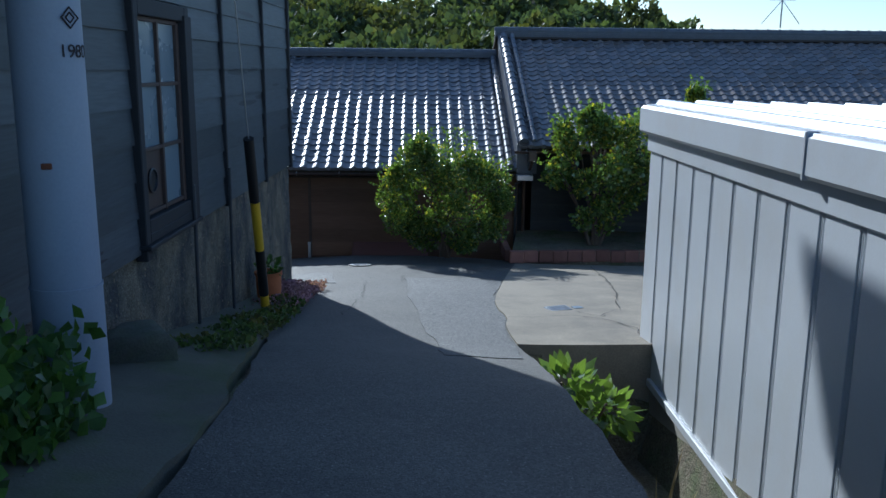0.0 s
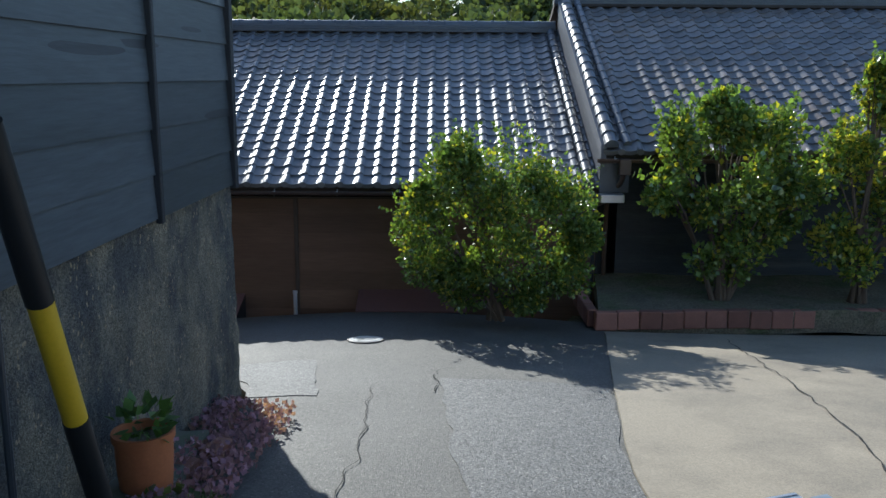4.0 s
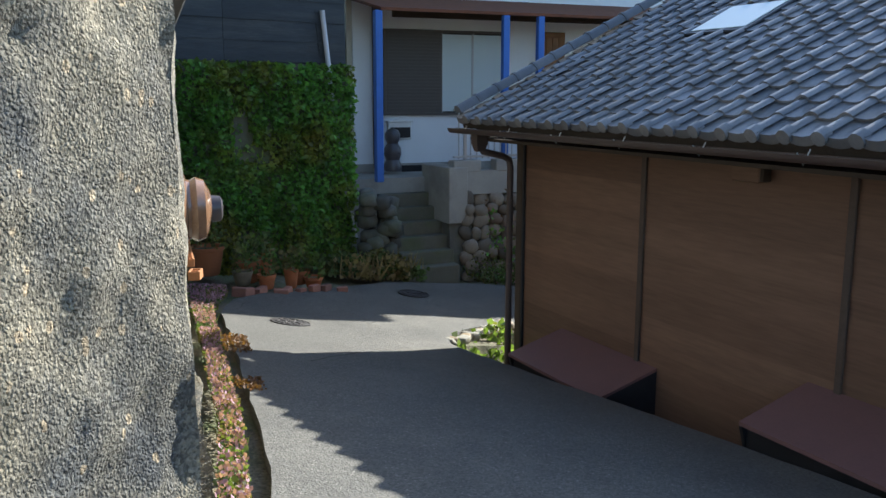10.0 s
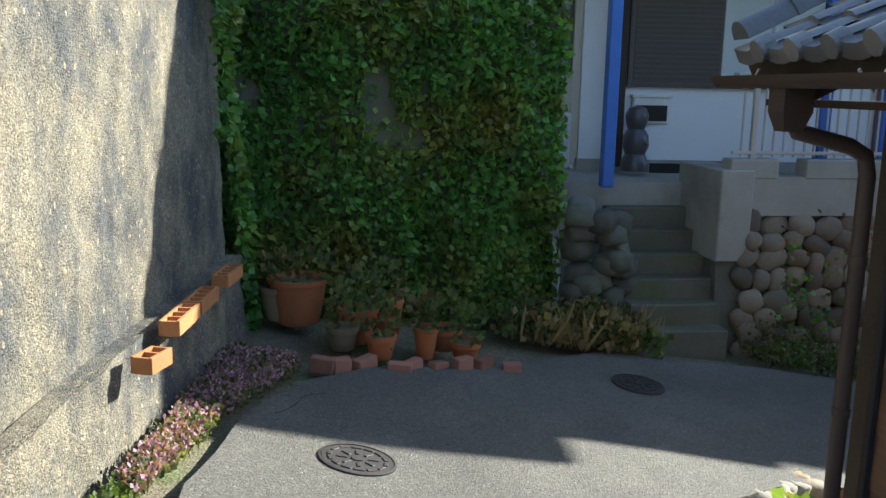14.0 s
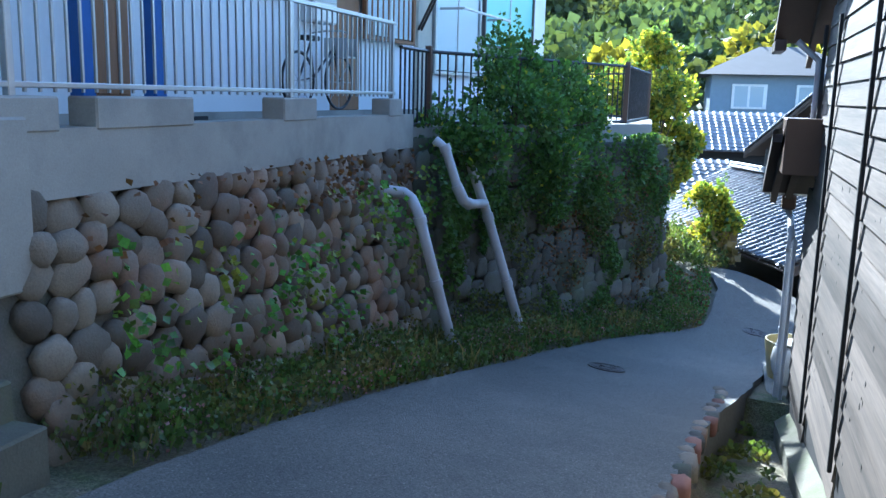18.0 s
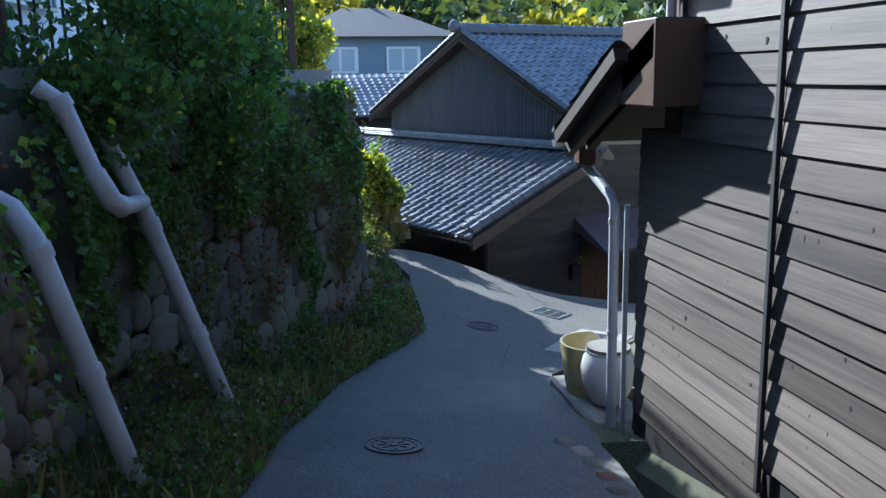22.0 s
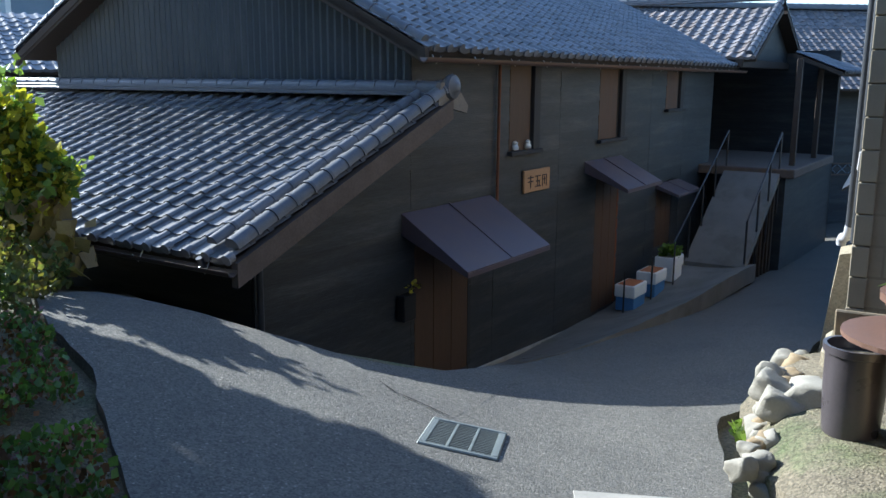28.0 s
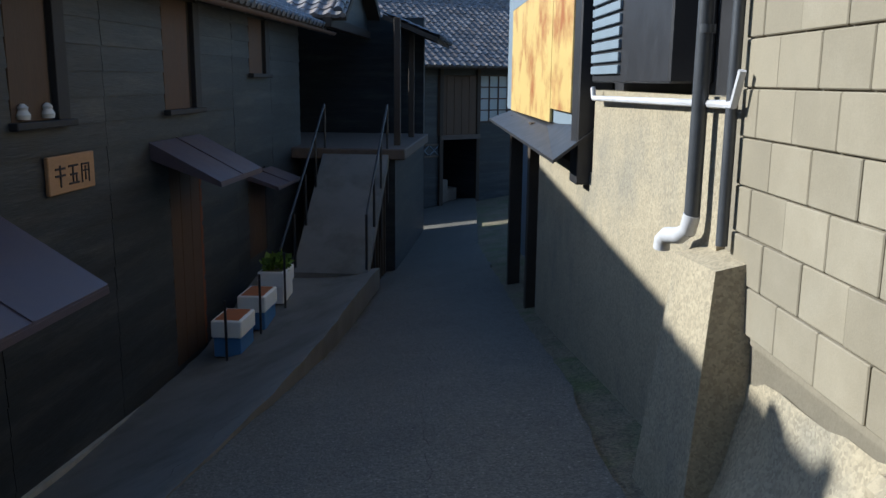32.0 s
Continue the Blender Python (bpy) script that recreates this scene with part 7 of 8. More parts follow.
for k in range(3):
    part("shard", MB().add([(0, 0, 0), (.2, .03, .02), (.14, .13, .05), (.0, .0, .02), (.2, .03, .04), (.14, .13, .07)], [(0, 1, 2), (3, 5, 4), (0, 3, 4, 1), (1, 4, 5, 2), (2, 5, 3, 0)]), GLAZE_YELLOW, half_pot, m=placed(half_pot) @ pose(-.1 + .12 * k, -.15 + .06 * k, .05, 20 * k, 10, 70 * k))
jar = thing("jar", "large white glazed jar with a flat stone lid", "jar", pose(-8.78, 28.0, gz(-8.8, 28.0) + .02))
part("body", MB().lathe([(.13, 0), (.16, .02), (.23, .18), (.25, .32), (.23, .43), (.2, .48), (.21, .5)], 28), GLAZE_WHITE, jar, smooth=True)
part("lid", MB().lathe([(.19, .5), (.2, .51), (.2, .535), (.03, .54)], 24), STONE_PALE, jar)
plinth_ = tagged(part("stone_step", MB().cbox(-9.05, -8.5, 27.6, 28.9, -5.2, gz(-8.8, 28.2) + .015, .03), CONC, None), "rough stone step under the jars", "stone step")
for k in range(25):
    y = 19.5 + .3 * k
    tagged(part("kerb_stone", stone_mesh("kerb_stone", (STONE, BRICK, STONE_DARK, STONE)[k % 4], 60 + k, 2, .14, .8), None, None, m=pose(-10.08 + .02 * k + random.uniform(-.03, .03), y, gz(-9.9, y) - .07, 0, 0, random.uniform(-8, 8)) @ Matrix.Diagonal((.2, random.uniform(.3, .42), .22, 1))), "flat kerb stone along the ditch", "kerb stone", "kerb stones")
def yz(x, y):
    """Height of the corner yard: level behind the stones, running out to the lane."""
    return gz(x, y) + .05 + max(0, -5.2 - gz(x, y)) * smooth(0, .5, nearest(ROAD, x, y)[0])


CORN = [(-8.6, 29.4), (-8.1, 30.0), (-7.3, 30.7), (-6.5, 31.8), (-5.6, 32.7), (-4.9, 32.5), (-4.4, 31.2), (-5.5, 28.5), (-8.6, 28.4)]
yard = sheet("yard", CORN, lambda x, y: yz(x, y) + .01 + .03 * noise.noise(Vector((x * 2, y * 2, 8))), .25, EARTH, .4, label="gravelly yard with short grass at the corner", category="yard")
for x, y, w, l, d in ((-7.3, 29.6, .75, .6, 12), (-6.5, 29.4, .6, .7, -8), (-6.2, 30.1, .5, .4, 25)):
    tagged(part("paving_stone", stone_mesh("paving_stone", STONE_PALE, int(w * 100), 3, .08, .9), None, None, m=pose(x, y, yz(x, y) - .01, 0, 0, d) @ Matrix.Diagonal((w * 1.2, l * 1.2, .16, 1))), "flat pale paving stone in the grass", "paving stone", "paving stones")


tall = pot(-6.12, 31.5, yz(-6.1, 31.5), .17, .52, CLAY_DARK, "tall dark grey clay planter", taper=.88)
stand = pot(-6.1, 31.05, yz(-6, 31.2), .27, .62, CLAY_OLD, "large ochre stoneware pot upside as a stand", taper=.6, soil=False)
plate = tagged(part("round_board", MB().lathe([(.36, 0), (.4, .01), (.4, .035), (.02, .04)], 26), CLAY_BROWN, None, m=pose(-6.1, 31.15, yz(-6, 31.2) + .622)), "round brown board on the pot", "board")
bowl = pot(-6.1, 31.1, yz(-6, 31.2) + .664, .26, .22, CLAY_BROWN, "wide brown bowl planted with strap leaves", taper=.72)
blades(bowl, .25, .18, 16, .34, LEAF, .13)
sml = pot(-5.78, 30.95, yz(-6, 31.2) + .664, .1, .16, TERRACOTTA, "small terracotta pot with dry stems")
dark = pot(-6.35, 30.4, yz(-6.3, 30.4), .24, .5, CLAY_DARK, "blue-black glazed jar with a little weed", taper=.66)
blades(dark, .1, .4, 5, .12, LEAF, .2)
basebig = pot(-5.75, 30.35, yz(-5.2, 30.7), .36, .45, CLAY_OLD, "wide weathered clay pot used as a base", taper=.85, soil=False)
big = pot(-5.78, 30.35, yz(-5.2, 30.7) + .452, .42, .42, CLAY_OLD, "wide mossy clay tub with wild grass", taper=.88)
blades(big, .4, .36, 40, .5, WEED, .05, .5)
blades(big, .4, .36, 18, .6, DRY, .03, .4)
# flower pots on the rubble by the block wall
for x, y, z, r, h, mt in ((-5.3, 31.85, -4.98, .075, .13, TERRACOTTA), (-5.15, 31.6, -4.98, .13, .17, CLAY_BROWN), (-5.72, 32.05, -5.25, .08, .15, TERRACOTTA)):
    pot(x, y, z, r, h, mt, "small clay flower pot on the stones", group="small pots on the stones")
tagged(part("clay_slab", MB().cbox(-.35, .35, -.02, .02, 0, .26, .01), CLAY_OLD, None, m=pose(-5.0, 32.0, -4.99, -8, 0, 122)), "flat clay slab leaning on the block wall", "slab")
random.seed(21)
RUB = [stone_mesh("rubble_stone", (STONE_PALE, CLAY_OLD, STONE_PALE)[s % 3], 80 + s, 3, .24, .35) for s in range(7)]
rub = thing("rubble_footing", "heap of pale boulders and mortar under the wall's corner", "stones")
for k in range(72):
    q = k / 71
    x, y = -6.7 + 1.85 * q + random.uniform(-.05, .05), 31.68 + 1.12 * q + random.uniform(-.1, .08)
    s = random.uniform(.1, .2) if q < .35 else random.uniform(.14, .27)
    part("stone", random.choice(RUB), None, rub, m=pose(x, y, gz(x, y) + random.uniform(.03, .2 if q < .35 else .46), 0, random.uniform(-30, 30), random.uniform(0, 180)) @ Matrix.Diagonal((s * 1.3, s, s, 1)))
part("stone", RUB[0], None, rub, m=pose(-5.75, 32.0, -5.2, 0, 8, 30) @ Matrix.Diagonal((.62, .42, .36, 1)))
part("stone", RUB[1], None, rub, m=pose(-4.8, 32.85, -5.45, 0, 8, 40) @ Matrix.Diagonal((.34, .3, .36, 1)))
mort = MB()
for i in range(15):
    for j in range(7):
        u, w = -.5 + 2.3 * i / 14, j / 6
        o = (.42 - .12 * max(0, u)) * (1 - w) ** 1.5 - .02
        p = DM @ Vector((-u, -o, 0))
        z = (gz(p.x, p.y) - .05) * (1 - w) + (-4.98 - .12 * max(0, u)) * w
        q = Vector((p.x, p.y, z))
        mort.v.append(tuple(q + Vector((1, 1, 1)) * .05 * noise.noise(q * 4)))
for i in range(14):
    for j in range(6):
        k = i * 7 + j
        mort.f.append((k, k + 7, k + 8, k + 1))
part("mortar_fillet", mort, CONC_D, rub, smooth=True, fix=False)
part("base_slab", MB().cbox(-.3, .25, -.12, 1.6, -5.7, -5.0, .04), CONC_D, rub, m=DM)
sp = thing("drain_pipe", "grey plastic pipe standing behind the clay pots", "pipe")
part("pipe", MB().tube([(-5.9, 30.55, -5.25), (-5.86, 30.68, -2.7)], .055, 14), PVC, sp, smooth=True)
part("cap", MB().tube([(-5.86, 30.68, -2.72), (-5.86, 30.68, -2.66)], .062, 14), PVC, sp, smooth=True)
# planters along the black wall
for k, (u, w) in enumerate(((8.6, -.55), (9.5, -.6), (10.4, -.62))):
    q = CM @ Vector((u, w, 0))
    z = apron_z(q.x, q.y) + .05
    t = thing("planter_box", "white foam planter box on a blue crate with seedlings", "planter", CM @ Matrix.Translation((u, w, z)), "planters by the wall")
    part("crate", MB().cbox(-.27, .27, -.17, .17, -.05, .2, .01), CRATE if k < 2 else FOAM, t)
    part("box", MB().cbox(-.3, .3, -.19, .19, .2, .42, .015), FOAM, t)
    part("soil", MB().box(-.26, .26, -.15, .15, .42, .425), TERRACOTTA if k < 2 else EARTH, t)
    if k == 2:
        part("seedling", leaf_mesh("seedling", *(lambda p: (p[0], p[1] + [0, 0, .7]))(blob_points(160, [(0, 0, .48)], [(.28, .16, .1)], .1)), .1, LEAF), None, t)
guard = thing("iron_posts", "thin black iron posts with wire beside the wall", "posts")
for u, w, h in ((8.15, -.6, .75), (9.1, -.75, .8), (10.0, -.85, .8)):
    q = CM @ Vector((u, w, 0))
    part("post", MB().tube([(q.x, q.y, apron_z(q.x, q.y) - .1), (q.x, q.y, apron_z(q.x, q.y) + h)], .016, 8), DARK_METAL, guard)
mbx = thing("letter_box", "small black letter box with yellow flowers on it", "letter box")
part("box", MB().cbox(2.28, 2.52, -.16, -.03, -6.08, -5.76, .01), BLACK, mbx, m=CM)
part("flower_bunch", leaf_mesh("flower_bunch", *blob_points(20, [tuple(CM @ Vector((2.5, -.12, -5.68)))], [(.06, .06, .05)], .1), .05, LEAF_YELLOW), None, mbx)
for x, mt in ((5.12, GLAZE_WHITE), (5.5, GLAZE_WHITE)):
    tagged(part("figurine", MB().lathe([(.02, 0), (.07, .0), (.08, .05), (.05, .1), (.06, .13), (.02, .17)], 14), mt, None, m=CM @ Matrix.Translation((x, -.04, -4.2)) @ Matrix.Scale(.75, 4), smooth=True), "small white ceramic figure on the window ledge", "figurine", "figurines on the ledge")

# ---- patches and cracks of the lane ----
patch = sheet("road_patch", [(-.13, 13.55), (.55, 13.45), (1.4, 13.2), (1.04, 10.9), (1.03, 10.4), (1.1, 9.9), (1.03, 9.4), (1.02, 8.4), (.98, 7.2), (.27, 7.15), (.2, 8.3), (.12, 9.1), (.05, 10.3), (-.07, 11.2)], lambda x, y: gz(x, y) + .008 + .012 * noise.noise(Vector((x * .9, y * .9, 3))), .11, ASPHALT_PATCH, .012, label="rougher asphalt patch in the lane", category="road patch", amp=.06)
patch2 = sheet("road_patch", [(-2.4, 14.3), (-1.44, 14.45), (-1.32, 13.75), (-1.2, 12.9), (-1.8, 12.9), (-1.9, 13.4)], lambda x, y: gz(x, y) + .008 + .012 * noise.noise(Vector((x * .9, y * .9, 3))), .11, ASPHALT_PATCH, .012, label="glittering coarse asphalt patch at the corner", category="road patch", amp=.05)


def crack(pts, w=.006, lift=.0145):
    """A dark crack with a crumbled course along the lane."""
    out = []
    for (x0, y0), (x1, y1) in zip(pts, pts[1:]):
        k = max(2, int(math.hypot(x1 - x0, y1 - y0) / .07))
        out += [(x0 + (x1 - x0) * j / k, y0 + (y1 - y0) * j / k) for j in range(k)]
    v, f = [], []
    for i, (x, y) in enumerate(out):
        q = Vector((x * 4, y * 4, 1))
        x, y = x + .05 * noise.noise(q), y + .05 * noise.noise(q + Vector((9, 0, 0)))
        ww = w * (.4 + abs(noise.noise(q * 2)) * 1.6)
        z = gz(x, y) + .012 * noise.noise(Vector((x * .9, y * .9, 3))) + lift
        v += [(x - ww, y - ww * .4, z), (x + ww, y + ww * .4, z)]
    f = [(2 * i, 2 * i + 1, 2 * i + 3, 2 * i + 2) for i in range(len(out) - 1)]
    mb = MB()
    mb.v, mb.f = v, f
    tagged(part("road_crack", mb, DEPTH_SHADE, None, fix=False), "thin dark crack in the asphalt", "crack", kind="structure")


for c in (((-7.85, 16.6), (-7.2, 15.9), (-6.4, 15.9)), ((-.75, 13.2), (-.7, 11.2), (-.85, 9.6)), ((-.18, 13.0), (-.18, 13.85), (.13, 14.08), (.4, 14.16)), ((-7.8, 34.1), (-7.6, 33.4), (-6.2, 34.4)), ((-6.0, 33.1), (-4.66, 33.84)),
          ((-9.4, 29.6), (-8.9, 31.0)), ((-4.5, 34.3), (-2.5, 35.6), (0, 37)), ((-5.2, 36.0), (-2.0, 37.6), (1.5, 39.0)),
          ((-9.6, 16.2), (-10.3, 15.95), (-10.9, 16.3))):
    crack(c)
for c in (((1.15, 9.8), (1.96, 9.9), (2.31, 9.65), (2.49, 9.18), (2.45, 8.4)), ((2.03, 10.13), (2.25, 9.9), (2.61, 10.37), (3.15, 10.3), (5.5, 10.9)), ((2.6, 10.4), (3.0, 12.5), (3.4, 16.0))):
    crack(c, .008, .034)
hyd = thing("hydrant_lid", "small square lid with worn blue paint in the slab", "lid", pose(1.83, 10.4, gz(1.83, 10.4) + .021, 0, 0, 18))
part("lid", MB().cbox(-.15, .15, -.11, .11, -.03, .008, .004), PALE_BLUE, hyd)
for k in range(5):
    part("bar", MB().cbox(-.14, .14, -.1 + .044 * k, -.08 + .044 * k, .008, .013, .002), STEEL, hyd)
part("paint", MB().cbox(.2, .32, -.06, .04, -.01, .003, .001), PALE_BLUE, hyd)
# stones at the edge of the ditch by the brown wall's corner
edge = thing("ditch_edge", "ragged edge of broken concrete and stones at the ditch", "stones")
for k in range(16):
    q = k / 15
    x, y = -9.05 - 1.15 * q, 18.12 + 1.35 * q
    part("stone", RUB[k % 7], None, edge, m=pose(x + random.uniform(-.03, .06), y, gz(x, y) - .06, 0, 0, 40 * k) @ Matrix.Diagonal((.2, .16, .16, 1)))
lp = thing("leaning_pipe", "grey pipe leaning at the end of the ivy wall", "pipe")
part("pipe", MB().tube([(-13.36, 18.12, .9), (-13.4, 18.32, -.93), (-13.42, 18.62, -2.62)], .04, 10), PVC, lp, smooth=True)
part("cable", MB().tube([(-13.42, 18.02, .9), (-13.45, 18.2, -.93), (-13.46, 18.5, -2.6)], .018, 6), BLACK, lp, smooth=True)
vb = thing("vent_box", "small brown vent box under the eave of the brown wall", "vent")
part("box", MB().cbox(-5.5, -5.22, 18.76, 18.88, -1.0, -.88, .01), PLANK_BROWN, vb)
part("mouth", MB().cbox(-5.22, -5.19, 18.77, 18.86, -.99, -.89, .006), TIMBER, vb)

# ---- plants ----
def shrub(name, x, y, z, blobs, n, size, label, yellow=0.12, cat="bush", width=.4, material=None):
    """A bush: stems that fork into limbs, and a crown of many leaves in uneven clumps."""
    t = thing(name, label, cat, pose(x, y, z))
    stem = MB()
    centres, radii = [], []
    for bx, by, bz, br in blobs:
        for _ in range(9):
            d = Vector(rng.normal(size=3)).normalized() * br * random.uniform(.3, .75)
            centres.append((bx + d.x, by + d.y * .8, bz + d.z))
            radii.append([br * random.uniform(.25, .6)] * 3)
        mid = Vector((bx * .4 + random.uniform(-.1, .1), by * .4, bz * .5))
        stem.tube([(random.uniform(-.12, .12), random.uniform(-.08, .08), -.1), mid, (bx, by, bz)], [.04, .03, .012], 6)
        for _ in range(3):
            e = Vector((bx, by, bz)) + Vector(rng.normal(size=3)).normalized() * br * .7
            stem.tube([mid, (mid + e) / 2 + Vector((0, 0, .08)), e], [.02, .014, .006], 5)
    part("trunk", stem, BARK, t, smooth=True)
    p, d = blob_points(n, centres, radii, .35)
    sp, sd = [], []
    for _ in range(len(blobs) * 9):
        k = random.randrange(len(centres))
        o = Vector(rng.normal(size=3))
        o.z = abs(o.z) + .5
        o.normalize()
        a = Vector(centres[k]) + o * radii[k][0] * .8
        ln = random.uniform(.15, .4)
        for j in range(14):
            sp.append(tuple(a + o * ln * j / 13 + Vector(rng.normal(size=3)) * .02))
            sd.append(tuple(o * .6 + Vector(rng.normal(size=3))))
    p, d = np.concatenate([sp, p]), np.concatenate([sd, d])
    n = len(p)
    k = int(n * (1 - yellow))
    part("crown", leaf_mesh("crown", p[:k], d[:k] + [0, 0, .35] + rng.normal(size=(k, 3)) * .5, size, material or LEAF, width), None, t)
    if yellow:
        part("young_leaves", leaf_mesh("young_leaves", p[k:], d[k:] + [0, 0, .35] + rng.normal(size=(n - k, 3)) * .5, size, LEAF_YELLOW, width), None, t)
    return t


random.seed(3)
shrub("bush", .6, 16.75, -2.12, [(-.95, 0, 1.35, .48), (-.45, -.05, 1.85, .55), (.2, 0, 1.7, .6), (.85, 0, 1.5, .55), (1.15, 0, 1.05, .42), (-.75, 0, .8, .55), (.1, -.1, .85, .7), (.8, -.05, .65, .55), (-.4, .1, .4, .5), (-.5, 0, 2.1, .3), (.4, 0, .3, .4)], 30000, .055, "round glossy-leaved evergreen bush at the lane's edge", .12)
shrub("bush", 3.7, 17.25, -2.1, [(-.6, 0, 2.1, .45), (0, 0, 2.35, .45), (.6, 0, 2.2, .5), (-.75, 0, 1.5, .4), (.1, -.1, 1.4, .65), (.6, -.1, 1.0, .5), (-.1, .1, 2.6, .25), (1.0, 0, 1.6, .5), (0, 0, .7, .5)], 13000, .08, "loose broad-leaved shrub in the planting bed", .15)
shrub("bush", 5.6, 17.2, -2.1, [(-.3, 0, 2.0, .45), (.1, 0, 2.7, .4), (.3, 0, 1.4, .55), (0, 0, 3.1, .22), (-.2, 0, .8, .5), (.9, 0, 2.0, .5), (.5, 0, 2.5, .4)], 10000, .075, "tall pale green shrub in the planting bed", .35)
shrub("bush", 7.9, 17.5, -2.1, [(-.3, 0, 1.5, .6), (.4, 0, 2.0, .6), (.2, 0, .9, .6)], 4000, .08, "green shrub at the end of the bed", .2)
pit = thing("plant", "bright broad-leaved plant growing in the pit beside the lane", "plant", pose(1.35, 7.05, -2.3))
part("stems", MB().tube([(0, 0, -.1), (.02, 0, .6), (-.05, .05, 1.1)], .015, 6).tube([(0, 0, .2), (.2, -.1, .7), (.3, -.2, 1.0)], .012, 6), BARK, pit)
part("leaves", leaf_mesh("leaves", *(lambda p: (p[0], p[1] + [0, 0, .1]))(blob_points(230, [(0, 0, 1.1), (.28, -.18, .95), (.1, .1, .8)], [(.25, .25, .16)] * 3, .2)), .17, LEAF, width=.26, fold=.15), None, pit)
reeds = thing("grass_tuft", "dry feathery grass in the pit beside the shed", "grass", pose(1.75, 5.5, -2.1))
blades(reeds, .12, 0, 14, 1.1, DRY, .02, .35, "foliage")


def scatter(poly, n):
    xs, ys = [p[0] for p in poly], [p[1] for p in poly]
    out = []
    while len(out) < n:
        x, y = random.uniform(min(xs), max(xs)), random.uniform(min(ys), max(ys))
        if inside(poly, x, y):
            out.append((x, y))
    return out


def weeds(poly, n, height, size, material, label, zf=None, name="weeds", clump=1.6, thr=-.2):
    """Low plants on a strip of ground, thicker in places."""
    pts, dirs = [], []
    for x, y in scatter(poly, n):
        v = noise.noise(Vector((x * clump, y * clump, 2.0)))
        if v < thr:
            continue
        h = height * (.35 + .9 * max(0, v - thr)) * random.random()
        pts.append((x, y, (zf(x, y) if zf else earth(x, y) + .04) + h))
        dirs.append((random.gauss(0, .6), random.gauss(0, .6), .7))
    ob = part(name, leaf_mesh(name, pts, dirs, size, material), None)
    return tagged(ob, label, "weeds", kind="stuff")


def face_leaves(a, b, z0, z1, n, size, material, label, out=.08, name="ivy", cover_=0.0, bulge=.12, scale=.9, parent=None):
    """Creepers on a wall from a to b; the wall's outside lies to the right of a-b."""
    a, b = Vector((*a, 0)), Vector((*b, 0))
    d = (b - a).normalized()
    o = Vector((d.y, -d.x, 0))
    ln = (b - a).length
    pts, dirs = [], []
    while len(pts) < n:
        u, z = random.random() * ln, random.uniform(z0, z1)
        v = noise.noise(Vector((u * scale, z * scale, a.x))) + .4 * noise.noise(Vector((u * 3, z * 3, a.y)))
        if v < cover_:
            if random.random() > .12:
                continue
        w = out * random.random() + bulge * max(0, v + .3)
        p = a + d * u + o * w
        pts.append((p.x, p.y, z))
        dirs.append((o.x * .7 + random.gauss(0, .5), o.y * .7 + random.gauss(0, .5), -.55 + random.gauss(0, .4)))
    ob = part(name, leaf_mesh(name, pts, dirs, size, material, width=.5), None, parent)
    if parent is None:
        tagged(ob, label, "ivy", kind="stuff")
    return ob


IA, IB = Vector((-12.85, 15.3)), Vector((-12.85, 15.3)) + 3.35 * Vector((math.cos(radians(101)), math.sin(radians(101))))
face_leaves(IA[:], IB[:], -3.0, .12, 15000, .075, IVY, "thick green ivy that covers the wall", cover_=-.45, bulge=.16)
face_leaves((-12.25, 15.5), (-12.85, 15.35), -2.9, .1, 3000, .075, IVY, "thick green ivy in the corner", cover_=-.5)
face_leaves((-11.6, 15.44), (-12.25, 15.53), -1.2, .05, 260, .06, IVY, "ivy runners on the concrete wall's end", cover_=-.1, out=.05)
FL = [(-2.0, 13.35), (-2.9, 14.4), (-5.0, 14.82), (-8.9, 15.46), (-10.1, 15.68), (-11.3, 16.1), (-11.6, 15.6), (-9.0, 15.3), (-5, 14.7), (-2.9, 14.25)]
weeds(FL, 9000, .09, .032, WEED, "low weeds along the foot of the concrete wall", lambda x, y: gz(x, y) - .02, thr=-.8)
weeds(FL, 9000, .1, .024, FLOWER, "small pink flowers along the foot of the wall", lambda x, y: gz(x, y) + .02, name="flowers", thr=-.45)
weeds([(-8.5, 15.3), (-6, 14.9), (-6, 15.2), (-8.5, 15.65)], 1500, .05, .03, REDLEAF, "red succulents at the foot of the wall", lambda x, y: gz(x, y), name="succulents", thr=0)
weeds([(-2.0, 9.6), (-1.35, 9.8), (-1.25, 12.2), (-1.85, 12.6), (-2.0, 12.4)], 2600, .14, .04, FLOWER, "low mauve flowers at the house corner", lambda x, y: gz(x, y) + .02, name="flowers", thr=-.3)
weeds([(-2.0, 6.0), (-1.3, 6.5), (-1.3, 10.2), (-1.9, 10.2)], 2200, .14, .05, WEED, "weeds in the broken verge", lambda x, y: gz(x, y) + .05, thr=.0)
weeds([(-2.3, 2.2), (-1.6, 2.2), (-1.6, 4.2), (-2.3, 4.2)], 3000, .7, .09, LEAF_DARK, "dark bushy weeds beside the pole", lambda x, y: gz(x, y) + .02, thr=-.5)
VG = [(-12.7, 20.5), (-12.5, 21.8), (-12.2, 24.2), (-11.7, 27), (-11.1, 28.9), (-10.4, 30.3), (-9.9, 31.4), (-9.8, 32.4), (-9.75, 33.4), (-9.7, 34.3), (-9.5, 35.1), (-11.0, 35.4), (-10.8, 32), (-11.3, 30.6), (-13.1, 26.4), (-13.3, 20.5)]
VF = [(-9.92, 31.4), (-9.86, 32.4), (-9.82, 33.4), (-9.85, 34.3), (-9.9, 35.2), (-11.0, 35.4), (-10.8, 32)]
VG = VG[:6] + [(-9.9, 31.4), (-10.8, 32.0)] + VG[-3:]
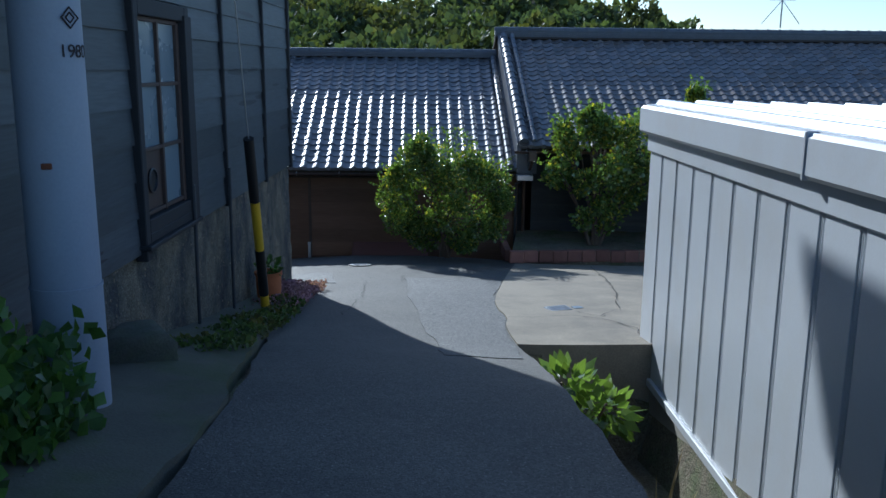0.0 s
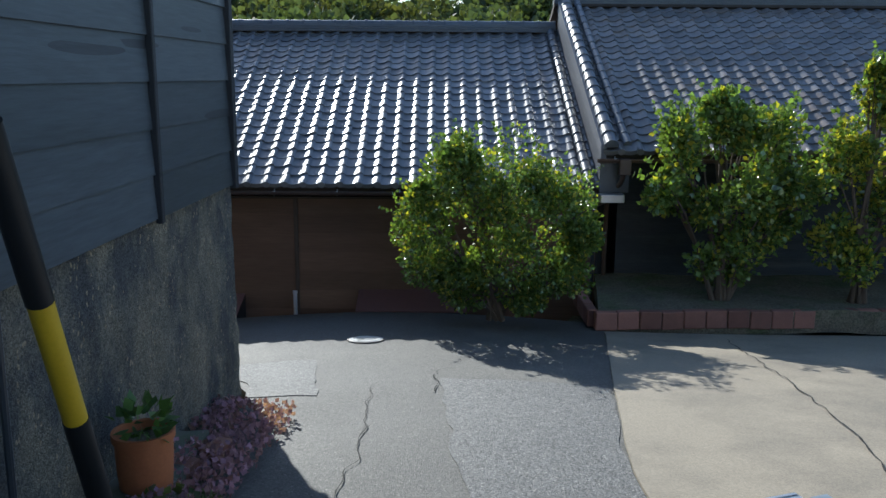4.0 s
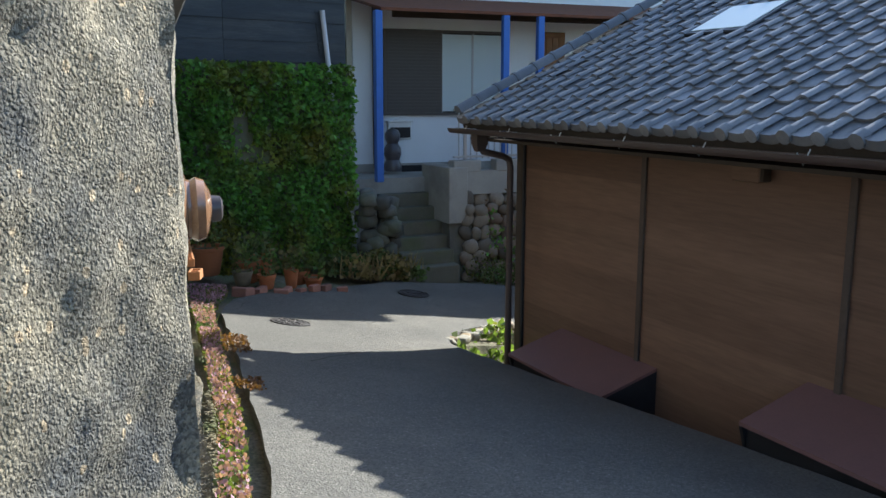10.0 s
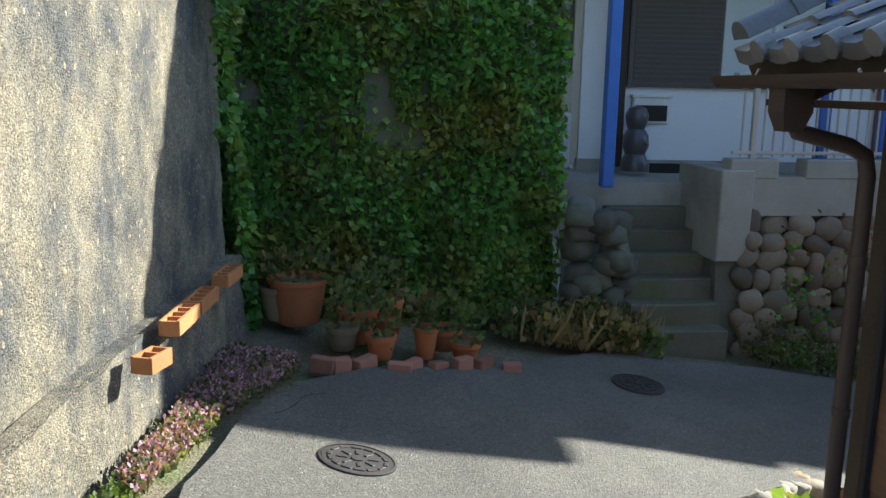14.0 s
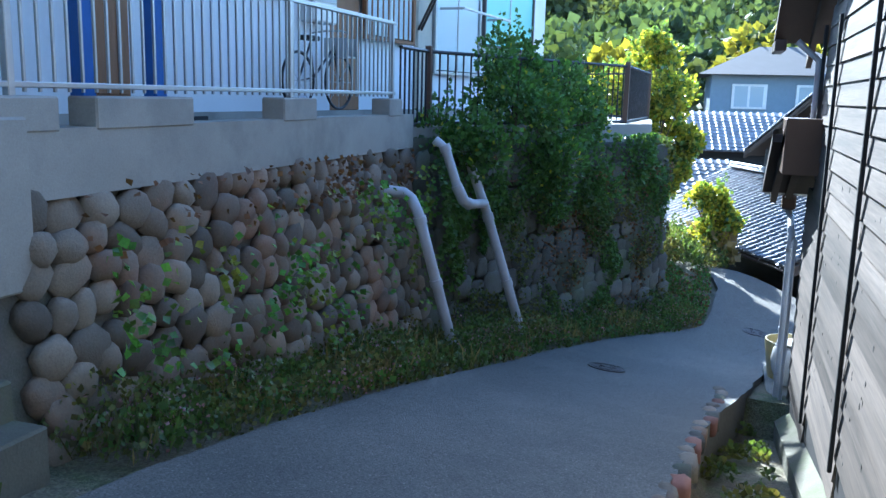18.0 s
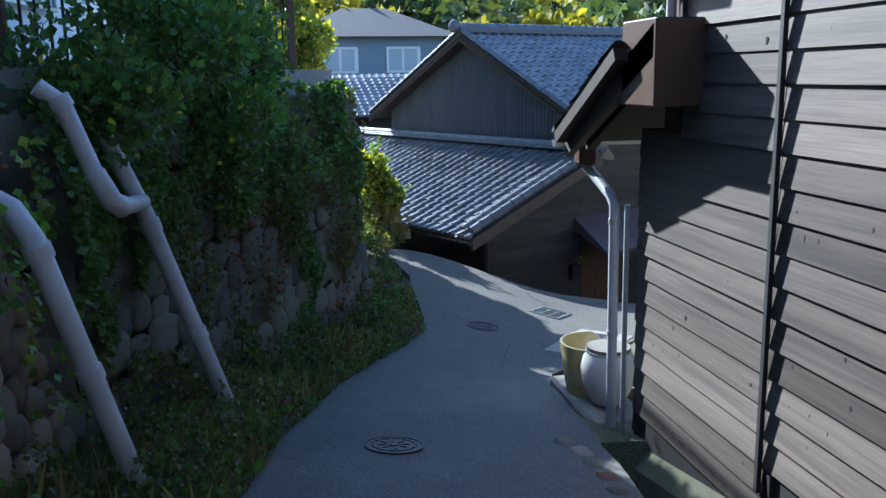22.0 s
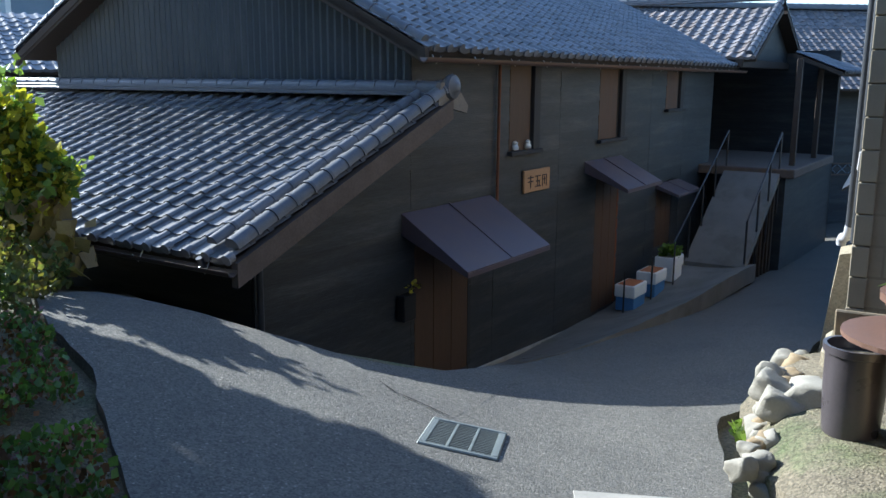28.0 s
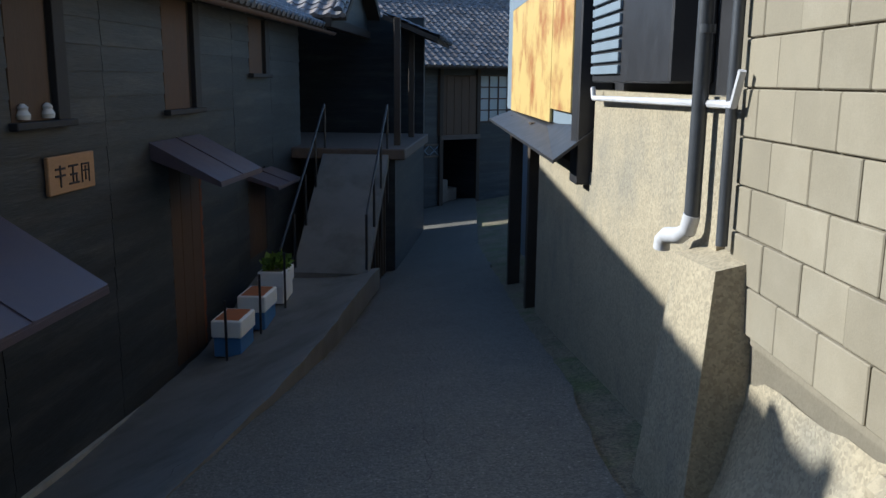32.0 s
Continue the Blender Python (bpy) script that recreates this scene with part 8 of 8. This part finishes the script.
weeds(VF, 3000, .14, .04, REDLEAF, "low reddish weeds at the end of the stone wall", lambda x, y: gz(x, y) - .02, thr=-.3)
weeds(VF, 4000, .22, .05, LEAF_DARK, "dark weeds at the end of the stone wall", lambda x, y: gz(x, y) - .02, thr=-.2)
weeds(VF, 1500, .2, .03, FLOWER, "small purple flowers by the wall's end", lambda x, y: gz(x, y), name="flowers", thr=0)
weeds(VG, 15000, .42, .042, WEED, "weeds and grass along the foot of the stone wall", lambda x, y: gz(x, y) - .05, thr=-.45)
weeds(VG, 5500, .45, .026, FLOWER, "small pale flowers among the weeds", lambda x, y: gz(x, y), name="flowers", thr=.0)
weeds(VG, 3500, .2, .06, LEAF_DARK, "dark low creepers under the stone wall", lambda x, y: gz(x, y), thr=-.3)
weeds([(-12.75, 17.7), (-12.6, 19.5), (-13.2, 19.4), (-13.4, 18.4)], 2200, .45, .07, WEED, "weeds at the end of the ivy wall", lambda x, y: gz(x, y), thr=-.4)
weeds([(-12.7, 18.0), (-12.5, 19.2), (-13.1, 19.2)], 260, .4, .09, DRY, "dry grass at the foot of the steps", lambda x, y: gz(x, y), name="dry_grass", thr=-.4)
weeds([(-9.8, 19), (-9.75, 26.5), (-9.1, 26.8), (-9.3, 19)], 3000, .25, .06, WEED, "weeds in the ditch under the plank wall", thr=.05)
weeds([(-9.6, 18.1), (-8.9, 18.2), (-8.9, 18.8), (-9.7, 19.4)], 260, .3, .1, LEAF, "bright ferns in the ditch at the corner", lambda x, y: gz(x, y) - .3, name="ferns", thr=-.5)
GR = [(-8.4, 29.2), (-7.3, 30.3), (-6.7, 31.1), (-6.4, 30.8), (-6.3, 29.2), (-8.2, 28.7)]
weeds(GR, 3500, .05, .045, WEED, "short grass in the corner yard", yz, name="grass", thr=.0)
weeds([(-6.0, 32.2), (-4.6, 33.2), (-4.4, 33.4), (-5.9, 32.5)], 900, .15, .06, LEAF, "bright weeds at the foot of the stones", lambda x, y: gz(x, y) + .02, thr=-.1)
weeds([(-10.0, 35.4), (-9.5, 36.6), (-9.7, 40), (-11, 41), (-11, 35.4)], 6500, .5, .065, WEED, "tall weeds on the bank beyond the lane", lambda x, y: gz(min(x, -8.2), min(y, 38)) + .0, thr=-.4)
weeds([(-9.6, 36.8), (-9.3, 36.8), (-9.7, 39), (-10.6, 40)], 400, .9, .2, DRY, "dry stalks on the bank", lambda x, y: gz(x, min(y, 38)), name="dry_grass", thr=-.4)
weeds([(-8, 18.3), (1.5, 18.2), (1.5, 18.8), (-8, 18.8)], 900, .18, .06, LEAF_DARK, "small weeds in the gutter by the brown wall", thr=.15)
shrub("bush", -9.9, 37.9, -4.9, [(0, 0, .6, .5), (.1, -.2, 1.1, .45), (-.3, 0, 1.3, .4), (.3, 0, .7, .4)], 4000, .1, "yellow-green bush on the bank below the roof", .55)
shrub("bush", -12.5, 28.9, -2.7, [(-.4, -1.6, .8, .7), (0, -.6, 1.3, .9), (.2, .4, 1.2, .9), (.4, 1.2, 1.2, .8), (.5, 1.9, .9, .7), (.5, 0, .2, .7), (.7, 1.2, .2, .7), (-.2, .5, 1.7, .5)], 20000, .07, "dense dark-green shrub hanging over the stone wall", .03, material=LEAF_DARK)
shrub("tree", -11.6, 38.0, -4.5, [(0, 0, 2.2, .8), (.5, .3, 3.0, .8), (-.4, 0, 3.4, .8), (.2, 0, 4.2, .6), (.6, -.3, 1.4, .6), (.9, 0, 2.2, .5), (-.9, -.5, 3.0, .8), (-.2, -.6, 2.5, .8), (.5, -.5, 3.3, .6), (-.6, -.2, 1.6, .7)], 17000, .11, "slender tree with bright yellow-green leaves", .6, cat="tree")
face_leaves((-12.9, 27.6), (-10.85, 31.75), -4.9, -1.9, 12500, .055, LEAF_DARK, "creepers on the dark stone wall", cover_=.12, bulge=.24, name="creepers")
face_leaves((-13.0, 26.3), (-12.95, 27.6), -3.9, -1.9, 2200, .06, LEAF_DARK, "dark creepers hanging over the field stones", cover_=-.05, bulge=.2, name="creepers")
face_leaves((-10.85, 31.75), (-11.3, 34.5), -4.6, -2.0, 2500, .075, WEED, "creepers at the end of the stone wall", cover_=-.15, bulge=.2, name="creepers")
face_leaves((-11.7, 30.1), (-10.8, 31.75), -4.8, -2.4, 700, .045, REDLEAF, "reddish autumn creeper on the stone wall", cover_=.05, bulge=.2, name="creepers")
face_leaves((-13.3, 20.6), (-13.3, 26.4), -2.4, -1.95, 260, .05, REDLEAF, "reddish creeper below the capping", cover_=.1, bulge=.12, name="creepers")
face_leaves((-13.1, 20.8), (-13.1, 26.6), -3.9, -2.2, 900, .06, IVY, "green creepers between the field stones", cover_=.2, bulge=.12, name="creepers")


def grass(poly, n, h, material, label, zf, thr=-.2):
    """Upright thin blades."""
    pts, dirs = [], []
    for x, y in scatter(poly, n):
        if noise.noise(Vector((x * 1.3, y * 1.3, 7.0))) < thr:
            continue
        pts.append((x, y, zf(x, y)))
        dirs.append((random.gauss(0, .3), random.gauss(0, .3), 1))
    return tagged(part("grass", leaf_mesh("grass", pts, dirs, h, material, width=.04, fold=.1, jitter=.6), None), label, "grass", kind="stuff")


grass(VG, 2200, .2, WEED, "thin grass along the foot of the stone wall", lambda x, y: gz(x, y) - .03)
grass(VG, 900, .25, DRY, "dry grass blades along the stone wall", lambda x, y: gz(x, y) - .03, .1)
grass(FL, 1500, .1, WEED, "thin grass along the concrete wall", lambda x, y: gz(x, y) - .03, 0)
grass(GR, 2200, .07, WEED, "short green blades in the corner yard", yz, -.1)
grass(GR, 1500, .08, DRY, "dry blades in the corner yard", yz, 0)
grass([(-12.7, 18.0), (-12.5, 19.6), (-13.2, 19.4)], 350, .34, DRY, "tall dry grass at the steps", lambda x, y: gz(x, y) - .03, -.4)

face_leaves((-13.0, 27.3), (-10.75, 31.8), -4.9, -2.6, 5000, .045, WEED, "green and brown creepers low on the stone wall", cover_=.08, bulge=.25, name="creepers", scale=1.5)
face_leaves((-12.6, 28.2), (-10.75, 31.8), -4.9, -2.4, 1000, .04, REDLEAF, "rusty autumn creeper low on the stone wall", cover_=.1, bulge=.25, name="creepers", scale=1.3)

# ---- distance ----
far_house = thing("house", "grey house with a low hipped roof beyond the village roofs", "house")
FH = wall_frame(-10.6, 58.0, 4)
part("wall", MB().box(0, 6.2, 0, 6, -5, -.2), PALE_BLUE, far_house, m=FH)
for x in (.9, 3.6):
    w = part("window", MB().cbox(x, x + 1.5, -.08, 0, -1.7, -.6, .03), GLAZE_WHITE, far_house, m=FH)
    for q in (0, 1):
        part("pane", MB().box(x + .12 + .66 * q, x + .68 + .66 * q, -.09, -.08, -1.6, -.7), GLASS, w, m=FH)
part("roof", MB().add([(-.6, -.7, -.2), (6.8, -.7, -.2), (6.8, 6.7, -.2), (-.6, 6.7, -.2), (2.2, 3, 1.2), (4.2, 3, 1.2)], [(0, 1, 5, 4), (1, 2, 5), (2, 3, 4, 5), (3, 0, 4), (0, 3, 2, 1)]), FAR_ROOF, far_house, m=FH)
near_roof = thing("house", "low house with a grey pantile roof behind the workshop", "house")
NR = wall_frame(-12.5, 48.5, 8)
part("wall", MB().box(.3, 7.5, .6, 5, -6, -3.1), PLANK_BLACK, near_roof, m=NR)
tile_roof(near_roof, NR @ Matrix.Translation((0, 0, -3.1)), 30, 12, 27, TILE)
low = wall_frame(-13.5, 43.5, 15)
part("wall", MB().box(.3, 4.2, .6, 4, -6, -4.2), PLANK_BLACK, near_roof, m=low)
tile_roof(near_roof, low @ Matrix.Translation((0, 0, -4.2)), 17, 9, 25, TILE, name="low_roof")


def crown_points(x, y, z, r, h, n):
    c = [(x + random.gauss(0, r * .45), y + random.gauss(0, r * .45), z + h * random.uniform(.3, .95)) for _ in range(9)]
    q = [[r * random.uniform(.35, .6)] * 3 for _ in c]
    return blob_points(n, c, q, .55)


def woods(name, trees, n, size, material, label, trunks=True):
    t = thing(name, label, "woods")
    P, D, st = [], [], MB()
    for x, y, r, h in trees:
        z = earth(x, y)
        p, d = crown_points(x, y, z, r, h, n)
        P.append(p)
        D.append(d + [0, 0, .3])
        st.tube([(x, y, z - .5), (x, y, z + h * .7)], [r * .1, r * .04], 6)
    part("trunks", st, BARK, t)
    part("foliage", leaf_mesh("foliage", np.concatenate(P), np.concatenate(D), size, material, width=.5), None, t, kind="stuff")
    return t


random.seed(9)
hill = []
while len(hill) < 210:
    x, y = random.uniform(-75, 50), random.uniform(66, 118)
    if x < .3 * y:
        hill.append((x, y, random.uniform(2.4, 3.8), random.uniform(4.5, 7.5) * (1 - .35 * smooth(-10, 35, x))))
woods("woods", hill, 420, .75, WOODS, "wooded hillside of dark evergreen trees")
back = [(random.uniform(-90, 30), random.uniform(118, 150), random.uniform(4, 6), random.uniform(5, 8)) for _ in range(60)]
woods("woods", back, 260, 1.3, WOODS, "far wooded ridge")
woods("yellow_trees", [(-7.2, 66, 2.4, 7), (-2.7, 62, 2.2, 6.4), (4.2, 66, 2.6, 6.6), (-16, 64, 2.2, 7)], 900, .5, WOODS_YELLOW, "yellow autumn trees on the hillside")
side = [(random.uniform(-60, -34), random.uniform(0, 60), random.uniform(2.5, 4), random.uniform(6, 9)) for _ in range(36)]
woods("woods", side, 220, .9, WOODS, "trees behind the white house")
mast = thing("antenna", "thin television antenna on the roof ridge", "antenna")
part("pole", MB().tube([(9.6, 22.95, 2.6), (9.6, 22.95, 4.0)], .02, 6), STEEL, mast)
for k in range(4):
    part("element", MB().tube([(9.25 + .05 * k, 22.95, 3.3 + .16 * k), (9.95 - .05 * k, 22.95, 3.3 + .16 * k)], .008, 4), STEEL, mast)
for q in (-.5, .5):
    part("stay", MB().tube([(9.6 + q, 22.95, 2.7), (9.6, 22.95, 3.3)], .01, 4), STEEL, mast)
